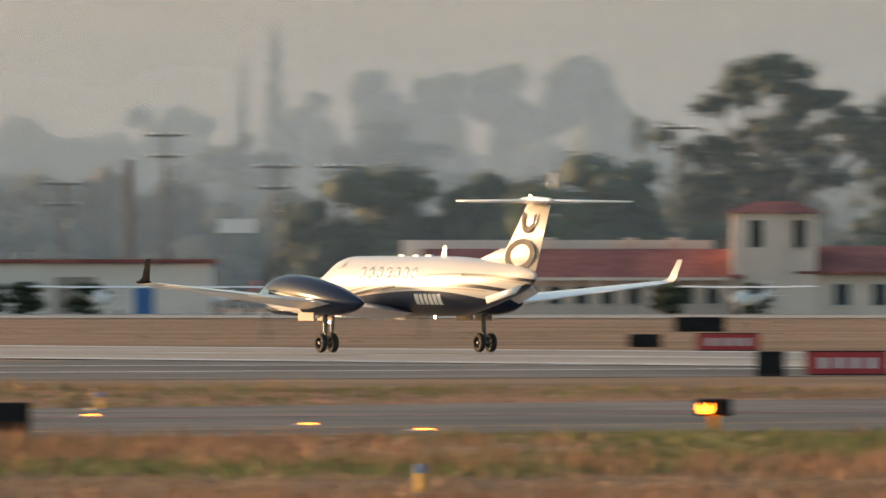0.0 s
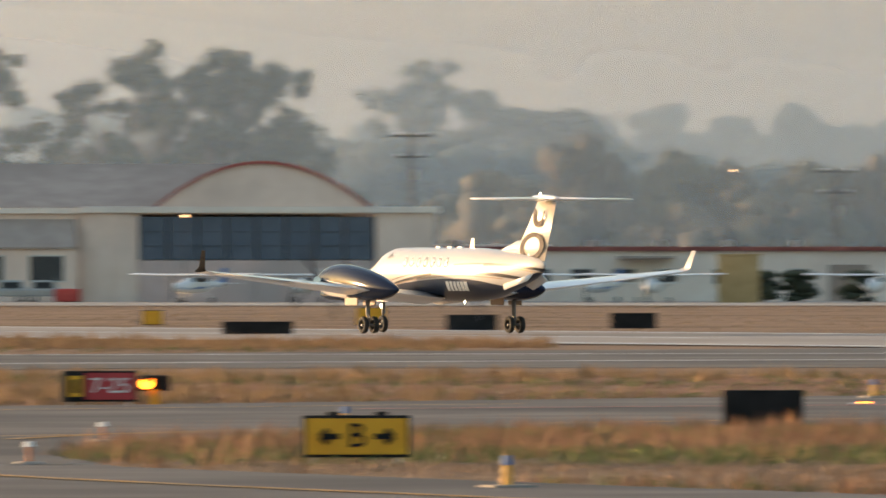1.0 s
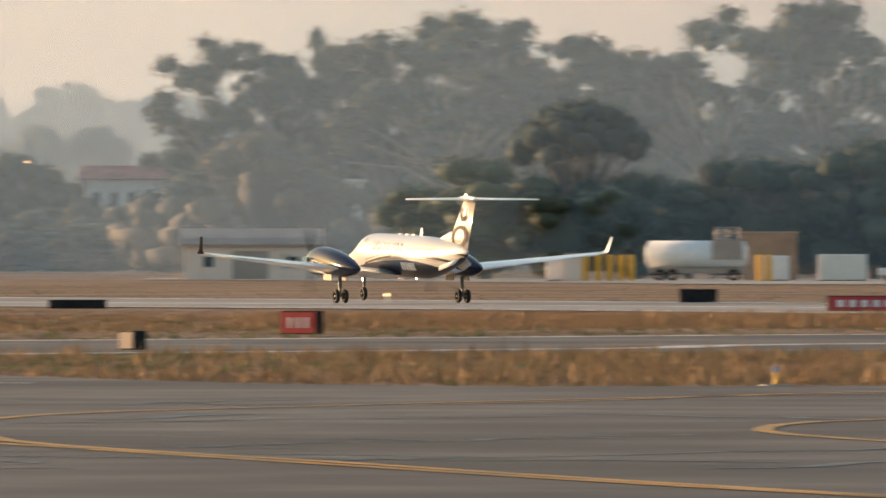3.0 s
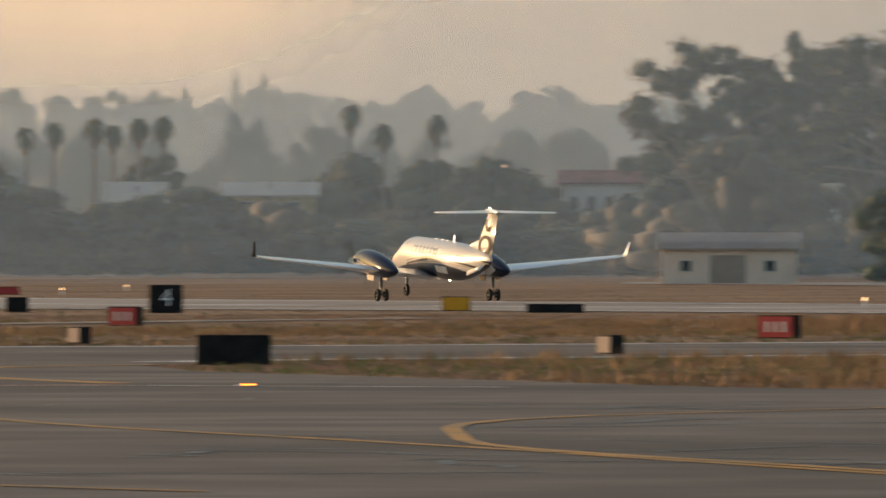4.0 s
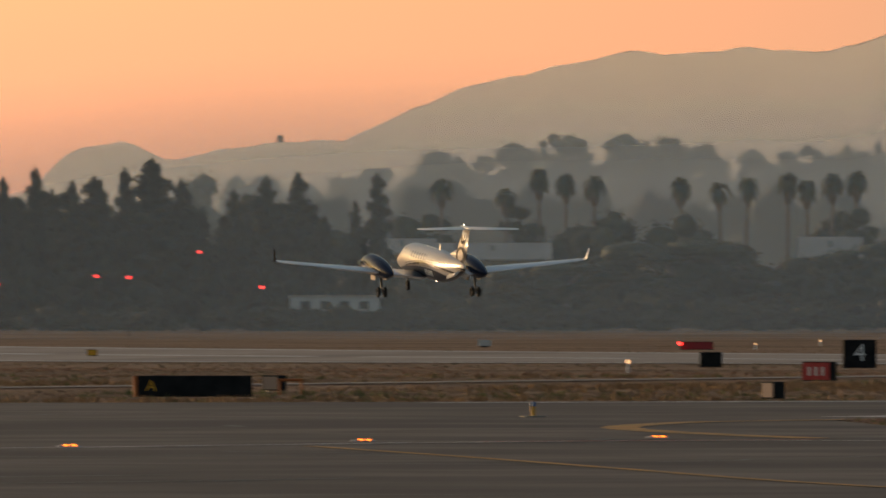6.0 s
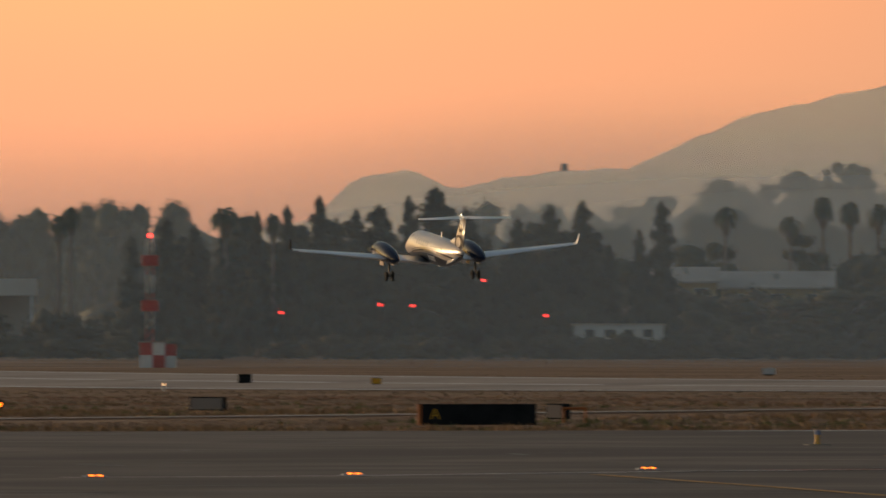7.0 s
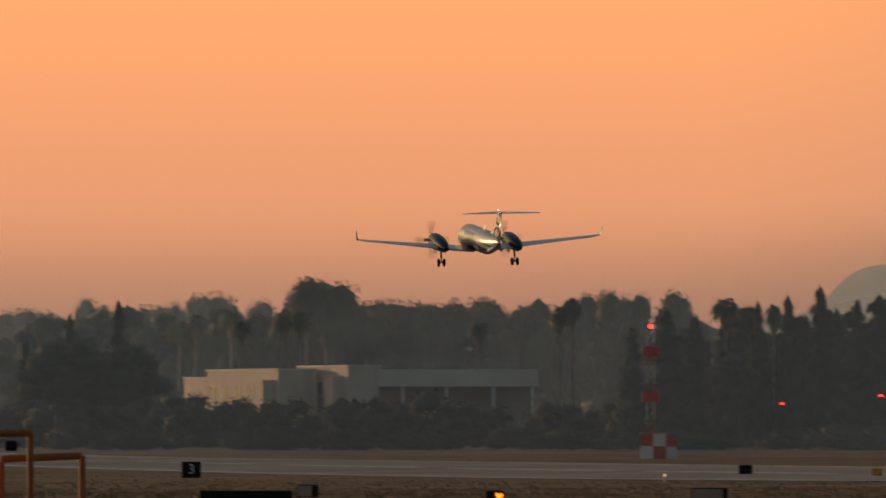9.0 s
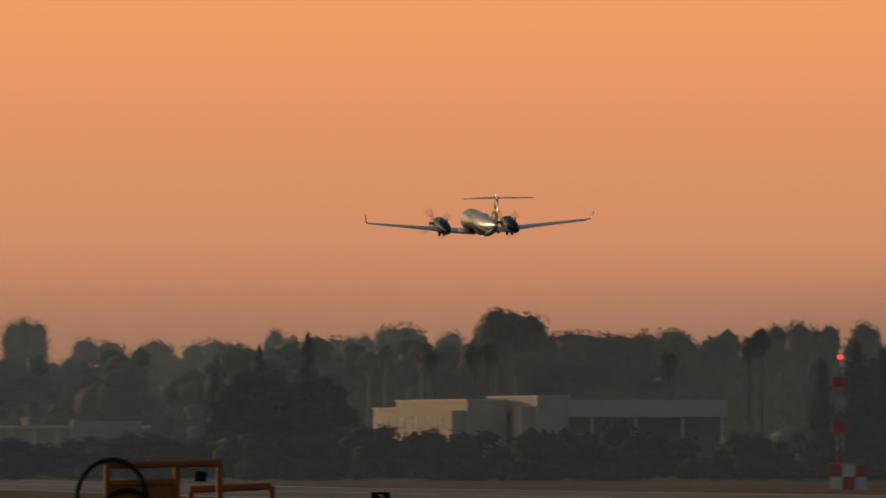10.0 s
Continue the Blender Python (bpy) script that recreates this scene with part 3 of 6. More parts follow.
def foil(le, te, z_le, thick, span_axis, at, n=14):
    """A wing section from leading to trailing edge (y), at a span place; span_axis 'x' or 'z'."""
    pts = []
    c = le - te
    for i in range(2 * n):
        u = i / n if i < n else (2 * n - i) / n
        f = u * u * (3 - 2 * u) if u < 1 else 1.0
        t = thick * c * (2.97 * math.sqrt(max(f, 0)) - 1.26 * f - 3.516 * f * f + 2.843 * f ** 3 - 1.036 * f ** 4)
        side = 1 if i < n else -1
        y = le - c * f
        pts.append((at, y, z_le + side * t / 2) if span_axis == "x" else (z_le + side * t / 2, y, at))
    return pts


def flank(z):
    """Half width of the cabin at a height."""
    return 0.715 * (1 - min(0.999, abs(z - 1.9) / 0.85) ** 2.15) ** (1 / 2.15)


def build_aircraft():
    plane = thing("turboprop_aircraft", label="white and navy twin-engine turboprop aircraft with winglets, taking off", category="aircraft")
    st = [(6.62, 1.53, .02, .02), (6.45, 1.54, .15, .14), (6.1, 1.56, .29, .27), (5.5, 1.61, .44, .42), (4.9, 1.68, .56, .54), (4.4, 1.77, .64, .67), (4.05, 1.84, .68, .785),
          (3.6, 1.885, .70, .84), (3.1, 1.895, .71, .845), (2.0, 1.9, .715, .85), (0.0, 1.9, .715, .85), (-2.0, 1.9, .71, .845), (-3.0, 1.93, .65, .78), (-4.2, 2.01, .5, .62),
          (-5.2, 2.09, .33, .46), (-5.9, 2.15, .2, .32), (-6.3, 2.19, .09, .16), (-6.45, 2.21, .02, .03)]
    body = part("fuselage", loft([ring(*s) for s in smooth_stations(st, 3)]), M_LIVERY, plane, "white fuselage with navy belly and dark swooping stripes", True)
    for side in (-1, 1):
        for i in range(7):  # cabin windows
            y, z = 2.05 - i * 0.485, 2.28
            ovals = []
            for grow, lift in ((1.18, 0.003), (1.16, 0.009), (1.0, 0.009), (0.97, 0.003), (0.5, 0.004), (0.05, 0.004)):
                ovals.append([(side * (flank(z + math.sin(a) * 0.17 * grow) + lift), y + math.cos(a) * 0.13 * grow, z + math.sin(a) * 0.17 * grow) for a in [2 * math.pi * k / 16 for k in range(16)]])
            w = part("cabin_window", loft(ovals[3:]), M_CABIN, body, "oval cabin window, the sky's reflection painted in as pale cream", True)
            part("window_frame", loft(ovals[:4], False), M_PWHITE, w)
        bm = bmesh.new()  # windscreen half
        for k, (y0, y1, z0, z1, x0, x1) in enumerate([(4.05, 3.5, 2.22, 2.58, 0.05, 0.4), (3.85, 3.2, 2.2, 2.5, 0.45, 0.62)]):
            v = [bm.verts.new(p) for p in ((side * x0, y0 + 0.06, z0 + 0.06), (side * x1, y0 - 0.12, z0 + 0.03), (side * x1 * 0.93, y1, z1), (side * x0, y1 + 0.12, z1 + 0.07))]
            bm.faces.new(v)
        part("windscreen", bm, M_GLASS, body, "dark windscreen pane")
        for k, wdt in enumerate((0.2, 0.17, 0.18, 0.18, 0.19, 0.19)):  # lettering reduced to plain bars
            y = -1.0 - k * 0.25
            rows = []
            for z in (1.38, 1.45, 1.52, 1.6, 1.68):  # bent to the flank
                x = flank(z)
                rows.append([(side * (x + d), yy, z) for d, yy in ((0.004, y - wdt / 2), (0.004, y + wdt / 2), (-0.02, y + wdt / 2), (-0.02, y - wdt / 2))])
            bm = loft(rows)
            part("lettering_bar", bm, M_SIGNWHITE, body, "pale bar of lettering")
    part("aerial", loft([foil(-1.2, -1.55, 0, .12, "z", 2.68), foil(-1.36, -1.55, 0, .1, "z", 3.05)]), M_PWHITE, body, "white blade aerial")
    for y in (0.9, 0.1, -0.6):
        part("roof_aerial", boxed(-.05, .05, y - .16, y + .16, 2.73, 2.79, .015), M_PWHITE, body)
    part("belly_light", rodded((0, -0.9, 0.98), (0, -0.9, 1.07), .025, .03), M_LANDLAMP, body, "glowing white belly light")
    # wings
    for side, nm in ((-1, "left_wing"), (1, "right_wing")):
        secs = []
        for x, le, te, z, th in ((0.35, 1.62, -0.95, 1.14, .17), (2.2, 1.55, -0.9, 1.3, .165), (3.05, 1.36, -0.82, 1.40, .15), (5.8, 0.95, -0.62, 1.69, .13), (8.35, 0.57, -0.46, 1.96, .11), (8.55, 0.5, -0.46, 2.0, .1)):
            secs.append(foil(le, te, z, th, "x", side * x))
        wing = part("wing", loft(secs), M_PWHITE, plane, "white tapered wing", True)
        wl = [foil(0.5, -0.46, 2.0, .1, "x", side * 8.55)]
        for k in range(1, 7):
            a = radians(78) * k / 6
            wl.append([(side * (8.55 + 0.16 * math.sin(a) + (p[2] - 2.0) * -math.sin(a)), p[1], 2.0 + 0.16 * (1 - math.cos(a)) + (p[2] - 2.0) * math.cos(a)) for p in foil(0.46 - 0.1 * k, -0.46 - 0.02 * k, 2.0, .09, "x", 0)])
        a = radians(80)
        wl.append([(side * (8.79 - (p[2] - 2.0) * math.sin(a)), p[1], 2.66 + (p[2] - 2.0) * math.cos(a)) for p in foil(-0.5, -0.78, 2.0, .08, "x", 0)])
        part("winglet", loft(wl), M_PCREAM if side > 0 else M_PBLACK, wing, "cream winglet" if side > 0 else "black winglet", True)
        for x0, x1, nmf in ((0.8, 2.0, "flap"), (3.4, 5.7, "flap"), (5.8, 8.2, "aileron")):
            def te(x):
                return -0.82 + (x - 3.05) * 0.0655 if x > 3.05 else -0.9
            def wz(x):
                return 1.14 + x * 0.0985
            part(nmf, loft([foil(te(x) + 0.34, te(x) - 0.04, wz(x) - 0.035, .12, "x", side * x, 8) for x in (x0, x1)]), M_PWHITE, wing, "", True)
        part("boot", loft([foil(l + 0.015, l - 0.12, z, .5, "x", side * x, 6) for x, l, z in ((3.1, 1.35, 1.40), (8.3, 0.58, 1.955))]), M_DARK, wing, "black rubber de-icing boot")
        # nacelle
        ns = [(3.35, 1.62, .2, .2), (3.2, 1.63, .3, .3), (2.8, 1.65, .40, .44), (2.2, 1.66, .46, .54), (1.4, 1.64, .48, .56), (0.4, 1.57, .48, .52), (-0.6, 1.48, .42, .42), (-1.4, 1.42, .28, .26), (-1.9, 1.42, .12, .1), (-2.05, 1.42, .02, .02)]
        nac = part("nacelle", loft([[(p[0] + side * 2.62, p[1], p[2]) for p in ring(*s, 22)] for s in smooth_stations(ns, 2)]), M_PCOWL, plane, "white engine nacelle with a navy tail cone", True)
        part("intake", loft([[(p[0] + side * 2.62, p[1], p[2]) for p in ring(y, z, w, h, 16)] for y, z, w, h in ((3.12, 1.24, .2, .1), (2.7, 1.2, .26, .14), (1.6, 1.16, .24, .13), (1.0, 1.2, .1, .06))]), M_PNAVY, nac, "", True)
        for s2 in (-1, 1):
            part("exhaust_stack", rodded((side * 2.62 + s2 * .36, 2.75, 1.66), (side * 2.62 + s2 * .64, 2.42, 1.7), .1, .12), M_CHROME, nac, "polished exhaust stack")
        part("spinner", loft([[(p[0] + side * 2.62, p[1], p[2]) for p in ring(y, 1.6, r, r, 16)] for y, r in ((3.34, .2), (3.5, .18), (3.68, .11), (3.78, .02))]), M_CHROME, nac, "polished spinner", True)
        prop = new("propeller")
        prop.parent = plane
        prop.matrix_basis = pose(side * 2.62, 3.46, 1.6)
        for k in range(4):
            a = math.pi / 2 * k
            ca, sa = math.cos(a), math.sin(a)
            secs = []
            for r, ch, tw in ((0.16, .09, 60), (0.4, .13, 48), (0.8, .15, 34), (1.15, .13, 24), (1.33, .07, 20)):
                q = []
                for u, v in ((-.5, 0), (-.2, .06), (.2, .06), (.5, 0), (.2, -.03), (-.2, -.03)):
                    t = radians(tw)
                    lx, ly = ch * (u * math.cos(t) - v * math.sin(t)), ch * (u * math.sin(t) + v * math.cos(t))
                    q.append((ca * r - sa * lx, ly, sa * r + ca * lx))
                secs.append(q)
            part("blade", loft(secs), M_PBLADE, prop)
        KEYED.append((prop, [(i / 30, pose(side * 2.62, 3.46, 1.6, 0, i * 62, 0)) for i in range(301)]))
        # main gear, hinged at the top
        leg = new("main_gear")
        leg.parent = plane
        hx, hy, hz = side * 2.62, 0.1, 1.3
        leg.matrix_basis = pose(hx, hy, hz)
        bm = rodded((0, 0, 0), (0, -0.04, -0.72), .07, .07)
        rod(bm, (0, -0.04, -0.6), (0, -0.1, -1.02), .045, .045)
        rod(bm, (-.26, -.1, -1.02), (.26, -.1, -1.02), .04)
        rod(bm, (0, 0.05, -0.25), (0, 0.62, -0.05), .03)
        rod(bm, (0, -.06, -.62), (0, -.2, -.8), .02)
        rod(bm, (0, -.2, -.8), (0, -.1, -.98), .02)
        part("strut", bm, M_GEAR, leg, "steel oleo strut")
        for s2 in (-1, 1):
            wheel_part("wheel", leg, (s2 * .19, -.1, -1.02), .275, .15)
        for s2 in (-1, 1):
            bm = boxed(s2 * .3, s2 * .34, .05, .95, -.4, -.16, .012)
            part("gear_door", bm, M_PDOOR, leg, "tan gear door")
        t0 = 9.15 if side < 0 else 9.35
        KEYED.append((leg, [(0, pose(hx, hy, hz)), (t0 - .3, pose(hx, hy, hz)), (t0, pose(hx, hy, hz, 3)), (t0 + .35, pose(hx, hy, hz, 50)), (t0 + .62, pose(hx, hy, hz, 82)), (t0 + .7, pose(hx, hy, hz, 84)), (10.2, pose(hx, hy, hz, 84))]))
    # nose gear
    leg = new("nose_gear")
    leg.parent = plane
    leg.matrix_basis = pose(0, 4.15, 1.3)
    bm = rodded((0, 0, 0), (0, .03, -.7), .06)
    rod(bm, (0, .03, -.6), (0, .08, -1.03), .04)
    rod(bm, (0, -.05, -.2), (0, -.5, -.02), .025)
    rod(bm, (-.1, .08, -1.03), (.1, .08, -1.03), .035)
    part("strut", bm, M_GEAR, leg, "steel nose strut")
    wheel_part("wheel", leg, (0, .08, -1.03), .27, .16)
    for s2 in (-1, 1):
        part("gear_door", boxed(s2 * .2, s2 * .22, -.7, .25, -.3, .05, .008), M_PWHITE, leg, "white gear door")
    part("taxi_lamp", rodded((0, .1, -.45), (0, .16, -.45), .05, .065), M_LANDLAMP, leg, "glowing taxi lamp")
    KEYED.append((leg, [(0, pose(0, 4.15, 1.3)), (6.1, pose(0, 4.15, 1.3)), (6.5, pose(0, 4.15, 1.3, -40)), (6.9, pose(0, 4.15, 1.3, -80)), (10.2, pose(0, 4.15, 1.3, -80))]))
    # tail
    fin = part("fin", loft([foil(-4.2, -6.25, 0, .075, "z", 2.3), foil(-4.6, -6.4, 0, .075, "z", 2.75), foil(-5.4, -6.75, 0, .075, "z", 3.6), foil(-6.0, -7.03, 0, .08, "z", 4.28)]), M_PCREAM, plane, "cream swept tail fin", True)
    part("dorsal_fin", loft([foil(-2.6, -5.2, 0, .03, "z", 2.45), foil(-3.6, -5.2, 0, .035, "z", 2.74), foil(-4.55, -5.2, 0, .05, "z", 2.98)]), M_PCREAM, fin, "", True)
    part("rudder", loft([foil(-5.85, -6.42, 0, .14, "z", 2.35), foil(-6.62, -7.2, 0, .13, "z", 4.2)]), M_PCREAM, fin, "", True)
    for side in (-1, 1):
        bm = bmesh.new()  # open rounded figures of the tail graphic
        for cz, cy, rz, ry, a0, a1, wd in ((2.8, -5.68, .45, .8, 0, 360, .15), (3.84, -6.2, .43, .4, 165, 385, .17)):
            prev = None
            for k in range(33):
                a = radians(a0 + (a1 - a0) * k / 32)
                o, i2 = 1.0, 1.0 - wd / rz
                pr = []
                for f in (o, i2):
                    z = cz + math.sin(a) * rz * f
                    y = cy + math.cos(a) * ry * f - (z - cz) * 0.35
                    pr.append(bm.verts.new((side * 0.085, y, z)))
                if prev:
                    bm.faces.new((prev[0], pr[0], pr[1], prev[1]))
                prev = pr
        g = part("tail_graphic", bm, M_PGREY, fin, "grey rounded tail graphic")
    part("rudder_hinge", boxed(-.08, .08, -5.98, -5.94, 2.5, 2.52), M_DARK, fin)
    for side in (-1, 1):
        part("stabiliser", loft([foil(-5.72, -7.02, 4.3, .1, "x", side * 0.02), foil(-6.62, -7.22, 4.3, .09, "x", side * 2.75)]), M_PWHITE, fin, "white tailplane", True)
        part("elevator", loft([foil(-6.9, -7.32, 4.295, .11, "x", side * 0.2, 8), foil(-7.1, -7.36, 4.295, .1, "x", side * 2.62, 8)]), M_PWHITE, fin, "", True)
        out = Vector((side * .24, 0, -.26))
        ra, rb = Vector((side * .3, -4.2, 1.66)), Vector((side * .12, -5.9, 1.98))
        bm = loft([[ra + d, ra + out * .9 + Vector((0, -.45, 0)) + d, rb + out + d, rb + d] for d in (Vector((-.025, 0, 0)), Vector((.025, 0, 0)))])
        part("ventral_fin", bm, M_PWHITE, fin, "white ventral fin", True)
    part("bullet", loft([ring(y, 4.32, r, r, 12) for y, r in ((-5.5, .02), (-5.7, .09), (-6.3, .12), (-7.1, .08), (-7.4, .02))]), M_PWHITE, fin, "", True)
    bm = bmesh.new()
    bmesh.ops.create_uvsphere(bm, u_segments=10, v_segments=8, radius=.03, matrix=Matrix.Translation((0, -6.1, 4.46)))
    part("beacon", bm, M_LANDLAMP, fin, "bright white tail beacon", True)
    for ob in (body, fin):  # the cabin sits a little behind the wing's leading edge
        ob.matrix_basis = Matrix.Translation((0, -0.7, 0)) @ ob.matrix_basis
    return plane


def wheel_part(name, parent, c, r, w):
    c = Vector(c)
    bm = bmesh.new()
    prof = [(r * .55, w * .42), (r * .8, w * .5), (r * .95, w * .42), (r, w * .2), (r, -w * .2), (r * .95, -w * .42), (r * .8, -w * .5), (r * .55, -w * .42)]
    n = 22
    rings = [[bm.verts.new(c + Vector((x, math.cos(2 * math.pi * k / n) * rr, math.sin(2 * math.pi * k / n) * rr))) for rr, x in prof] for k in range(n)]
    for k in range(n):
        a, b2 = rings[k], rings[(k + 1) % n]
        for i in range(len(prof)):
            bm.faces.new((a[i], a[(i + 1) % len(prof)], b2[(i + 1) % len(prof)], b2[i]))
    bmesh.ops.recalc_face_normals(bm, faces=bm.faces)
    ob = part(name, bm, M_RUBBER, parent, "black tyre on a steel hub", True)
    return ob


M_LANDLAMP = lamp_mat("landing_lamp", (1.0, 0.8, 0.5), 8.0)
aircraft = build_aircraft()
# seconds, metres along the runway, height of the wheels, degrees nose up
FLIGHT = [(0, 284.1, 0.05, 0.3), (0.4, 302.2, 0.05, 0.3), (0.7, 316.3, 0.05, 0.3), (1, 330.4, 0.05, 0.3), (1.5, 354.5, 0.05, 0.4), (2.1, 384.9, 0.02, 0.6), (2.8, 421.0, -0.02, 1.2),
          (3.5, 458.3, 0.0, 2.0), (4, 485.5, 0.06, 3.0), (4.5, 513.1, 0.30, 4.0), (5, 541.5, 0.98, 4.5), (5.5, 570.8, 1.78, 4.8), (6.5, 632, 4.2, 5.2), (7.5, 693.5, 7.26, 5.4),
          (8.2, 738.6, 10.0, 5.5), (9, 791.9, 13.72, 5.6), (10, 860.8, 18.44, 5.6)]
KEYED.append((aircraft, [(t, pose(168, y, z, up, -1.3 * ease((t - 5.5) / 1.5))) for t, y, z, up in FLIGHT]))

# ---- trees ----
def ball(divisions):
    bm = bmesh.new()
    bmesh.ops.create_icosphere(bm, subdivisions=divisions, radius=1.0)
    bm.verts.ensure_lookup_table()
    v = np.array([p.co[:] for p in bm.verts])
    f = np.array([[p.index for p in face.verts] for face in bm.faces])
    bm.free()
    return v, f


BALL, SMALL_BALL = ball(2), ball(1)


def leaf_cloud(blobs, per, size, rng, droop=0.0, core=0.78, shape=None):
    """Lumpy masses of foliage (centre, radii) with many small leaf sprays over them; returns verts and faces."""
    V, F, base = [], [], 0
    bv, bf = shape or BALL
    for c, rad in blobs:
        c, rad = np.array(c), np.array(rad)
        V.append(c + bv * rad * core * rng.uniform(0.72, 1.2, len(bv))[:, None])
        F.append(bf + base)
        base += len(bv)
        n = int(per)
        d = rng.normal(size=(n, 3))
        d /= np.linalg.norm(d, axis=1)[:, None]
        p = c + d * rng.uniform(0.7, 1.14, n)[:, None] * rad
        a = rng.normal(size=(n, 3))
        a[:, 2] -= droop
        a /= np.linalg.norm(a, axis=1)[:, None]
        b2 = np.cross(a, rng.normal(size=(n, 3)))
        b2 /= np.linalg.norm(b2, axis=1)[:, None] + 1e-9
        s = size * rng.uniform(0.5, 1.3, n)[:, None]
        V.append(np.stack([p - a * s, p + b2 * s * 0.75, p + a * s], 1).reshape(-1, 3))
        F.append(base + np.arange(3 * n).reshape(-1, 3))
        base += 3 * n
    return np.concatenate(V), np.concatenate(F).tolist()


def limbs(points):
    bm = bmesh.new()
    for a, b2, ra, rb in points:
        rod(bm, a, b2, ra, rb, 7, False)
    return bm


def tree_proto(name, kind, seed):
    """A tree one unit high and about one unit across, scaled where it stands."""
    rng = np.random.default_rng(seed)
    blobs, wood = [], []
    if kind == "euc":  # tall bare limbs with separate clumps of leaves
        wood.append(((0, 0, 0), (0.02, 0, 0.42), 0.032, 0.022))
        for k in range(30):
            a = rng.uniform(0, 6.28)
            r = 0.5 * math.sqrt(rng.uniform(0.02, 1.0))
            z = rng.uniform(0.5, 0.93) - 0.13 * (r / 0.5) ** 2
            tip = (math.cos(a) * r, math.sin(a) * r, z)
            mid = (tip[0] * 0.45, tip[1] * 0.45, 0.36 + 0.4 * (z - 0.36))
            wood += [((0.01, 0, rng.uniform(0.24, 0.42)), mid, 0.013, 0.009), (mid, tip, 0.009, 0.003)]
            for j in range(4):
                s = rng.uniform(0.04, 0.075)
                blobs.append(((tip[0] + rng.normal(0, .055), tip[1] + rng.normal(0, .055), z + rng.normal(0, .022)), (s * 1.3, s * 1.3, s * 0.6)))
        for k in range(12):
            s = rng.uniform(0.05, 0.08)
            blobs.append(((rng.normal(0, .09), rng.normal(0, .09), rng.uniform(.8, .95)), (s * 1.3, s * 1.3, s * .65)))
        per, size, droop = 60, 0.015, 0.8
    elif kind == "round":
        wood.append(((0, 0, 0), (0, 0, 0.4), 0.04, 0.03))
        for k in range(20):
            a, u = rng.uniform(0, 6.28), rng.uniform(0, 1)
            z = 0.22 + 0.62 * u
            r = 0.42 * math.sqrt(max(0.05, 1 - ((z - 0.5) / 0.52) ** 2)) * rng.uniform(0.45, 1.0)
            tip = (math.cos(a) * r, math.sin(a) * r, z)
            wood.append(((0, 0, rng.uniform(0.2, 0.4)), tip, 0.014, 0.004))
            s = rng.uniform(0.11, 0.2)
            blobs.append((tip, (s, s, s * rng.uniform(.6, .85))))
        blobs += [((0, 0, 0.5), (0.3, 0.3, 0.3)), ((0, 0, .84), (.18, .18, .12)), ((.1, 0, .2), (.34, .34, .14)), ((-.2, .1, .12), (.25, .25, .1))]
        per, size, droop = 190, 0.021, 0.0
    elif kind == "dome":  # a broad umbrella of foliage on spreading limbs
        wood.append(((0, 0, 0), (0.01, 0, 0.34), 0.045, 0.034))
        for k in range(34):
            a, r = k * 2.4, 0.44 * math.sqrt((k + 0.5) / 34)
            z = 0.6 + 0.3 * math.sqrt(max(0.0, 1 - (r / 0.46) ** 2)) + rng.uniform(-.03, .03)
            tip = (math.cos(a) * r, math.sin(a) * r, z)
            wood.append(((0, 0, rng.uniform(0.24, 0.36)), tip, 0.014, 0.005))
            s = rng.uniform(0.085, 0.125)
            blobs.append((tip, (s * 1.15, s * 1.15, s * .75)))
        for k in range(12):
            a, r = k * 2.4 + 1, rng.uniform(.05, .34)
            s = rng.uniform(.1, .15)
            blobs.append(((math.cos(a) * r, math.sin(a) * r, rng.uniform(.3, .58)), (s, s, s)))
        per, size, droop = 130, 0.017, 0.0
    elif kind == "conifer":
        wood.append(((0, 0, 0), (0, 0, 0.97), 0.03, 0.004))
        for k in range(26):
            f = k / 25
            a = k * 2.4 + rng.uniform(-.4, .4)
            r = 0.4 * (1 - f) ** 0.72 * rng.uniform(0.6, 1.05) + 0.02
            z = 0.12 + 0.84 * f
            tip = (math.cos(a) * r, math.sin(a) * r, z)
            wood.append(((0, 0, z + .01), tip, 0.008, 0.003))
            s = 0.05 + 0.11 * (1 - f)
            blobs.append(((tip[0] * .7, tip[1] * .7, z), (s * 1.2, s * 1.2, s * .55)))
            blobs.append(((tip[0] * .2, tip[1] * .2, z - .02), (s, s, s * .7)))
        blobs.append(((0, 0, .97), (.02, .02, .04)))
        per, size, droop = 70, 0.024, 0.3
    bm = limbs(wood)
    V, F = leaf_cloud(blobs, per, size, rng, droop, 0.62 if kind == "euc" else 0.78, SMALL_BALL if kind in ("euc", "conifer") else BALL)
    return bm, V, F


def plant(name, kind, seed, leaf, label, category):
    bm, V, F = tree_proto(name, kind, seed)
    t = thing(name, None, label, category)
    part("trunk", bm, M_BARK, t)
    part("crown", mesh_of("crown", V, F, leaf, True), None, t)
    t.location = (0, -700 - seed * 40, 0)
    return t


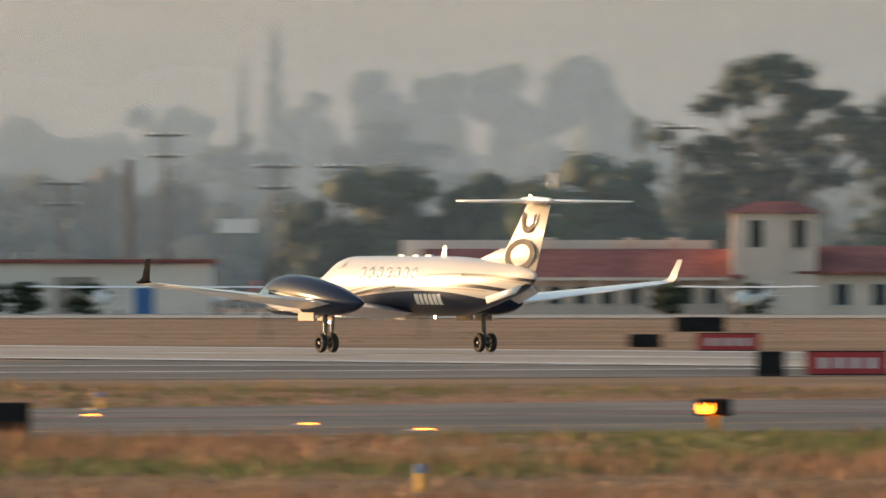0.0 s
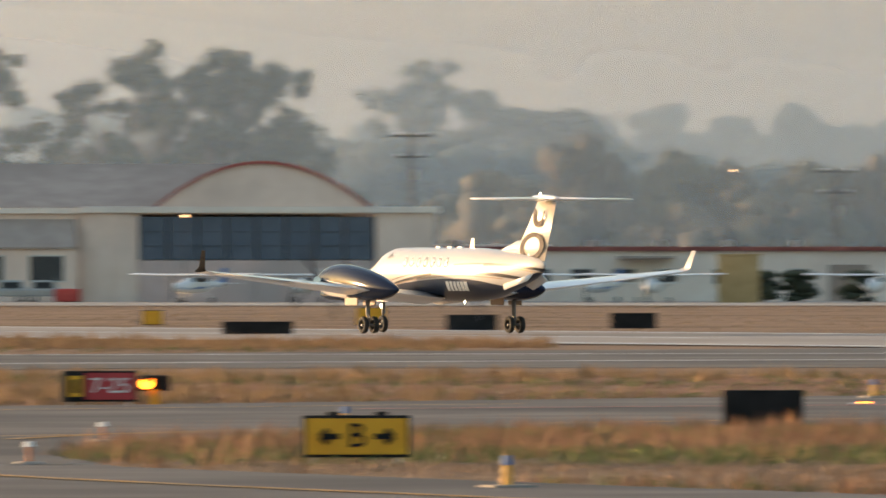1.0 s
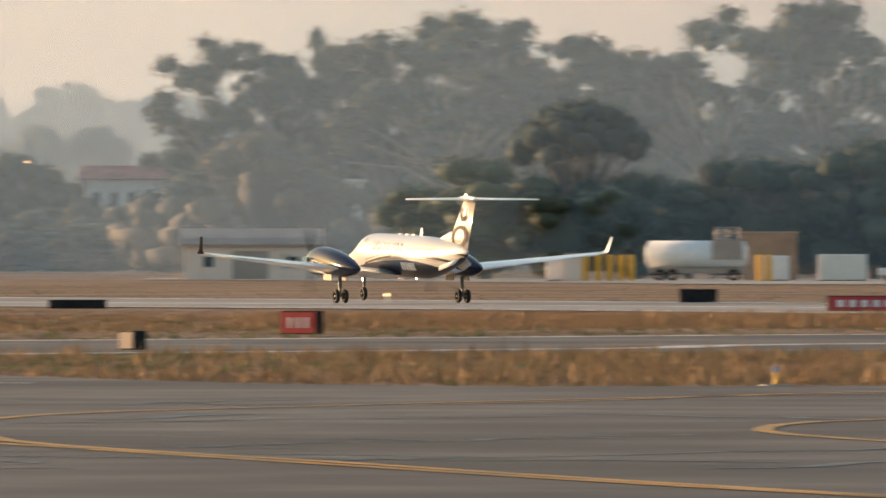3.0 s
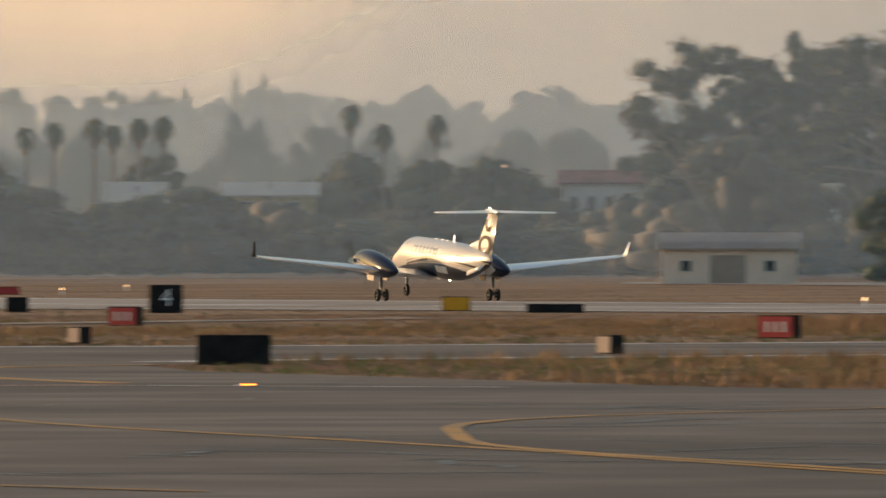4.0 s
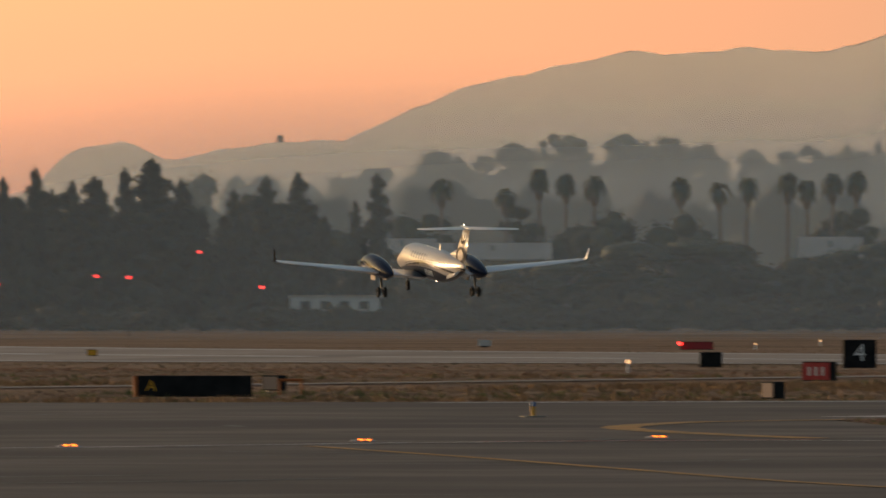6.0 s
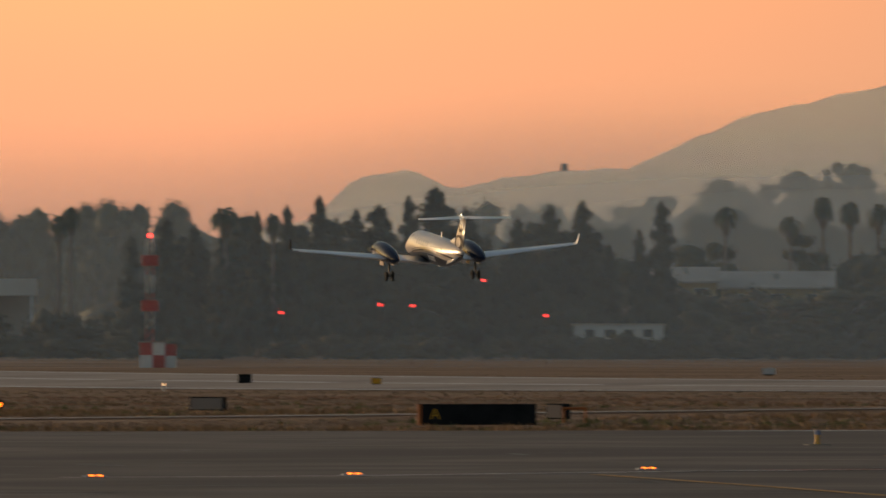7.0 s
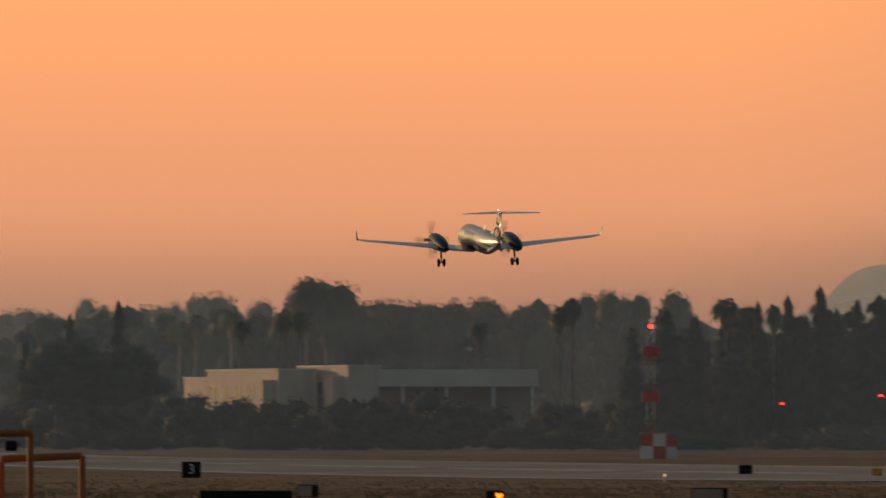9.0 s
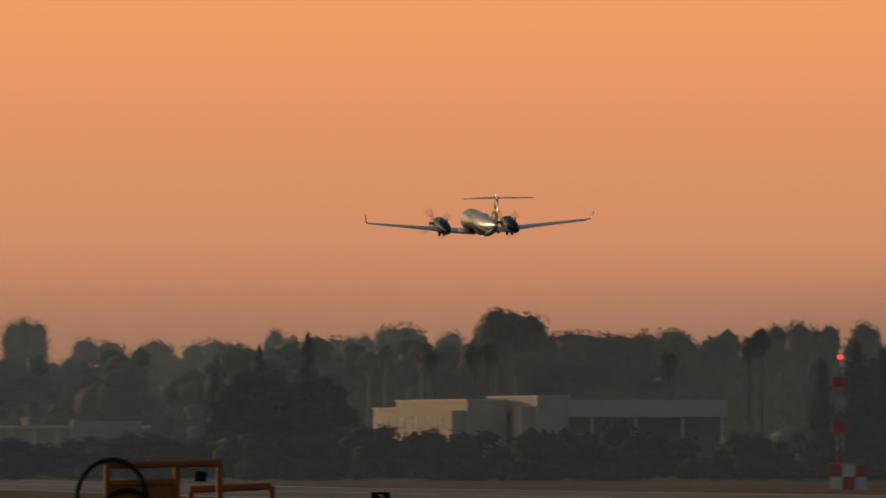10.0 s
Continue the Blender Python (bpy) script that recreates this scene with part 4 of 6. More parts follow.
def palm(name, seed):
    rng = np.random.default_rng(seed)
    t = thing(name, None, "tall fan palm with a shaggy crown on a thin trunk", "palm")
    bend = rng.uniform(-.03, .03)
    bm = bmesh.new()
    for k in range(6):
        rod(bm, (bend * (k / 6) ** 2, 0, k * .86 / 6), (bend * ((k + 1) / 6) ** 2, 0, (k + 1) * .86 / 6), 0.018 - .0012 * k, 0.018 - .0012 * (k + 1), 8, False)
    part("trunk", bm, M_BARK, t)
    V, F = [], []
    c = Vector((bend, 0, 0.88))
    for k in range(46):
        a, el = rng.uniform(0, 6.28), rng.uniform(-0.9, 1.4)
        ln = 0.105 * rng.uniform(.8, 1.1)
        prev = None
        for j in range(5):
            f = j / 4
            e2 = el - 1.1 * f * f
            p = c + Vector((math.cos(a) * math.cos(el - .4 * f) * ln * f, math.sin(a) * math.cos(el - .4 * f) * ln * f, math.sin(e2) * ln * f))
            wd = 0.02 * math.sin(math.pi * (0.12 + 0.83 * f))
            n = Vector((-math.sin(a), math.cos(a), 0)) * wd
            V += [p - n, p + n]
            if j:
                b2 = len(V)
                F.append((b2 - 4, b2 - 3, b2 - 1, b2 - 2))
    part("crown", mesh_of("crown", V, F, M_PALM), None, t)
    part("skirt", loft([[(bend + math.cos(6.283 * i / 9) * r * (1 + .25 * math.sin(i * 2.3)), math.sin(6.283 * i / 9) * r, z) for i in range(9)] for r, z in ((.018, .74), (.034, .78), (.036, .84), (.015, .875))]), M_THATCH, t, "dead brown skirt")
    t.location = (60 * seed, -900, 0)
    return t


def stand(proto, rows, group, spread=1.0, seed=0):
    """Copies of the prototypes at (bearing, distance, height, width)."""
    rng = random.Random(seed)
    for i, (bearing, dist, top, width) in enumerate(rows):
        p = spot(bearing, dist)
        z = gz(p.x, p.y) - 0.1
        h = (top - z) * (1.03 if "eucalyptus" in group else 1.05 if dist > 1450 else 1.0)
        w = width * spread
        o = copy_thing(proto[i % len(proto)], Matrix.LocRotScale((p.x, p.y, z), Euler((0, 0, rng.uniform(0, 6.28))), (w, w, h)))
        o["group"] = group


def drop_proto(protos):
    """The first of each kind is moved into the wood with the others."""
    for o, (bearing, dist, top, width) in protos:
        p = spot(bearing, dist)
        o.matrix_basis = Matrix.LocRotScale((p.x, p.y, gz(p.x, p.y) - .1), None, (width, width, top - gz(p.x, p.y)))


EUC = [plant("eucalyptus_tree", "euc", s, M_EUC, "tall eucalyptus with separate grey-green clumps on bare limbs", "tree") for s in (1, 2, 3, 4)]
OAK = [plant("broadleaf_tree", "round", s, M_OAK, "dense dark green broadleaf tree", "tree") for s in (5, 6, 7)]
LIME = [plant("broadleaf_tree", "round", 8, M_LIME, "dense fresh green broadleaf tree", "tree")]
DOME = [plant("umbrella_tree", "dome", 14, M_CONIFER, "dark umbrella-shaped tree with a dense domed crown", "tree")]
GOLDT = [plant("autumn_tree", "round", s, M_GOLD, "broadleaf tree with brownish autumn leaves", "tree") for s in (9, 10)]
CON = [plant("conifer_tree", "conifer", s, M_CONIFER, "dark pointed conifer across the airfield", "tree") for s in (11, 12, 13)]
PALM = [palm("palm_tree", s) for s in (1, 2, 3)]

stand(EUC, [(21.54, 1250, 28.5, 18.3), (22.16, 1250, 25.8, 12.2), (22.81, 1250, 29.4, 15.2), (23.41, 1250, 30.5, 15.2), (23.94, 1250, 23.9, 12.2), (24.56, 1250, 29.8, 12.8), (25.43, 1250, 27.9, 12.2), (25.86, 1250, 27.4, 10.4), (26.11, 1250, 25.3, 9.1), (26.85, 1550, 31.1, 12.1), (27.14, 1550, 27.5, 13.6), (27.59, 1550, 25.3, 11.3)], "eucalyptus row", 1.5, 1)
stand(EUC, [(20.39, 1350, 27.8, 11.9), (20.64, 1350, 25.6, 9.9), (20.92, 1350, 28.9, 9.9), (21.2, 1350, 27.3, 9.9), (21.52, 1350, 30.4, 11.9), (21.84, 1350, 26.9, 7.9), (22.2, 1350, 27.8, 9.9), (32.45, 1100, 25.0, 13.4), (32.22, 1100, 15.6, 8.0), (30.52, 1500, 24.1, 11.7), (29.73, 1500, 22.5, 11.7), (22.55, 1400, 27.0, 12.0)], "eucalyptus row", 1.5, 2)
stand(OAK, [(22.05, 968, 7.6, 8.0), (22.3, 970, 8.4, 8.0), (23.2, 985, 10.6, 9.5), (23.6, 985, 12.6, 11.0), (24.15, 985, 12.4, 9.0), (22.69, 980, 8.9, 9.6), (23.02, 980, 11.0, 9.6), (23.41, 980, 11.7, 9.6), (23.89, 980, 12.8, 14.3), (22.43, 980, 9.8, 6.2), (31.5, 1000, 14.6, 16.1), (30.99, 1000, 13.1, 7.8), (30.55, 1000, 13.5, 12.7), (30.15, 1000, 10.4, 7.8), (31.8, 1000, 9.0, 9.8), (32.17, 1000, 8.5, 7.3)], "airfield trees", 1.1, 3)
stand(OAK, [(19.28, 1262, 6.2, 7.5), (19.5, 1258, 5.6, 8.0), (19.75, 1262, 6.0, 9.0), (20.0, 1258, 6.4, 8.0), (20.22, 1262, 6.6, 8.0), (19.1, 1264, 7.0, 8.0)], "airfield trees", 1.2, 15)
stand(OAK, [(26.3, 1450, 18, 12), (26.7, 1450, 21, 14), (27.05, 1450, 20, 13), (27.4, 1450, 20.5, 14), (27.8, 1450, 19, 13), (28.2, 1450, 18.5, 13), (28.6, 1450, 17.5, 12), (29.0, 1450, 17, 12)], "wood behind the hangars", 1.3, 16)
stand(LIME, [(21.68, 975, 10.8, 12.9), (31.3, 985, 11.5, 9.0)], "airfield trees", 1.1, 4)
stand(OAK, [(b2, d, h * 0.86, w) for b2, d, h, w in [(21.4, 1350, 20.1, 14.5), (21.99, 1350, 17.5, 13.2), (22.55, 1350, 22.1, 17.1), (22.97, 1350, 22.7, 15.8), (23.36, 1350, 22.1, 15.8), (23.8, 1350, 21.4, 13.2), (24.36, 1350, 20.1, 14.5), (25.06, 1350, 17.5, 15.8), (25.65, 1350, 19.4, 13.2), (25.88, 1350, 22.0, 18.4), (25.13, 1350, 18.6, 13.2), (26.5, 1350, 15.3, 9.9), (20.25, 1400, 20.0, 13.7), (20.81, 1400, 18.7, 17.8), (21.25, 1400, 20.7, 15.0), (21.73, 1400, 20.0, 15.0), (22.18, 1400, 22.8, 16.4)]], "wood behind the hangars", 1.1, 5)
stand(OAK, [(16.94, 1300, 11.2, 21.6), (16.22, 1300, 8.7, 16.5), (17.84, 1300, 10.9, 14.6), (17.67, 1300, 7.4, 10.1), (18.68, 1300, 7.1, 14.0), (18.93, 1250, 6.6, 7.9), (19.49, 1385, 10.3, 8.9), (19.15, 1385, 12.0, 8.0), (19.32, 1385, 15.4, 8.9), (17.45, 1600, 15.8, 13.3), (16.33, 1700, 20.0, 10.0), (19.79, 1600, 20.5, 10.9), (16.78, 2100, 34.5, 13.3)], "trees across the field", 1.1, 6)
stand(OAK, [(11.15, 1700, 25.1, 9.1), (11.51, 1700, 21.8, 10.8), (11.76, 1700, 21.3, 9.1), (11.99, 1700, 22.2, 8.3), (12.21, 1700, 21.0, 7.5), (12.52, 1700, 22.8, 6.6), (12.63, 1700, 22.8, 7.5), (11.35, 1700, 19.5, 9.1), (10.9, 1700, 20.3, 7.5), (11.56, 1500, 19.5, 8.0), (11.75, 1500, 19.0, 5.9), (12.03, 1500, 19.7, 7.3), (12.21, 1500, 18.4, 5.1), (12.62, 1500, 20.8, 7.3), (12.95, 1500, 20.8, 6.6), (11.35, 1500, 17.0, 6.6)], "trees across the field", 1.6, 7)
stand(OAK, [(8.8, 2000, 27.7, 6.8), (9.1, 2000, 24.2, 11.7), (9.45, 2000, 24.0, 10.7), (9.74, 2000, 24.0, 10.7), (10.05, 2000, 25.8, 7.8), (11.15, 2000, 29.2, 11.7), (10.69, 2000, 26.7, 8.8), (10.49, 2000, 25.0, 7.8), (10.91, 2000, 25.5, 8.8), (10.33, 2000, 24.5, 8.8), (10.02, 1300, 13.7, 9.0), (10.22, 1300, 13.2, 7.0), (9.88, 1300, 10.5, 7.0)], "trees across the field", 1.5, 8)
stand(GOLDT, [(20.6, 1200, 16.0, 11.1), (20.92, 1200, 11.0, 9.4), (28.76, 1150, 14.5, 8.4), (29.11, 1150, 15.3, 6.7), (29.43, 1150, 14.0, 6.7), (28.37, 1150, 14.5, 8.4), (28.09, 1150, 15.7, 7.3), (29.99, 1150, 12.3, 6.7), (27.67, 1150, 17.4, 9.0), (32.0, 1150, 14.0, 6.7), (16.7, 1600, 19.6, 8.6), (16.95, 1600, 17.8, 7.0), (18.01, 1600, 15.9, 7.0), (27.3, 1150, 12, 8), (26.95, 1200, 11, 8)], "autumn trees", 1.2, 9)
stand(CON, [(14.24, 1200, 18.0, 8.8), (14.42, 1200, 14.7, 5.3), (14.65, 1200, 15.0, 4.1), (14.81, 1200, 16.2, 5.3), (14.97, 1200, 16.6, 5.9), (15.36, 1200, 16.6, 4.6), (15.25, 1200, 13.8, 3.2), (16.0, 1460, 15.4, 5.0), (15.76, 1460, 16.6, 5.6), (13.96, 1200, 16.2, 7.0), (13.36, 1200, 15.6, 3.5), (13.51, 1200, 16.3, 3.5), (13.67, 1200, 17.2, 4.1), (13.85, 1200, 15.7, 4.7), (14.11, 1200, 17.2, 4.1), (14.25, 1200, 17.9, 4.7), (14.39, 1200, 16.0, 4.7), (12.91, 1200, 14.9, 4.7), (12.74, 1200, 13.1, 4.1), (13.19, 1200, 13.7, 3.5)], "conifer belt", 1.75, 10)
stand(CON, [(14.0, 1200, 14.9, 4.7), (14.5, 1200, 13.1, 4.1), (18.08, 1500, 20.4, 6.6), (18.2, 1500, 19.3, 6.6), (18.4, 1500, 16.4, 5.1), (18.56, 1500, 18.6, 6.6), (18.76, 1500, 17.8, 6.6), (18.09, 2500, 40.7, 4.9), (18.23, 2500, 40.7, 5.5), (17.84, 2500, 37.7, 7.3), (29.95, 2300, 51.5, 6.2), (29.79, 2300, 45.8, 3.9), (10.2, 1300, 16.9, 3.2), (9.74, 1300, 12.7, 2.5), (9.96, 1300, 15.5, 2.5), (13.05, 1210, 14.2, 4.5), (13.75, 1220, 15.0, 5), (14.6, 1220, 12.5, 5)], "conifer belt", 1.7, 11)
PALMS = [(16.16, 1700, 24.1, 3.5), (16.29, 1700, 23.4, 3.0), (16.43, 1700, 22.9, 3.0), (16.86, 1700, 22.6, 3.0), (17.06, 1700, 22.0, 3.3), (17.18, 1700, 22.8, 3.3), (17.39, 1700, 23.3, 3.0), (17.49, 1700, 22.3, 3.3), (17.61, 1700, 23.3, 3.5), (17.73, 1700, 23.6, 3.5), (18.65, 1700, 25.6, 3.3), (19.08, 1700, 23.9, 4.6), (18.82, 1700, 22.4, 3.2), (15.67, 1700, 22.6, 3.3), (16.0, 1700, 20.9, 2.8), (11.01, 1500, 17.8, 3.4), (11.11, 1500, 18.1, 2.6), (10.81, 1500, 17.1, 3.2), (12.38, 1500, 18.7, 2.2), (12.44, 1500, 20.0, 1.6), (11.97, 1500, 16.7, 3.4)]
stand(PALM, [(b2, 1432, 1.76 + (h - 0.46) * 1432 / d, 16.5) for b2, d, h, w in PALMS], "fan palms", 1.0, 12)
stand(PALM, [(b2, d, h, w * 5.2) for b2, d, h, w in [(10.76, 1460, 18.0, 4.0), (10.5, 1460, 16.8, 4.0), (10.58, 1460, 17.6, 3.3), (11.01, 1460, 17.2, 3.2), (11.13, 1460, 17.8, 3.0), (13.2, 1200, 17.3, 3.5), (13.44, 1200, 16.5, 2.3), (31.75, 1300, 23.2, 3.0), (24.77, 1150, 15.0, 4.4)]], "fan palms", 1.0, 13)
for bearing in (29.0, 28.72, 28.55, 30.2, 32.3, 31.9):
    o = copy_thing(OAK[0], Matrix.LocRotScale(spot(bearing, 898), Euler((0, 0, bearing * 9)), (3.6, 3.6, 2.7)))
    tagged(o, "low dark shrub before the building wall", "shrub", "shrubs by the terminal")
drop_proto([(DOME[0], (22.16, 980, 15.5, 12.6)), (EUC[0], (24.2, 1300, 21, 12)), (EUC[1], (22.0, 1420, 26, 14)), (EUC[2], (26.4, 1600, 24, 12)), (EUC[3], (33.2, 1120, 24, 15)), (OAK[0], (23.2, 1000, 9.5, 11)), (OAK[1], (19.42, 1420, 14, 12)),
            (OAK[2], (33.0, 1010, 10, 11)), (LIME[0], (21.4, 985, 8.5, 9)), (GOLDT[0], (26.7, 1220, 10, 9)), (GOLDT[1], (30.3, 1180, 10, 8)), (CON[0], (13.6, 1225, 14.5, 6)), (CON[1], (14.3, 1225, 14, 7)),
            (CON[2], (15.1, 1215, 12.5, 6)), (PALM[0], (15.9, 1720, 21, 17)), (PALM[1], (17.3, 1720, 21, 17)), (PALM[2], (18.4, 1720, 21, 17))])


def wood(name, rows, leaf, seed, label, per=50, size=0.024, shape=None):
    """A far wood in one mesh: uneven crowns of leaf sprays."""
    rng = np.random.default_rng(seed)
    V, F, base = [], [], 0
    for bearing, dist, top, width in rows:
        p = spot(bearing, dist)
        z = gz(p.x, p.y)
        h, w = top - z, width
        deep = min(h, 0.95 * w)  # the crown's own depth; below it the skirts of the wood
        blobs = []
        for k in range(9):
            a, u = rng.uniform(0, 6.28), rng.uniform(0, 1) ** 0.8
            zz = h - deep * (0.16 + 0.7 * (1 - u))
            r = 0.42 * w * math.sqrt(max(0.08, 1 - u ** 2)) * rng.uniform(0.4, 1)
            q = w * rng.uniform(.13, .24)
            blobs.append(((math.cos(a) * r, math.sin(a) * r, zz), (q, q, min(q * .8, h * .3))))
        for k in range(2):
            blobs.append(((rng.uniform(-.2, .2) * w, rng.uniform(-.2, .2) * w, (h - deep * .4) * (.35 + .4 * k)), (w * .36, w * .36, (h - deep * .4) * .36)))
        v, f = leaf_cloud(blobs, per, size * w, rng, shape=shape)
        v = v + np.array([p.x, p.y, z])
        F += [tuple(base + i for i in q) for q in f]
        base += len(v)
        V.append(v)
    me = bpy.data.meshes.new(name)
    me.from_pydata(np.concatenate(V).tolist(), [], F)
    me.materials.append(leaf)
    me.polygons.foreach_set("use_smooth", [True] * len(me.polygons))
    return tagged(part(name, me), label, "woodland", kind="stuff")


rnd = random.Random(11)
FAR = [(29.29, 40.8, 18.0), (29.57, 41.4, 15.7), (30.43, 47.5, 11.2), (30.77, 47.5, 15.7), (31.08, 48.7, 14.6), (31.52, 50.3, 19.1), (31.89, 38.6, 13.5), (30.15, 42.5, 13.5), (28.84, 34.1, 18.0), (25.32, 36.7, 22.4), (24.93, 37.2, 18.0), (26.5, 36.1, 15.7), (28.06, 37.8, 13.5), (28.4, 37.2, 15.7), (28.68, 38.3, 13.5), (28.96, 33.8, 20.2), (27.7, 37.2, 13.5), (23.08, 44, 13.5), (25.01, 37.5, 18.0), (24.08, 34.1, 22.4)]
FAR2 = [(18.21, 37.4, 10.1), (18.4, 36.3, 12.3), (18.63, 34.6, 10.1), (18.96, 37.2, 12.3), (19.3, 32.9, 13.5), (19.52, 35.7, 5.6), (19.83, 34.6, 13.5), (15.99, 37.0, 13.5), (16.61, 38.7, 14.6), (17.22, 35.4, 9.0), (17.39, 35.4, 7.9), (17.61, 34.2, 12.3), (18.98, 37.0, 12.3), (19.51, 35.9, 6.7), (19.23, 34.8, 13.5), (15.36, 33.5, 10.1), (16.34, 38.3, 10.1), (16.56, 38.9, 10.1), (16.78, 37.8, 9.0)]
wood("far_woods", [(b2, 2300, h, w * 1.5) for b2, h, w in FAR] + [(b2, 2300, h, w * 1.3) for b2, h, w in FAR2], M_OAK, 21, "hazy woods far behind the airfield", 45, 0.022)
rows = []
for k in range(260):  # continuous wood below the taller crowns
    b2 = rnd.uniform(7, 35)
    rows.append((b2, 2300 + rnd.uniform(-80, 150), (29 if b2 > 14.5 else 20) + 6 * (0.5 + 0.5 * math.sin(b2 * 2.1)) * rnd.uniform(.5, 1.1) + rnd.uniform(-2, 2), rnd.uniform(14, 26)))
for k in range(50):
    b2 = rnd.uniform(14.6, 20.6)
    rows.append((b2, rnd.uniform(2180, 2260), rnd.uniform(26, 32), rnd.uniform(13, 22)))
for k in range(70):  # tree tops along the low hill
    b2 = rnd.uniform(16.0, 20.4)
    rows.append((b2, 2320 + rnd.uniform(-60, 60), rnd.uniform(33, 37.5) + 1.5 * math.sin(b2 * 9), rnd.uniform(7, 15)))
for k in range(60):  # crowns behind the office blocks
    b2 = rnd.uniform(8.2, 13.3)
    rows.append((b2, rnd.uniform(1880, 1980), rnd.uniform(20, 25.5), rnd.uniform(12, 19)))
wood("far_woods", rows, M_OAK, 22, "continuous hazy woods far behind the airfield", 40, 0.024, SMALL_BALL)
rows = []
for k in range(250):
    b2 = rnd.uniform(7, 34) if k < 170 else rnd.uniform(14, 20.5)
    rows.append((b2, rnd.uniform(1580, 1850), rnd.uniform(9, 17) if k < 170 else rnd.uniform(15, 23), rnd.uniform(9, 17)))
wood("middle_woods", rows, M_OAK, 23, "hazy mixed woods across the field", 70, 0.024, SMALL_BALL)
rows = []
for k in range(150):
    b2 = rnd.uniform(13, 33)
    rows.append((b2, rnd.uniform(1150, 1320) if b2 > 20 else rnd.uniform(1320, 1420), rnd.uniform(5, 9), rnd.uniform(8, 14)))
wood("middle_woods", rows, M_GOLD, 24, "brownish mixed trees behind the field", 45, 0.026, SMALL_BALL)
rows = []
for k in range(54):
    b2 = rnd.uniform(26.9, 30.4) if k < 44 else rnd.uniform(31.9, 33.4)
    rows.append((b2, rnd.uniform(1130, 1190), rnd.uniform(8, 13.5), rnd.uniform(7, 12)))
wood("middle_woods", rows, M_GOLD, 29, "brownish autumn trees behind the low white building", 60, 0.026)
rows = []
for k in range(360):  # scrub belt along the far side of the field
    b2 = rnd.uniform(6, 21.3)
    d = rnd.uniform(1240, 1300)
    rows.append((b2, d, gz(0, d) + (rnd.uniform(3.8, 6.0) if 10.2 < b2 < 12.3 else rnd.uniform(2.6, 5.2) if b2 < 14 else rnd.uniform(1.4, 2.2) if 14.8 < b2 < 15.45 else rnd.uniform(1.8, 3.8)), rnd.uniform(5, 11)))
for k in range(46):  # taller domed bushes
    b2 = rnd.uniform(13, 20)
    rows.append((b2, rnd.uniform(1285, 1330), rnd.uniform(4.5, 7.2), rnd.uniform(9, 17)))
for k in range(150):  # low growth at the foot of the belt
    b2 = rnd.uniform(6, 21) if k < 110 else rnd.uniform(14.75, 15.5)
    d = rnd.uniform(1165, 1183)
    rows.append((b2, d, gz(0, d) + rnd.uniform(1.3, 2.5), rnd.uniform(4, 8)))
wood("scrub_belt", rows, M_BRUSH, 25, "dark scrub along the far side of the airfield", 36, 0.04, SMALL_BALL)

rows = []
for k in range(110):  # wood between the palms and the low buildings
    b2 = rnd.uniform(14.6, 21)
    rows.append((b2, rnd.uniform(1424, 1437) if k % 2 else rnd.uniform(1470, 1560), rnd.uniform(8.5, 16.5), rnd.uniform(6, 13)))
wood("middle_woods", rows, M_OAK, 26, "dark mixed trees behind the low buildings", 90, 0.022)
rows = []
for k in range(60):  # bushes before the low buildings
    b2 = rnd.uniform(14.8, 19.55)
    rows.append((b2, rnd.uniform(1335, 1390), rnd.uniform(5.4, 7.6) if 15.2 < b2 < 16.3 else rnd.uniform(6.2, 9.2), rnd.uniform(7, 15)))
wood("scrub_belt", rows, M_BRUSH, 27, "tall domed bushes before low buildings", 60, 0.026)
rows = []
for k in range(46):  # the dense wood in the conifer belt
    b2 = rnd.choice((rnd.uniform(12.95, 14.5), rnd.uniform(12.95, 14.5), rnd.uniform(14.72, 15.0)))
    rows.append((b2, rnd.uniform(1205, 1235), rnd.uniform(9, 15.8), rnd.uniform(4.5, 8)))
wood("dense_grove", rows, M_CONIFER, 28, "dense dark grove across the airfield", 60, 0.026)

# ---- buildings and parked things ----
def facing(bearing, dist, turn=0.0, z=None):
    """A pose on the ground whose -Y side faces the observer, then turned."""
    p = spot(bearing, dist)
    return pose(p.x, p.y, gz(p.x, p.y) if z is None else z, 0, 0, -bearing + turn)


def window_unit(parent, x, z, w, h, y, glass=None, mullions=1, label="dark glazed window"):
    win = part("window", boxed(x - w / 2, x + w / 2, y + 0.02, y + 0.10, z, z + h), glass or M_GLASS, parent, label)
    bm = boxed(x - w / 2 - .08, x + w / 2 + .08, y - .05, y + .06, z + h, z + h + .09)
    box(bm, x - w / 2 - .1, x + w / 2 + .1, y - .09, y + .06, z - .1, z)
    for s in (-1, 1):
        box(bm, x + s * (w / 2) - .05, x + s * (w / 2) + .05, y - .045, y + .06, z, z + h)
    for k in range(mullions):
        xx = x - w / 2 + w * (k + 1) / (mullions + 1)
        box(bm, xx - .03, xx + .03, y - .03, y + .06, z, z + h)
    part("window_frame", bm, M_FRAME, win)
    return win


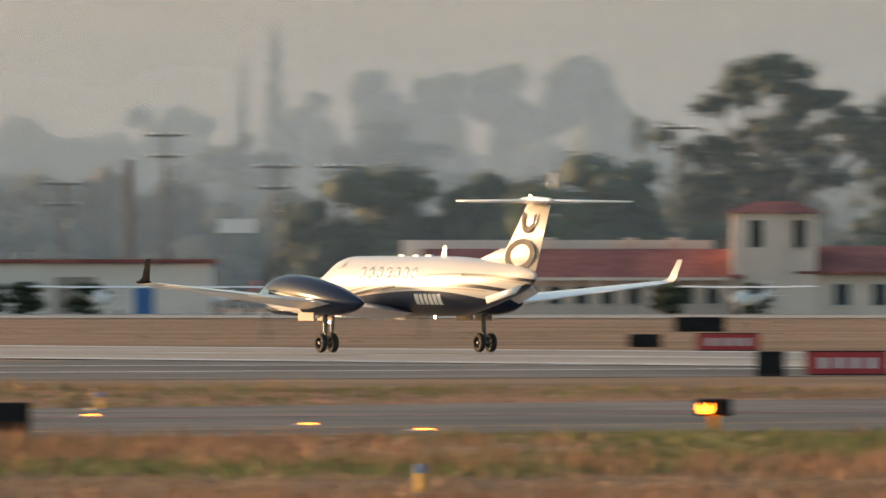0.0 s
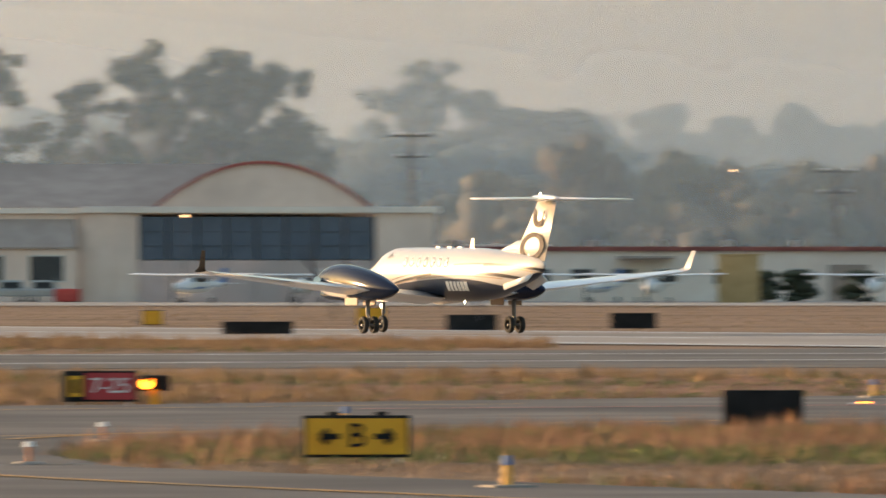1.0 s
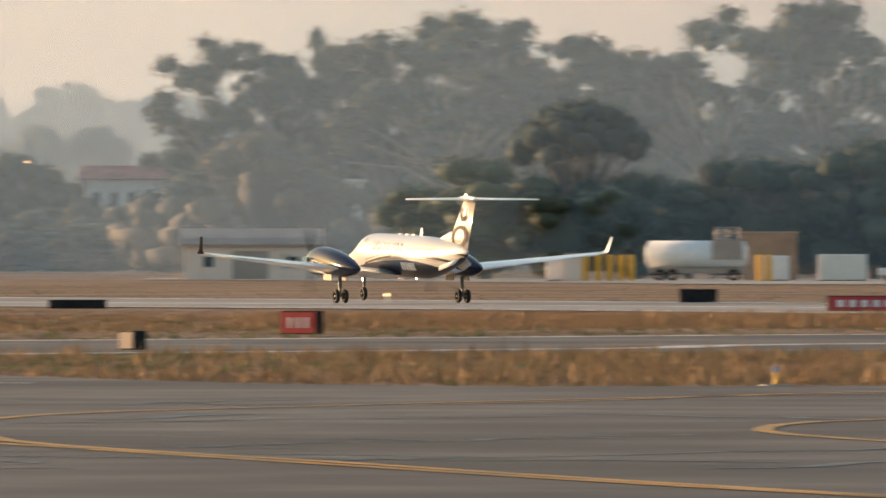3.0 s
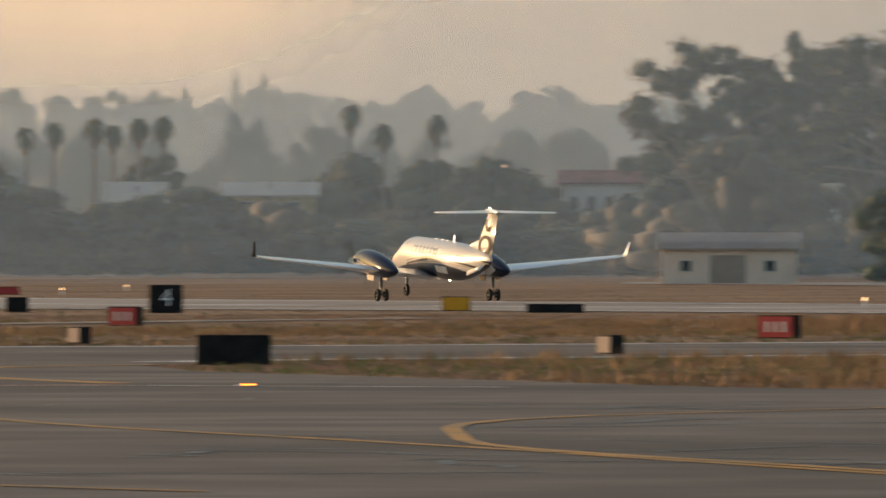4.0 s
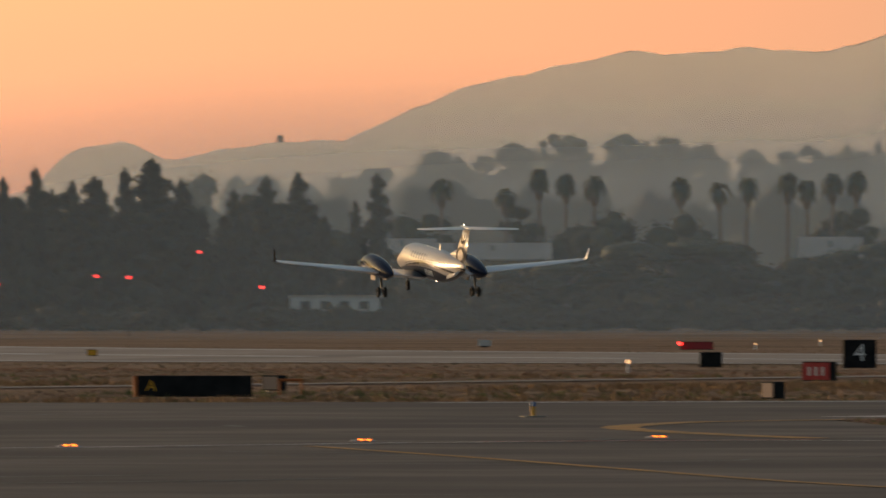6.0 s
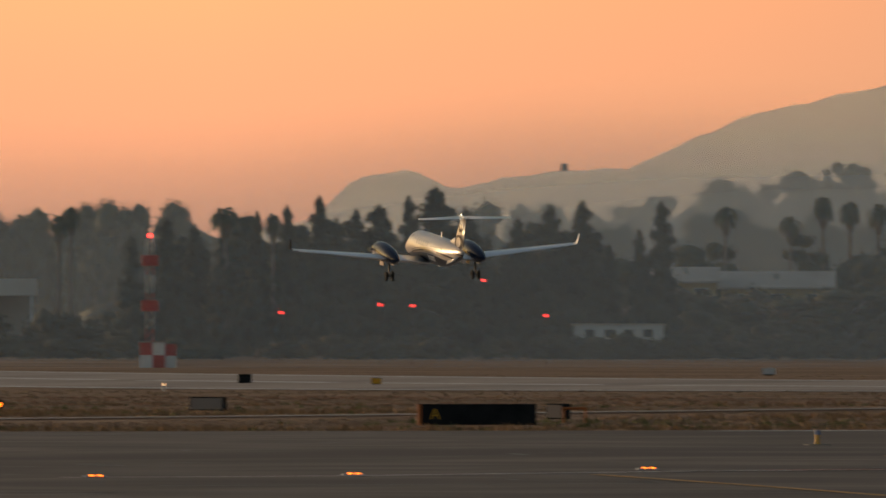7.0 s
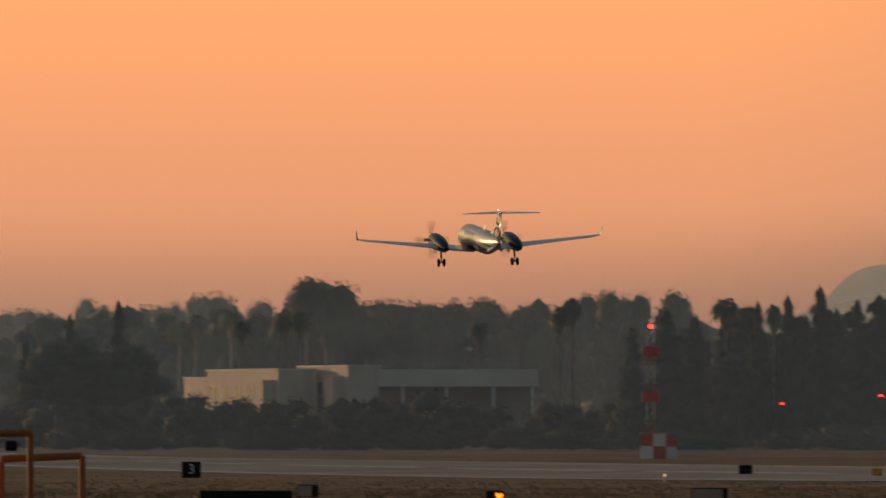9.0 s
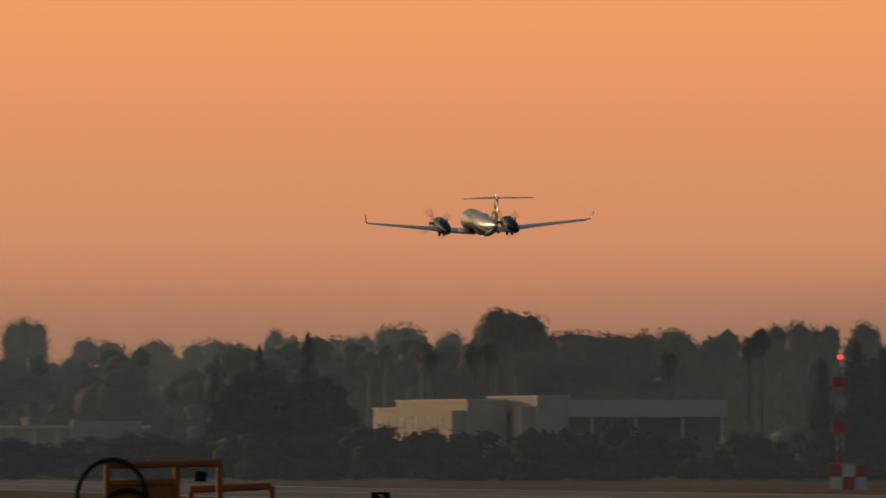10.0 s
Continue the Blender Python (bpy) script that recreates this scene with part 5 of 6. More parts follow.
def gable_roof(x0, x1, y0, y1, z0, z1, over=0.5, thick=0.18):
    bm = bmesh.new()
    ym = (y0 + y1) / 2
    prof = [(y0 - over, z0), (ym, z1), (y1 + over, z0), (y1 + over, z0 - thick), (ym, z1 - thick), (y0 - over, z0 - thick)]
    a = [bm.verts.new((x0 - over, y, z)) for y, z in prof]
    b2 = [bm.verts.new((x1 + over, y, z)) for y, z in prof]
    for i in range(6):
        bm.faces.new((a[i], a[(i + 1) % 6], b2[(i + 1) % 6], b2[i]))
    for v in (a, b2):
        bm.faces.new((v[0], v[1], v[4], v[5]))
        bm.faces.new((v[1], v[2], v[3], v[4]))
    bmesh.ops.recalc_face_normals(bm, faces=bm.faces)
    return bm


def hangar():
    """Arched hangar with a long flat facade, a glazed door band and a low office wing."""
    h = thing("hangar", facing(25.574, 905, 0), "cream arched aircraft hangar with red-edged roof and blue-grey glazed doors", "hangar")
    wall = M_WALL
    # facade runs from -27 to 22 m, the arch over 4.5..-0.. on the right half
    bm = boxed(-6.2, -2.0, 0, 20, 0, 7.1)
    part("wall", bm, wall, h)
    part("wall", boxed(16.6, 21.2, 0, 20, 0, 7.1), wall, h)
    part("wall", boxed(-2.0, 16.6, .25, .6, 6.9, 7.1), wall, h)
    part("wall", boxed(-6.2, 21.2, 19.7, 20, 0, 7.1), wall, h)
    part("cornice", boxed(-6.6, 21.6, -.35, .4, 7.0, 7.5, .05), M_WHITEWALL, h, "white cornice band")
    for k in range(8):  # sliding doors: pink lower panels, glazed above
        x0 = -1.9 + k * 2.3
        d = part("door", boxed(x0, x0 + 2.24, .2, .34, 0.05, 3.3, .02), M_PINKWALL, h, "faded pink sliding door panel")
        part("pane", boxed(x0 + .05, x0 + 2.19, .22, .3, 3.36, 6.7), M_BLUEGLASS, d, "blue-grey glazed upper panel")
        bm = boxed(x0, x0 + .08, .14, .34, 3.3, 6.8)
        for z in (4.4, 5.5):
            box(bm, x0, x0 + 2.24, .16, .3, z, z + .06)
        part("muntin", bm, M_MUNTIN, d)
    # arched gable and vault
    n, cx, half, base, rise = 26, 7.75, 8.35, 7.4, 3.45

    def bow(i, o=0.0):  # a shallow arc over the doors
        u = 2 * i / n - 1
        return cx + (half + o) * u, base + (rise + o) * (1 - u * u)

    arc = [bow(i) for i in range(n + 1)]
    bm = bmesh.new()
    front = [bm.verts.new((x, 0.1, z)) for x, z in arc]
    bm.faces.new(front)
    back = [bm.verts.new((x, 0.5, z)) for x, z in arc]
    for i in range(n):
        bm.faces.new((front[i], front[i + 1], back[i + 1], back[i]))
    part("gable", bm, wall, h, "cream arched gable")
    secs = [[(bow(i, o)[0], y, bow(i, o)[1]) for i in range(n + 1)] for y, o in ((-.2, .0), (-.2, .22), (.7, .22), (.7, 0))]
    part("roof_trim", loft(secs + [secs[0]], False), M_REDTRIM, h, "red painted arch trim")
    secs = [[(bow(i, .15)[0], y, bow(i, .15)[1]) for i in range(n + 1)] for y in (.6, 20)]
    part("roof", loft(secs, False), M_GREYROOF, h, "grey barrel roof", True)
    # long roof to the left of the arch
    bm = bmesh.new()
    v = [bm.verts.new(p) for p in ((-21.2, 3, 7.45), (6, 3, 7.45), (6, 13, 10.95), (-18.0, 13, 10.95))]
    w = [bm.verts.new(p) for p in ((-21.2, 23, 7.4), (6, 23, 7.4))]
    bm.faces.new(v)
    bm.faces.new((v[3], v[2], w[1], w[0]))
    bm.faces.new((v[0], v[3], w[0]))
    part("roof", bm, M_GREYROOF, h, "grey felt roof with a hipped end")
    # office wing
    part("wall", boxed(-26.5, -6.2, .4, 22, 0, 7.0), wall, h)
    part("cornice", boxed(-26.9, -6.2, .0, .6, 6.95, 7.4, .04), M_WHITEWALL, h, "white parapet edge")
    bm = bmesh.new()
    v = [bm.verts.new(p) for p in ((-26, -2.2, 4.35), (-6.8, -2.2, 4.35), (-6.8, .5, 6.6), (-22.4, .5, 6.6), (-26, -2.2, 4.2), (-6.8, -2.2, 4.2))]
    bm.faces.new(v[:4])
    bm.faces.new((v[0], v[1], v[5], v[4]))
    part("porch_roof", bm, M_GREYROOF, h, "grey sloping porch roof")
    part("wall", boxed(-26, -6.8, -1.9, .4, 0, 4.2), wall, h)
    for x in (-23.3, -18.5, -13.8, -9.1):
        window_unit(h, x, 1.7, 2.6, 1.9, -1.96, mullions=2)
    part("door", boxed(-15.9, -14.9, -1.98, -1.88, 0, 2.2), M_BLUE, h, "blue door")
    part("wall_lamp", boxed(-16.6, -16.2, -2.15, -1.9, 3.72, 3.9, .03), M_SHOPLAMP, h, "warm glowing wall lamp")
    for k in range(3):
        x = -5.4 + k * 1.6
        part("pilaster", boxed(x, x + .25, -.12, .1, 0, 6.9), M_WALL, h)


M_SHOPLAMP = lamp_mat("sodium_lamp", (1.0, 0.42, 0.14), 10.0)
hangar()


def low_building(bearing, dist, width, depth, height, label, wall=None, roof=None, windows=(), edge=0.35, doors=(), turn=0.0, z=None):
    h = thing("building", facing(bearing, dist, turn, z), label, "building")
    part("wall", boxed(-width / 2, width / 2, 0, depth, 0, height), wall or M_WHITEWALL, h)
    part("roof", boxed(-width / 2 - .4, width / 2 + .4, -.4, depth + .4, height, height + edge, .03), roof or M_REDROOF, h, "roof edge")
    for x, z2, w, hh in windows:
        window_unit(h, x, z2, w, hh, -.04)
    for x, w, hh, m in doors:
        part("door", boxed(x - w / 2, x + w / 2, -.06, .05, 0, hh, .02), m, h)
    return h


B1 = low_building(28.1, 930, 50, 12, 4.1, "long low white airfield building with red roof edge", windows=[(-21 + 3.4 * k, 1.6, 1.7, 1.0) for k in range(7)] + [(4, 1.5, 1.6, 1.1), (10, 1.5, 1.6, 1.1)], doors=[(-14, 1.2, 2.2, M_BLUE), (14, 3.2, 3.0, M_GREYROOF), (19.5, 1.6, 2.1, M_BLUE)])
for k in range(6):
    part("roof_vent", boxed(-18 + 5.5 * k, -17.2 + 5.5 * k, 3, 3.8, 4.4, 5.0, .05), M_STEEL, B1, "metal roof vent")
B2 = low_building(27.15, 935, 10, 10, 4.3, "white flat-roofed workshop with dark windows", roof=M_WHITEWALL, windows=[(-3.6, 1.7, 1.1, 1.2), (-1.2, 1.7, 1.1, 1.2), (1.6, 1.7, 1.6, 1.1)])
part("canopy", boxed(-4.5, 0, -2.6, 0, 3.5, 3.7, .03), M_GREYROOF, B1, "grey door canopy")
T = thing("tan_wall", facing(28.42, 880), "ochre plastered block wall beside parked planes", "wall")
part("block", boxed(-1.6, 1.6, 0, .5, 0, 3.6, .04), M_TAN, T)
part("coping", boxed(-1.7, 1.7, -.06, .56, 3.6, 3.75, .02), M_TAN, T)


def mission_building():
    h = thing("terminal_building", facing(31.55, 905), "cream terminal with red clay roofs and a square tower", "building")
    part("wall", boxed(-13, 10.6, 0, 12, 0, 3.0), M_WALL, h)
    part("roof", gable_roof(-13, 10.4, 0, 12, 3.0, 5.2, .9), M_REDROOF, h, "red clay tile roof")
    part("parapet", boxed(-15.5, 9, 9, 16, 3.0, 5.9), M_WHITEWALL, h, "white rear parapet")
    bm = boxed(10.4, 14.6, -.4, 5, 0, 8.0)
    t = part("tower", bm, M_WALL, h, "cream square tower")
    part("wall", boxed(14.6, 17.0, -.2, 5, 0, 7.9), M_WALL, h)
    bm = bmesh.new()
    v = [bm.verts.new(p) for p in ((10.0, -.9, 8.0), (17.4, -.9, 8.0), (17.4, 5.4, 8.0), (10.0, 5.4, 8.0), (12.2, 2, 8.9), (15.2, 2, 8.9))]
    for f in ((0, 1, 5, 4), (1, 2, 5), (2, 3, 4, 5), (3, 0, 4), (3, 2, 1, 0)):
        bm.faces.new([v[i] for i in f])
    part("tower_roof", bm, M_REDROOF, h, "red hipped tower roof")
    for x, w in ((12.3, 1.0), (15.7, .9)):
        part("opening", boxed(x - w / 2, x + w / 2, -.46, -.1, 5.3, 7.4), M_GLASS, t, "dark tower opening")
    part("wall", boxed(17, 30, .5, 12, 0, 3.4), M_WALL, h)
    part("roof", gable_roof(16.2, 30, .5, 12, 3.4, 5.4, .8), M_REDROOF, h, "red clay tile roof")
    for k in range(11):
        x = -11.6 + k * 2.05
        window_unit(h, x, .9, 1.1, 1.3, -.04, mullions=1)
    for x in (19, 22, 25, 28):
        window_unit(h, x, .8, 1.3, 1.6, .46)
    for k in range(12):
        x = -12.6 + k * 2.05
        part("post", boxed(x - .12, x + .12, -1.5, -1.26, 0, 2.9), M_WALL, h)
    part("porch_beam", boxed(-13, 10.4, -1.5, -1.2, 2.7, 2.95), M_WALL, h)
    for x in (-4, 2.5, 6):
        part("chimney", boxed(x - .5, x + .5, 8, 9, 5.0, 6.1, .05), M_WALL, h)


mission_building()


def villa():
    h = thing("villa", facing(19.98, 1428), "pale villa with arched windows and a red tile roof", "building")
    part("wall", boxed(-6.9, 6.9, 0, 9, 0, 10.6), M_WHITEWALL, h)
    part("roof", gable_roof(-6.9, 6.9, 0, 9, 10.6, 12.2, .6), M_REDROOF, h, "red tile roof")
    for k in range(6):
        x = -5.4 + k * 2.16
        w = part("window", boxed(x - .45, x + .45, -.05, .08, 7.0, 8.5), M_GLASS, h, "dark arched window")
        bm = bmesh.new()
        rod(bm, (x, -.055, 8.5), (x, .07, 8.5), .45, .45, 16)
        part("arch", bm, M_GLASS, w)
        part("sill", boxed(x - .6, x + .6, -.18, .05, 6.85, 7.0), M_FRAME, w)


villa()
H2 = thing("small_house", facing(20.53, 965), "grey-walled shed house with a pale gable roof", "house")
part("wall", boxed(-5.6, 5.6, 0, 7, 0, 3.0), M_WALL, H2)
part("roof", gable_roof(-5.6, 5.6, 0, 7, 3.0, 4.3, .4), M_GREYROOF, H2, "pale grey gable roof")
part("door", boxed(-1.6, 1.4, -.06, .05, 0, 2.4, .02), M_GREYROOF, H2, "grey shed door")
for x in (-3.6, 3.4):
    window_unit(H2, x, 1.1, .9, .8, -.04)

# modern white blocks across the field
def blocks():
    for b2, d, ln, deep, ht, low in ((10.99, 1408, 36.0, 5, 8.9, 8.0), (11.335, 1402, 25.0, 4, 9.3, 8.9)):
        h = thing("office_building", facing(b2, d, -70), "flat-roofed pale office block, its long side lit by the sunset", "building", "office blocks")
        part("wall", boxed(-ln * .72, 0, 0, deep, 0, ht, .05), M_TAN2, h)
        part("wall", boxed(-ln, -ln * .72, .6, deep, 0, low, .05), M_TAN2, h)
        part("coping", boxed(-ln * .72 - .15, .15, -.15, deep + .15, ht, ht + .2), M_WHITEWALL, h)
        part("coping", boxed(-ln - .15, -ln * .72 - .16, .45, deep + .15, low, low + .2), M_WHITEWALL, h)
        for k in range(5):
            window_unit(h, -ln * .66 + k * ln * .13, ht - 3.4, 1.9, 1.5, -.04)
        part("stair_tower", boxed(-4.2, -1.2, -1.6, 0, 0, ht - 1.2, .04), M_TAN2, h)
        part("door", boxed(-7.2, -5.6, -.06, .05, 0, 2.3, .02), M_GLASS, h)
    c = thing("carport", facing(11.92, 1425, 6), "long flat grey canopy on white posts", "canopy")
    part("roof", boxed(-13.4, 8.6, -2, 8, 6.9, 9.0, .08), M_WHITEWALL, c, "pale canopy fascia")
    for x in (-12.8, -8, -2.6, 3.2, 8):
        part("post", boxed(x - .16, x + .16, -1.6, -1.28, 0, 6.9), M_WHITE, c)
    part("wall", boxed(-13.2, 8.4, 5, 5.3, 0, 6.9), M_GREYROOF, c)
    s = thing("long_shed", facing(8.95, 1500, 4), "low pale sheds with flat roofs behind the scrub", "shed")
    part("wall", boxed(-10.5, 12, 0, 8, 0, 5.6), M_GREYROOF, s)
    part("roof", boxed(-11, 12.4, -.6, 8.4, 5.6, 6.0, .04), M_WHITEWALL, s, "pale roof edge")
    part("wall", boxed(2, 11, -3, 0, 0, 6.6), M_GREYROOF, s)
    for k in range(5):
        part("post", boxed(-9 + 3 * k, -8.8 + 3 * k, -3.4, -3.2, 0, 5.4), M_FRAME, s)


M_TAN2 = mat("pale_render", (0.6, 0.5, 0.4), (0.7, 0.6, 0.48), 0.6, 0.85)
blocks()
def pale_hall(bearing, width, eaves, ridge, dist=1405, turn=0.0):
    """A long low hall with a pale pitched roof showing over the bushes."""
    h = thing("low_hall", facing(bearing, dist, turn), "long low hall with a pale pitched roof behind bushes", "building", "halls across the field")
    part("wall", boxed(-width / 2, width / 2, 0, 14, 0, eaves - .2), M_TAN, h)
    part("roof", gable_roof(-width / 2, width / 2, 0, 14, eaves, ridge, .5), M_PALEROOF, h, "pale pitched metal roof")
    n = max(2, int(width / 4))
    for k in range(n):
        window_unit(h, -width / 2 + width * (k + .5) / n, eaves - 2.0, 1.6, 1.1, -.04)
    for k in range(max(1, n // 2)):
        x = -width / 2 + width * (k + .5) / max(1, n // 2)
        part("roof_vent", boxed(x - .3, x + .3, 3.2, 3.8, (eaves + ridge) / 2 - .1, (eaves + ridge) / 2 + .7, .04), M_STEEL, h)


pale_hall(15.48, 7.5, 8.6, 10.4, 1400)
pale_hall(15.93, 13.4, 7.9, 9.9, 1405)
pale_hall(17.6, 6.8, 8.2, 10.6, 1400)
pale_hall(18.26, 11.0, 9.0, 10.6, 1405)
pale_hall(14.6, 9.0, 7.0, 8.4, 1400)
for bearing, d, w, ht, z1 in ((12.1, 1640, 10, 12.5, 0), (11.65, 1640, 7, 11.5, 0), (21.02, 1300, 2.6, 9.6, 0)):
    low_building(bearing, d, w, 8, ht, "pale low building half hidden behind trees", wall=M_WHITEWALL, roof=M_WHITEWALL, windows=[(x, ht - 2.2, 1.2, 1.0) for x in (-w / 4, w / 4)])

# tanker, posts, huts beside the hangar
tank = thing("fuel_tanker", facing(22.75, 905), "white fuel tank trailer with a railed platform", "tanker")
bm = bmesh.new()
rod(bm, (-4.0, 1.2, 2.05), (3.4, 1.2, 2.05), 1.12, 1.12, 24)
for x0, x1 in ((-4.0, -4.3), (3.4, 3.7)):
    rod(bm, (x0, 1.2, 2.05), (x1, 1.2, 2.05), 1.12, .6, 24)
part("tank", bm, M_WHITE, tank, "white cylindrical tank", True)
part("chassis", boxed(-4, 3.6, .6, 1.8, .6, 1.0), M_GREYROOF, tank)
for x in (-3.2, -2.2, 2.6):
    for y in (.35, 2.05):
        wheel_part("wheel", tank, (0, 0, 0), .48, .3).matrix_basis = pose(x, y, .48, 0, 0, 90)
bm = boxed(1.2, 3.0, .3, 2.1, 3.25, 3.32)
for x in (1.2, 2.1, 3.0):
    rod(bm, (x, .3, 3.3), (x, .3, 4.2), .04)
for z in (3.75, 4.2):
    rod(bm, (1.2, .3, z), (3.0, .3, z), .04)
part("platform_rail", bm, M_STEEL, tank, "railed steel platform")
part("panel", boxed(.9, 3.3, .05, .16, 1.7, 3.2, .02), M_GREYROOF, tank, "grey side panel")
for i, x in enumerate((-9.0, -8.0, -7.1, -6.2, -5.4, 4.6, 5.3)):
    o = thing("bollard", facing(22.75 + math.degrees(x / 905), 890), "yellow painted steel bollard", "bollard", "bollards by the tanker")
    part("post", rodded((0, 0, 0), (0, 0, 2.0), .24, .24, 12), M_SIGNYELLOW, o)
    part("cap", rodded((0, 0, 2.0), (0, 0, 2.08), .24, .12, 12), M_SIGNYELLOW, o)
hut = thing("guard_hut", facing(22.12, 890), "small pale hut with a rounded roof", "hut")
part("wall", boxed(-.8, .8, 0, 1.5, 0, 1.9, .06), M_WALL, hut)
part("roof", loft([[(-.85, y, 1.9), (-.6, y, 2.2), (.6, y, 2.2), (.85, y, 1.9)] for y in (-.1, 1.6)]), M_GREYROOF, hut)
M_PLY = mat("weathered_plywood", (0.3, 0.22, 0.15), (0.38, 0.28, 0.2), 1.5, 0.8, c3=(0.26, 0.19, 0.13), scale2=0.4)
crate = thing("plywood_shelter", facing(23.09, 930), "tan plywood shelter box", "shelter")
part("wall", boxed(-2.2, 2.2, 0, 2.4, 0, 3.8, .03), M_PLY, crate)
part("roof", boxed(-2.3, 2.3, -.1, 2.5, 3.8, 3.95, .02), M_GREYROOF, crate)
for dx, w, hh, m, nm, lb in ((-11.3, 1.4, 1.9, M_WHITE, "container", "white metal cabinet"), (5.8, 2.1, 2.0, M_WHITE, "container", "white metal cabinet"), (11.0, 3.8, 2.1, M_WHITEWALL, "container", "long pale metal cabinet"),
                                (26.2, 2.6, 1.9, M_BLUE, "tarpaulin_stack", "blue sheeted stack of goods"), (36.9, 2.0, 1.1, M_RED, "red_cart", "red covered ground cart")):
    o = thing(nm, facing(22.75 + math.degrees(dx / 900), 892), lb + " on the apron", "equipment")
    part("body", boxed(-w / 2, w / 2, 0, 1.2, .1, hh, .12), m, o)
    part("skid", boxed(-w / 2 + .1, w / 2 - .1, .1, 1.1, 0, .12), M_DARK, o)


def pickup(bearing, dist, paint_m, label):
    o = thing("pickup_truck", facing(bearing, dist), label, "truck")
    bm = boxed(-2.7, 2.7, 0, 1.8, .5, 1.05, .09)
    part("body", bm, paint_m, o)
    cab = part("cab", loft([[(-1.0, y0, 1.05), (1.3, y0, 1.05), (.75, y1, 1.75), (-.8, y1, 1.75)] for y0, y1 in ((.04, .15), (1.76, 1.65))]), paint_m, o)
    part("side_window", boxed(-.72, .8, .0, .1, 1.12, 1.6), M_GLASS, cab, "dark cab window")
    for x in (-1.75, 1.7):
        for y in (.05, 1.6):
            wheel_part("wheel", o, (0, 0, 0), .4, .24).matrix_basis = pose(x, y + .1, .4, 0, 0, 90)
    part("bumper", boxed(-2.8, -2.66, .1, 1.7, .5, .72), M_STEEL, o)
    part("headlight", boxed(2.66, 2.74, .15, .45, .78, .95), M_SIGNWHITE, o)


pickup(24.82, 893, M_TRUCK, "silver pickup truck parked by the hangar")
pickup(23.8, 894, M_WHITE, "white pickup truck parked beside the hangar")
pickup(24.98, 897, M_TRUCK, "grey pickup truck parked by the hangar")


def light_plane(bearing, dist, turn, stripe, label):
    """A parked high-wing single-engine aeroplane."""
    o = thing("light_aircraft", facing(bearing, dist, turn), label, "aircraft", "parked light aircraft")
    st = [(-3.9, 1.2, .05, .05), (-3.6, 1.2, .32, .3), (-2.6, 1.22, .45, .42), (-1.7, 1.35, .52, .58), (-.4, 1.4, .54, .62), (.8, 1.38, .46, .52), (2.4, 1.4, .22, .28), (3.9, 1.45, .06, .12)]
    body = part("fuselage", loft([[(p[1], p[0], p[2]) for p in ring(*s, 16)] for s in st]), M_WHITE, o, "", True)
    part("stripe", loft([[(y, -w - .01, z - .1), (y, -w - .01, z + .06)] + [(y, -w + .05, z + .06), (y, -w + .05, z - .1)] for y, w, z in ((-3.2, .38, 1.15), (-.4, .54, 1.2), (2.4, .22, 1.35))]), stripe, body, "painted side stripe")
    part("cabin_window", boxed(-1.5, .6, -.53, .53, 1.6, 1.92, .1), M_GLASS, body)
    part("wing", loft([[(-1.3 + k, x, 2.08 + abs(x) * .02), (-.8 + k, x, 2.2 + abs(x) * .02), (.3 - k, x, 2.1 + abs(x) * .02), (-.6, x, 2.04 + abs(x) * .02)] for x, k in ((-5.5, .2), (-2.5, 0), (2.5, 0), (5.5, .2))]), M_WHITE, o)
    for s in (-1, 1):
        part("strut", rodded((-.6, s * .5, 1.0), (-.6, s * 2.6, 2.08), .04), M_WHITE, o)
        part("leg", rodded((-.1, s * .4, 1.0), (-.1, s * 1.2, .25), .05), M_WHITE, o)
        wheel_part("wheel", o, (0, 0, 0), .24, .15).matrix_basis = pose(-.1, s * 1.22, .24, 0, 0, 90)
    wheel_part("wheel", o, (0, 0, 0), .2, .13).matrix_basis = pose(-2.9, 0, .2, 0, 0, 90)
    part("nose_leg", rodded((-2.9, 0, .25), (-2.8, 0, .95), .05), M_STEEL, o)
    part("fin", loft([[(2.9, -.04, 1.5), (2.9, .04, 1.5), (4.0, .02, 1.5), (4.0, -.02, 1.5)], [(3.6, -.03, 2.7), (3.6, .03, 2.7), (4.2, .02, 2.7), (4.2, -.02, 2.7)]]), stripe, o)
    part("tailplane", loft([[(3.1 + k, x, 1.5), (3.4, x, 1.55), (4.0, x, 1.5)] for x, k in ((-1.7, .3), (0, 0), (1.7, .3))]), M_WHITE, o)
    part("propeller", boxed(-4.02, -3.95, -.06, .06, .3, 2.1, .02), M_DARK, o)


for bearing, d, turn, m, lb in ((25.75, 880, 60, M_BLUE, "blue and white high-wing light aircraft, tied down"), (26.28, 890, 75, M_WHITE, "white high-wing light aircraft, tied down"),
                                (28.0, 880, 82, M_WHITE, "white high-wing light aircraft, tied down"), (27.75, 895, 70, M_BLUE, "white light aircraft with a blue stripe"),
                                (29.1, 885, 80, M_WHITE, "white high-wing light aircraft, tied down"), (29.75, 885, 65, M_RED, "white light aircraft with a red fin"),
                                (30.35, 890, 80, M_WHITE, "white high-wing light aircraft, tied down"), (32.3, 890, 70, M_WHITE, "white light aircraft beside the terminal"), (26.75, 900, 85, M_WHITE, "white high-wing light aircraft, tied down")):
    light_plane(bearing, d, turn, m, lb)


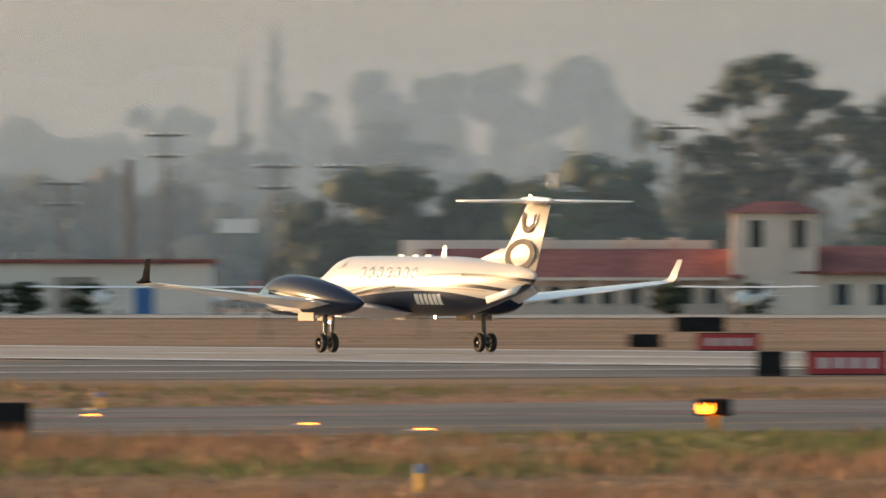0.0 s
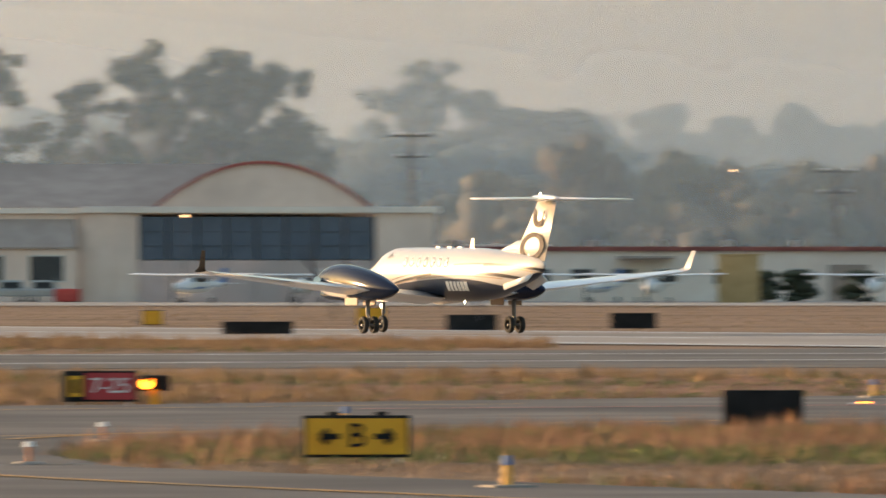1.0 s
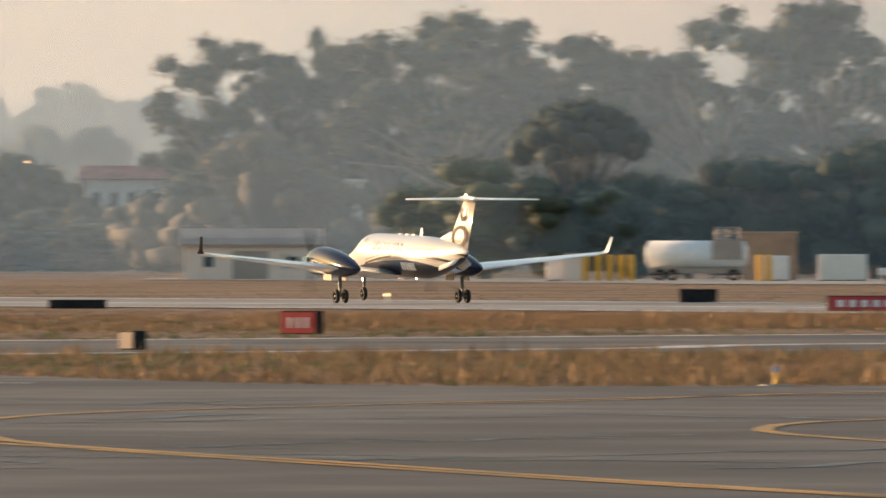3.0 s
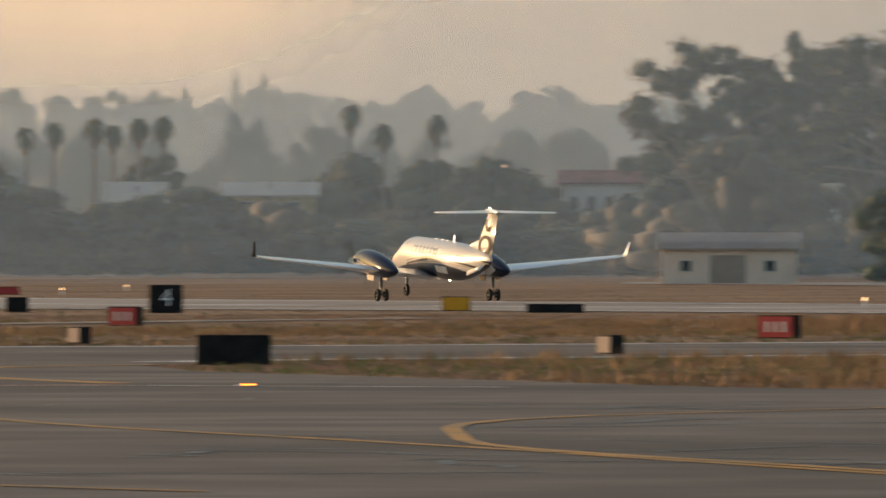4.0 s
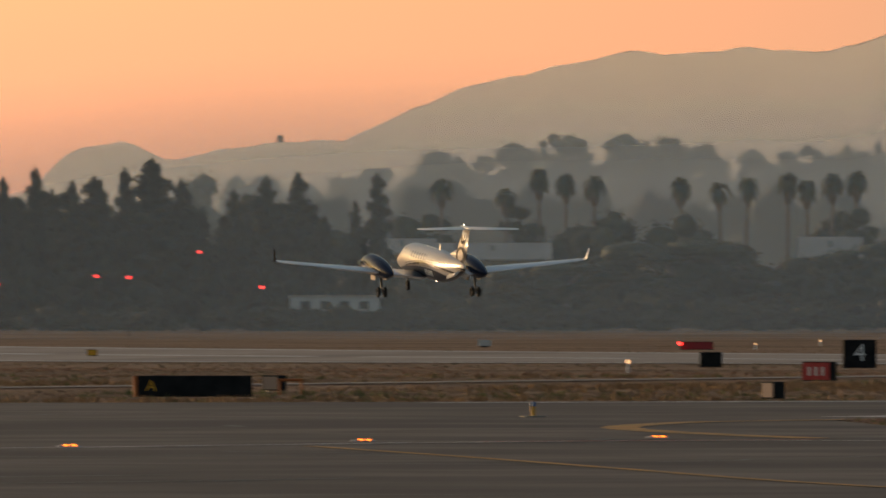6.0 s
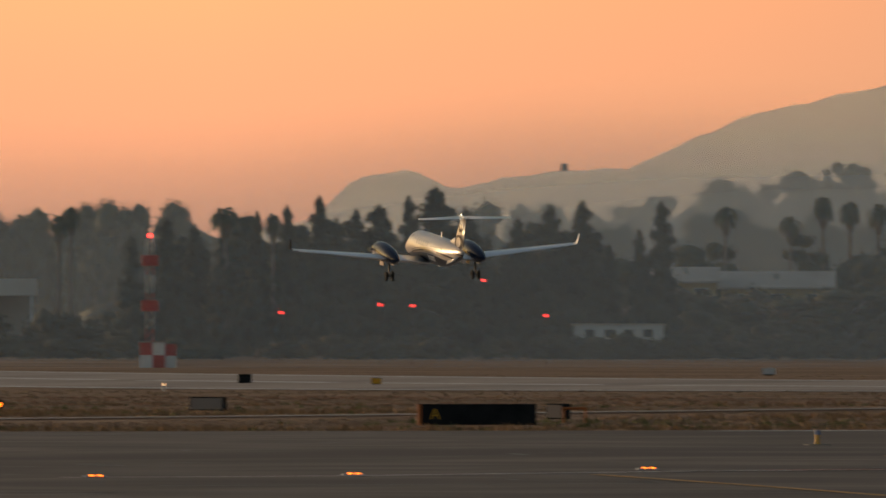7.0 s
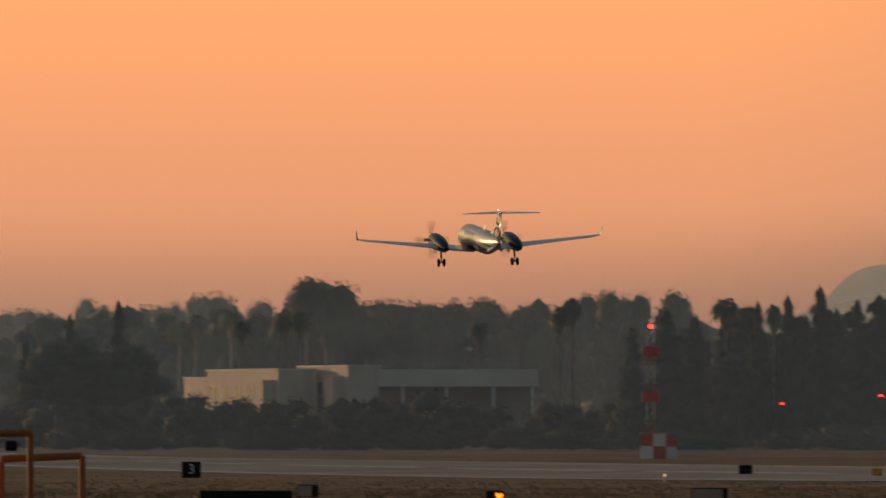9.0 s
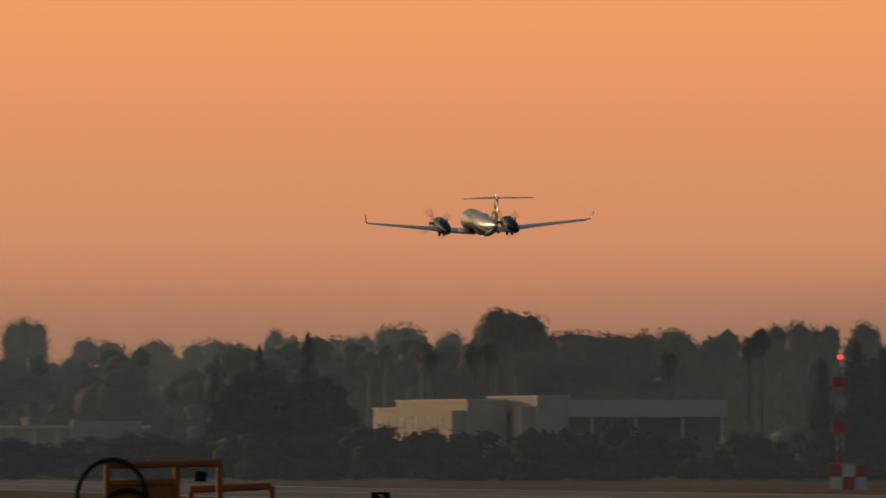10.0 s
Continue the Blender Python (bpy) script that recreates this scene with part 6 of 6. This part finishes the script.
def utility_pole(bearing, top, arms, dist=1100):
    p = spot(bearing, dist)
    o = thing("utility_pole", pose(p.x, p.y, gz(p.x, p.y), 0, 0, -bearing), "dark wooden utility pole with crossarms", "pole", "utility poles")
    part("pole", rodded((0, 0, 0), (0, 0, top), .26, .17, 10), M_WOODPOLE, o)
    for z, w in arms:
        a = part("crossarm", boxed(-w, w, -.08, .08, z - .1, z + .1), M_WOODPOLE, o)
        for x in (-w * .9, -w * .45, w * .45, w * .9):
            part("insulator", rodded((x, 0, z + .1), (x, 0, z + .34), .07, .05, 6), M_WHITE, a)
    part("transformer", rodded((.35, 0, top - 4.4), (.35, 0, top - 3.4), .3, .3, 10), M_STEEL, o)


for bearing, top in ((29.41, 16.6), (31.94, 17.3), (30.27, 13.6), (29.95, 13.6), (26.8, 15.4), (28.9, 12)):
    utility_pole(bearing, top, ((top - .2, 2.0), (top - 2.2, 1.6)))
o = thing("palm_stump_pole", facing(29.23, 1090), "thick dark bare trunk", "pole")
part("trunk", rodded((0, 0, 0), (0, 0, 14), .5, .42, 10), M_WOODPOLE, o)
o = thing("billboard", facing(29.76, 1000), "small blank white billboard on posts", "billboard")
part("board", boxed(-1.6, 1.6, 0, .15, 6.9, 8.1, .03), M_WHITE, o)
for x in (-1.2, 1.2):
    part("post", boxed(x - .08, x + .08, .15, .3, 0, 7.4), M_WOODPOLE, o)
o = thing("mast", facing(31.33, 990), "slim pale lattice mast", "mast")
part("mast", rodded((0, 0, 0), (0, 0, 12.0), .3, .22, 8), M_STEEL, o)


# ---- the glide slope mast with its checkered hut ----
def glide_mast():
    o = thing("antenna_mast", facing(12.83, 975), "red and white banded lattice antenna mast with a checkered hut", "mast")
    n = 7
    for k in range(n):
        z0, z1 = .2 + k * 1.52, .2 + (k + 1) * 1.52
        bm = bmesh.new()
        for sx in (-.3, .3):
            for sy in (-.3, .3):
                rod(bm, (sx, sy, z0), (sx, sy, z1), .06, .06, 6)
        for j in range(2):
            za, zb = z0 + j * .76, z0 + (j + 1) * .76
            for s in (-.3, .3):
                rod(bm, (-.3, s, za), (.3, s, zb), .035, .035, 5)
                rod(bm, (s, -.3, za), (s, .3, zb), .035, .035, 5)
        part("mast_section", bm, M_REDTRIM if k % 2 else M_FRAME, o, "red mast band" if k % 2 else "white mast band")
    for z in (5.2, 9.0):
        part("antenna", boxed(-.7, .7, -.55, -.35, z - .45, z + .45, .05), M_RED, o, "red antenna panel")
    bm = bmesh.new()
    bmesh.ops.create_uvsphere(bm, u_segments=10, v_segments=8, radius=.2, matrix=Matrix.Translation((0, 0, 11.1)))
    part("obstruction_lamp", bm, M_REDLAMP, o, "glowing red lamp")
    h = thing("equipment_hut", facing(12.87, 969), "small hut checkered red and white", "hut")
    for i in range(2):
        for j in range(2):
            part("panel", boxed(-1.5 + 1.05 * i, -.45 + 1.05 * i, 0, 2, 1.05 * j, 1.05 * (j + 1)), M_RED if (i + j) % 2 else M_WHITE, h)
    part("panel", boxed(.6, 1.5, .3, 1.8, 0, 1.0), M_WHITE, h)
    part("panel", boxed(.6, 1.5, .3, 1.8, 1.0, 1.95), M_RED, h)
    part("roof", boxed(-1.6, .7, -.1, 2.1, 2.1, 2.2, .02), M_GREYROOF, h)


glide_mast()
for bearing, z, d in ((13.97, 5.3, 1050), (14.13, 5.2, 1050), (14.48, 7.6, 1080), (14.79, 4.3, 1060), (13.48, 4.6, 1120), (28.39, 11.8, 1100), (25.68, 6.6, 893), (19.42, 11.4, 1240), (10.25, 6.4, 1300)):
    o = thing("obstruction_light", facing(bearing, d), "red lamp on a thin steel pole" if bearing < 19 and bearing > 11 else "warm lamp on a thin steel pole", "lamp", "lights across the field")
    part("pole", rodded((0, 0, 0), (0, 0, z), .05, .04, 6), M_WOODPOLE, o)
    part("lamp", boxed(-.16, .16, -.12, .12, z, z + .2, .05), M_REDLAMP if 11 < bearing < 19 else M_WARMLAMP, o, "glowing lamp")
o = thing("lookout_box", facing(14.88, 3040, 0, 46.5), "small dark square hut on the crest of the hill", "hut")
part("body", boxed(-.9, .9, 0, 2, 0, 3.2), M_DARK, o)
o = thing("trailer", facing(15.15, 1190), "long pale trailer parked behind scrub", "trailer")
part("body", boxed(-4.6, 4.6, 0, 2.4, 1.0, 3.4, .08), M_WHITE, o)
part("roof", boxed(-4.8, 4.8, -.15, 2.55, 3.4, 3.6, .04), M_PALEROOF, o, "pale flat roof")
for x in (-3.0, -1.0, 1.0, 3.0):
    part("side_window", boxed(x - .5, x + .5, -.03, .06, 2.2, 3.0, .02), M_GLASS, o)
for x in (-2.9, -2.0):
    for y in (.3, 2.1):
        wheel_part("wheel", o, (0, 0, 0), .5, .3).matrix_basis = pose(x, y, .5, 0, 0, 90)
part("hitch", boxed(4.6, 6.6, 1, 1.3, .8, 1.1), M_DARK, o)


# ---- signs and lights of the airfield ----
def lettering(text, size, x, z, y, material, parent, label=""):
    cu = bpy.data.curves.new("legend", "FONT")
    cu.body, cu.size, cu.extrude, cu.align_x, cu.align_y = text, size, 0.004, "CENTER", "CENTER"
    tmp = bpy.data.objects.new("legend", cu)
    scene.collection.objects.link(tmp)
    me = bpy.data.meshes.new_from_object(tmp.evaluated_get(bpy.context.evaluated_depsgraph_get()))
    bpy.data.objects.remove(tmp)
    me.materials.clear()
    me.materials.append(material)
    ob = part("legend", me, None, parent, label)
    ob.matrix_basis = pose(x, y, z, 90, 0, 0)
    return ob


def sign(bearing, dist, w, h, face_m, label, turn=0.0, depth=0.14, legs=0.12, marks=None, hidden_back=None, z=None):
    o = thing("airfield_sign", facing(bearing, dist, turn), label, "sign", "airfield signs")
    part("case", boxed(-w / 2 - .03, w / 2 + .03, 0, depth, legs - .03, legs + h + .03, .012), M_DARK, o, "black metal sign case")
    if face_m:
        part("face", boxed(-w / 2, w / 2, -.012, .002, legs, legs + h), face_m, o)
    for k in range(max(2, int(w / .5))):
        n = max(2, int(w / .5))
        x = -w / 2 + .08 + (w - .16) * k / (n - 1)
        part("leg", rodded((x, depth / 2, -.03), (x, depth / 2, legs), .03, .03, 6), M_STEEL, o)
    return o


def bars(o, w, h, legs, material, n, y=-.02):
    for k in range(n):
        x = -w / 2 + w * (k + 1) / (n + 1)
        part("legend_bar", boxed(x - w * .045, x + w * .045, y - .004, y + .01, legs + h * .25, legs + h * .75), material, o, "bar of unreadable legend")


def arrow(o, x, z, s, direction, material):
    bm = boxed(x - s * .5, x + s * .5, -.024, -.014, z - .028, z + .028)
    for k in (-1, 1):
        a = Vector((x + direction * s * .55, -.019, z))
        rod(bm, a, a + Vector((-direction * s * .38, 0, k * s * .38)), .028, .028, 6)
    part("arrow", bm, material, o, "black arrow")


s = sign(26.53, 111, .97, .345, M_SIGNYELLOW, "yellow taxiway sign with a black letter and two arrows", turn=4, legs=.09)
lettering("B", .33, 0, .09 + .172, -.02, M_DARK, s, "black letter")
arrow(s, -.25, .262, .17, -1, M_DARK)
arrow(s, .25, .262, .17, 1, M_DARK)
for x in (-.28, .18):
    part("lifting_lug", boxed(x, x + .12, .03, .1, .455, .5, .01), M_DARK, s)
s = sign(25.26, 161, .98, .37, M_SIGNRED, "red runway holding sign with white numerals and a yellow end panel", turn=6, legs=.1)
lettering("7-25", .3, .14, .1 + .185, -.02, M_SIGNWHITE, s, "white numerals")
e2 = part("end_panel", boxed(-.49, -.2, -.02, -.006, .1, .47), M_DARK, s, "black panel edged in yellow")
part("border", boxed(-.44, -.25, -.026, -.02, .14, .43), M_SIGNYELLOW, e2)
part("letter_bar", boxed(-.39, -.30, -.032, -.026, .19, .38), M_DARK, e2)
for bearing, d, w, h, m, n, lb, turn in (
        (24.25, 237, .9, .46, M_SIGNRED, 3, "red holding sign with pale legend beside the taxiway", -30), (23.56, 386, 2.4, .46, M_SIGNRED, 5, "long red runway sign with pale legend", 5),
        (32.78, 245, 1.7, .46, M_SIGNRED, 4, "red runway sign with pale legend in dry grass", 5), (32.19, 347, 1.8, .48, M_SIGNRED, 4, "red runway sign with pale legend", 5),
        (20.76, 268, .95, .48, M_SIGNRED, 3, "small red holding sign with pale legend", -35), (17.53, 321, .9, .48, M_SIGNRED, 3, "small red holding sign with pale legend", -35)):
    s = sign(bearing, d, w, h, m, lb, turn, .3, .04)
    bars(s, w, h, .04, M_SIGNWHITE, n)
for bearing, d, w, h, lb in ((28.54, 138, .9, .38, "black back of a taxiway sign in weeds"), (32.40, 242, .55, .46, "black back of a small sign in dry grass"), (18.08, 198, 1.2, .46, "black back of a taxiway sign on the island"),
                             (26.04, 372, 2.2, .36, "long black back of a sign by the runway"), (27.1, 399, 1.7, .5, "dark blue-black sign back by the runway"), (22.74, 466, 1.45, .5, "dark sign back beyond the runway"),
                             (17.01, 425, .75, .5, "dark sign back by the runway"), (19.67, 415, 2.0, .26, "long low black sign back in grass"), (10.83, 284, 2.2, .38, "long black sign back in grass"),
                             (31.78, 370, 1.0, .36, "dark grey sign back beyond the runway"), (32.05, 520, 2.2, .6, "dark sign back far beyond the runway"), (13.3, 700, .75, .5, "dark small sign back far off"), (27.9, 420, 1.6, .5, "dark sign back beyond the runway")):
    sign(bearing, d, w, h, None, lb, 0, .16, .04)
for bearing, d, w, h in ((25.52, 432, .7, .5), (26.6, 430, 1.0, .6), (19.18, 412, .95, .45), (13.95, 660, .5, .3)):
    sign(bearing, d, w, h, M_SIGNYELLOW, "small yellow airfield sign beside the runway", 0, .16)
for bearing, d, n in ((17.745, 400, "4"), (10.56, 700, "3")):
    s = sign(bearing, d, 1.1, .92, M_DARK, "square black board with a white distance number", 8, .16, .08)
    lettering(n, .85, 0, .56, -.02, M_SIGNWHITE, s, "white numeral")
s = sign(14.45, 251, 2.5, .4, M_DARK, "long dark taxiway sign with a yellow letter panel", 5, .16, .08)
part("border", boxed(-1.24, -.62, -.026, -.012, .1, .46), M_DARK, s)
lettering("A", .34, -.92, .28, -.03, M_SIGNYELLOW, s, "yellow letter")
part("end_post", boxed(-1.3, -1.22, -.03, .1, .05, .5), M_ORANGE, s, "orange edge strip")
for bearing, d, w, turn in ((19.91, 217, .5, -52), (17.29, 245, .46, -52), (14.83, 272, .55, -40), (11.12, 330, .6, -35), (13.11, 308, 1.1, -20)):
    s = sign(bearing, d, w * .8, .3, M_GREYROOF, "grey-faced airfield sign turned half away, dark case", turn, .3, .08)
fr = thing("barrier_frame", facing(14.93, 265), "low orange tubular barrier frame", "barrier")
for x in (-.25, .25):
    part("upright", rodded((x, 0, 0), (x, 0, .34), .03), M_ORANGE, fr)
part("rail", rodded((-.28, 0, .34), (.28, 0, .34), .03), M_ORANGE, fr)


def guard_light(bearing, dist, lamp_side=-1):
    o = thing("guard_light", facing(bearing, dist), "yellow posted runway guard light, amber lamp flashing", "lamp", "runway guard lights")
    part("post", boxed(-.06, .06, 0, .1, 0, .22), M_SIGNYELLOW, o, "yellow post")
    part("case", boxed(-.22, .22, .02, .18, .2, .42, .02), M_DARK, o, "black lamp case")
    for s2 in (-1, 1):
        l = part("lens", rodded((s2 * .11, -.05, .31), (s2 * .11, .03, .31), .085, .085, 14), M_AMBER if s2 == lamp_side else M_DARK, o, "glowing amber lens" if s2 == lamp_side else "dark lens")
        part("visor", rodded((s2 * .11, -.12, .37), (s2 * .11, .02, .39), .05, .05, 8), M_DARK, l)


guard_light(25.53, 163)
guard_light(32.12, 146)
guard_light(12.06, 291, 1)
for x, y in ((43.0, 157.5), (48.3, 160.7), (50.8, 155.2), (37.3, 151.7), (33.4, 150.2), (78.8, 142.1), (76, 131.2), (74.2, 125.2), (29.5, 148.5)):
    for dx in (0, .11):
        o = thing("pavement_light", pose(x + dx, y, .02), "amber light set flush in the asphalt", "lamp", "pavement lights")
        part("rim", rodded((0, 0, 0), (0, 0, .025), .12, .1, 12), M_STEEL, o)
        part("lens", boxed(-.028, .028, -.105, -.06, .005, .036, .006), M_AMBER, o, "glowing amber lens")
for x, y in ((46.3, 99.7), (48.5, 108.2), (53.4, 113.1)):
    o = thing("edge_marker", pose(x, y, .02), "orange-striped edge marker with a white cap on a flat base", "marker", "edge markers")
    part("base", rodded((0, 0, 0), (0, 0, .02), .14, .13, 14), M_CONCRETE, o)
    part("stem", rodded((0, 0, .02), (0, 0, .16), .022, .02, 10), M_ORANGE, o)
    part("cap", rodded((0, 0, .16), (0, 0, .21), .055, .035, 10), M_WHITE, o, "white reflective cap")
for x, y in ((44.8, 86.9), (62.6, 146.6), (56.8, 196.4), (60.5, 121.5), (84, 151), (51, 86)):
    o = thing("edge_light", pose(x, y, .02), "yellow taxiway edge light with a blue lens", "lamp", "edge lights")
    part("base", boxed(-.2, .2, -.15, .15, -.01, .012), M_CONCRETE, o)
    part("stem", rodded((0, 0, .01), (0, 0, .18), .04, .034, 10), M_SIGNYELLOW, o)
    part("lens", rodded((0, 0, .18), (0, 0, .26), .045, .04, 12), M_BLUE, o, "blue lens")
s = sign(16.94, 694, 1.9, .42, M_SIGNRED, "dark red low sign with a red lamp on its end", 0, .2, .06)
part("lamp", boxed(-1.12, -.92, -.1, .1, .3, .5, .04), M_REDLAMP, s, "glowing red lamp")
eb = thing("equipment_box", facing(15.89, 766), "small white equipment box on the far grass", "box")
part("body", boxed(-.42, .42, 0, .5, .08, .42, .03), M_WHITE, eb)
part("lid", boxed(-.45, .45, -.03, .53, .42, .47, .01), M_WHITE, eb)
part("foot", boxed(-.3, .3, .1, .4, -.02, .08), M_DARK, eb)
for bearing, d in ((17.23, 700), (17.55, 780), (16.6, 372), (12.9, 600), (21.2, 470)):
    o = thing("runway_light", facing(bearing, d), "small warm runway edge light", "lamp", "runway edge lights")
    part("stem", rodded((0, 0, 0), (0, 0, .3), .05), M_WHITE, o)
    part("lens", rodded((0, 0, .3), (0, 0, .42), .07, .05, 8), M_WARMLAMP, o, "glowing lens")


# ---- orange equipment frame near the observer ----
def work_frame():
    o = thing("work_stand", facing(9.62, 100), "orange tubular work stand with black hoses", "stand")
    bars_ = [((-.72, 0, 0), (-.72, 0, 1.78)), ((-.12, 0, 0), (-.12, 0, 1.78)), ((-.72, 0, 1.78), (.27, 0, 1.8)), ((.25, 0, 0), (.25, 0, 1.8)), ((-.72, 0, 1.62), (-.12, 0, 1.64)),
             ((0, .3, 0), (0, .3, 1.55)), ((0, .3, 1.57), (.7, .3, 1.6)), ((.7, .3, 0), (.7, .3, 1.6)), ((-.72, 0, 1.2), (-.12, 0, 1.2))]
    for a, b2 in bars_:
        part("tube", rodded(a, b2, .032, .032, 10), M_ORANGE, o)
    part("mesh_panel", boxed(-.7, -.14, -.01, .01, 1.22, 1.62), M_ORANGE, o)
    part("lamp_head", boxed(.03, .14, -.05, .05, 1.64, 1.73, .02), M_DARK, o)
    for c, r, a0, a1 in (((-.68, -.06, 1.5), .3, 200, -10), ((-.55, -.06, 1.28), .26, 150, -20)):
        bm = bmesh.new()
        pts = [(c[0] + math.cos(radians(a0 + (a1 - a0) * k / 14)) * r, c[1], c[2] + math.sin(radians(a0 + (a1 - a0) * k / 14)) * r * 1.1) for k in range(15)]
        bm.free()
        bm = loft([[(p[0] + .022 * math.cos(6.283 * i / 8) * math.cos(radians(a0 + (a1 - a0) * k / 14)), p[1] + .022 * math.sin(6.283 * i / 8), p[2] + .022 * math.cos(6.283 * i / 8) * math.sin(radians(a0 + (a1 - a0) * k / 14))) for i in range(8)] for k, p in enumerate(pts)])
        part("hose", bm, M_RUBBER, o, "black looping hose")


work_frame()


# ---- grass ----
def grass(name, points, height, width, material, seed, label, blades=6):
    """Tufts of narrow leaning blades at the given places."""
    rng = np.random.default_rng(seed)
    n = len(points)
    P = np.repeat(points, blades, 0)
    m = len(P)
    a = rng.uniform(0, 6.283, m)
    h = np.repeat(rng.uniform(.35, 1.0, n) ** 1.5 * height, blades) * rng.uniform(.6, 1.1, m)
    root = P + np.stack([rng.normal(0, .07, m), rng.normal(0, .07, m), np.zeros(m) - .02], 1)
    side = np.stack([np.cos(a), np.sin(a), np.zeros(m)], 1) * (width * rng.uniform(.6, 1.4, m))[:, None]
    lean = np.stack([rng.normal(0, .3, m), rng.normal(0, .3, m), np.ones(m)], 1) * h[:, None]
    V = np.stack([root - side, root + side, root + lean], 1).reshape(-1, 3)
    me = bpy.data.meshes.new(name)
    me.from_pydata(V.tolist(), [], [(3 * i, 3 * i + 1, 3 * i + 2) for i in range(m)])
    me.materials.append(material)
    return tagged(part(name, me), label, "grass", kind="stuff")


def inside(outline, x, y):
    hit = False
    j = len(outline) - 1
    for i in range(len(outline)):
        (xi, yi), (xj, yj) = outline[i], outline[j]
        if (yi > y) != (yj > y) and x < (xj - xi) * (y - yi) / (yj - yi) + xi:
            hit = not hit
        j = i
    return hit


def before_track(p, reach):
    """Whether tall growth there would stand close before the service track."""
    along = (p.x * 96 - p.y * 80 - (40 * 96 - 250 * 80)) / (80 * math.cos(math.atan2(p.x, p.y)) - 96 * math.sin(math.atan2(p.x, p.y)))
    return -3 < along < reach and p.x < 125


def scatter(n, b0, b1, d0, d1, seed, power=1.0, patch=None, reach=0):
    rng = random.Random(seed)
    pts = []
    while len(pts) < n:
        b2 = rng.uniform(b0, b1)
        d = d0 + (d1 - d0) * rng.random() ** power
        p = spot(b2, d)
        if p.x > 145 and p.x < 183:
            continue
        if inside(APRON, p.x, p.y) or (reach and before_track(p, reach)):
            continue
        if patch is not None and noise.noise((p.x * patch, p.y * patch, seed * 1.7)) < rng.uniform(-.25, .3):
            continue
        pts.append((p.x, p.y, gz(p.x, p.y)))
    return np.array(pts)


grass("grass", scatter(15000, 24.5, 34.5, 84, 150, 1), .1, .011, M_STRAW, 31, "dry straw grass by the taxiway")
grass("grass", scatter(5000, 24.5, 34.5, 84, 150, 2, patch=.12), .19, .013, M_GREENGRASS, 32, "green weeds by the taxiway")
grass("grass", scatter(2600, 24.5, 34.5, 90, 150, 3, patch=.06), .3, .012, M_REDDRY, 33, "tall reddish dry weeds by the taxiway", 8)
grass("grass", scatter(20000, 17, 34.5, 148, 212, 4), .1, .016, M_STRAW, 34, "dry straw grass on the island")
grass("grass", scatter(2600, 17, 34.5, 148, 212, 5, patch=.07), .18, .018, M_GREENGRASS, 35, "green weeds on the island")
grass("grass", scatter(3000, 17, 34.5, 150, 212, 6, patch=.05), .36, .018, M_REDDRY, 36, "reddish dry weeds on the island", 7)
grass("grass", scatter(30000, 8.5, 27, 232, 400, 7, 1.3, None, 12), .08, .03, M_STRAW, 37, "dry grass between taxiway and runway")
grass("grass", scatter(9000, 8.5, 27, 235, 345, 8, 1.2, .04, 30), .2, .026, M_REDDRY, 38, "tall reddish dry weeds before the runway", 7)
grass("grass", scatter(4000, 8.5, 27, 345, 420, 13, 1.2, .04), .1, .03, M_REDDRY, 41, "short reddish dry weeds before the runway", 7)
grass("grass", scatter(3600, 20.5, 27.5, 292, 338, 14, 1.0, .05), .42, .022, M_REDDRY, 42, "tall reddish dry weeds along the runway", 7)
grass("grass", scatter(1600, 8.5, 27, 232, 350, 9, 1.2, .06, 25), .18, .034, M_GREENGRASS, 39, "green weeds before the runway")
grass("grass", scatter(12000, 8.5, 34, 400, 800, 10, 1.0), .1, .06, M_STRAW, 40, "dry grass beyond the runway", 5)


def motions():
    for ob, rows in KEYED:
        walk(ob, rows)


motions()
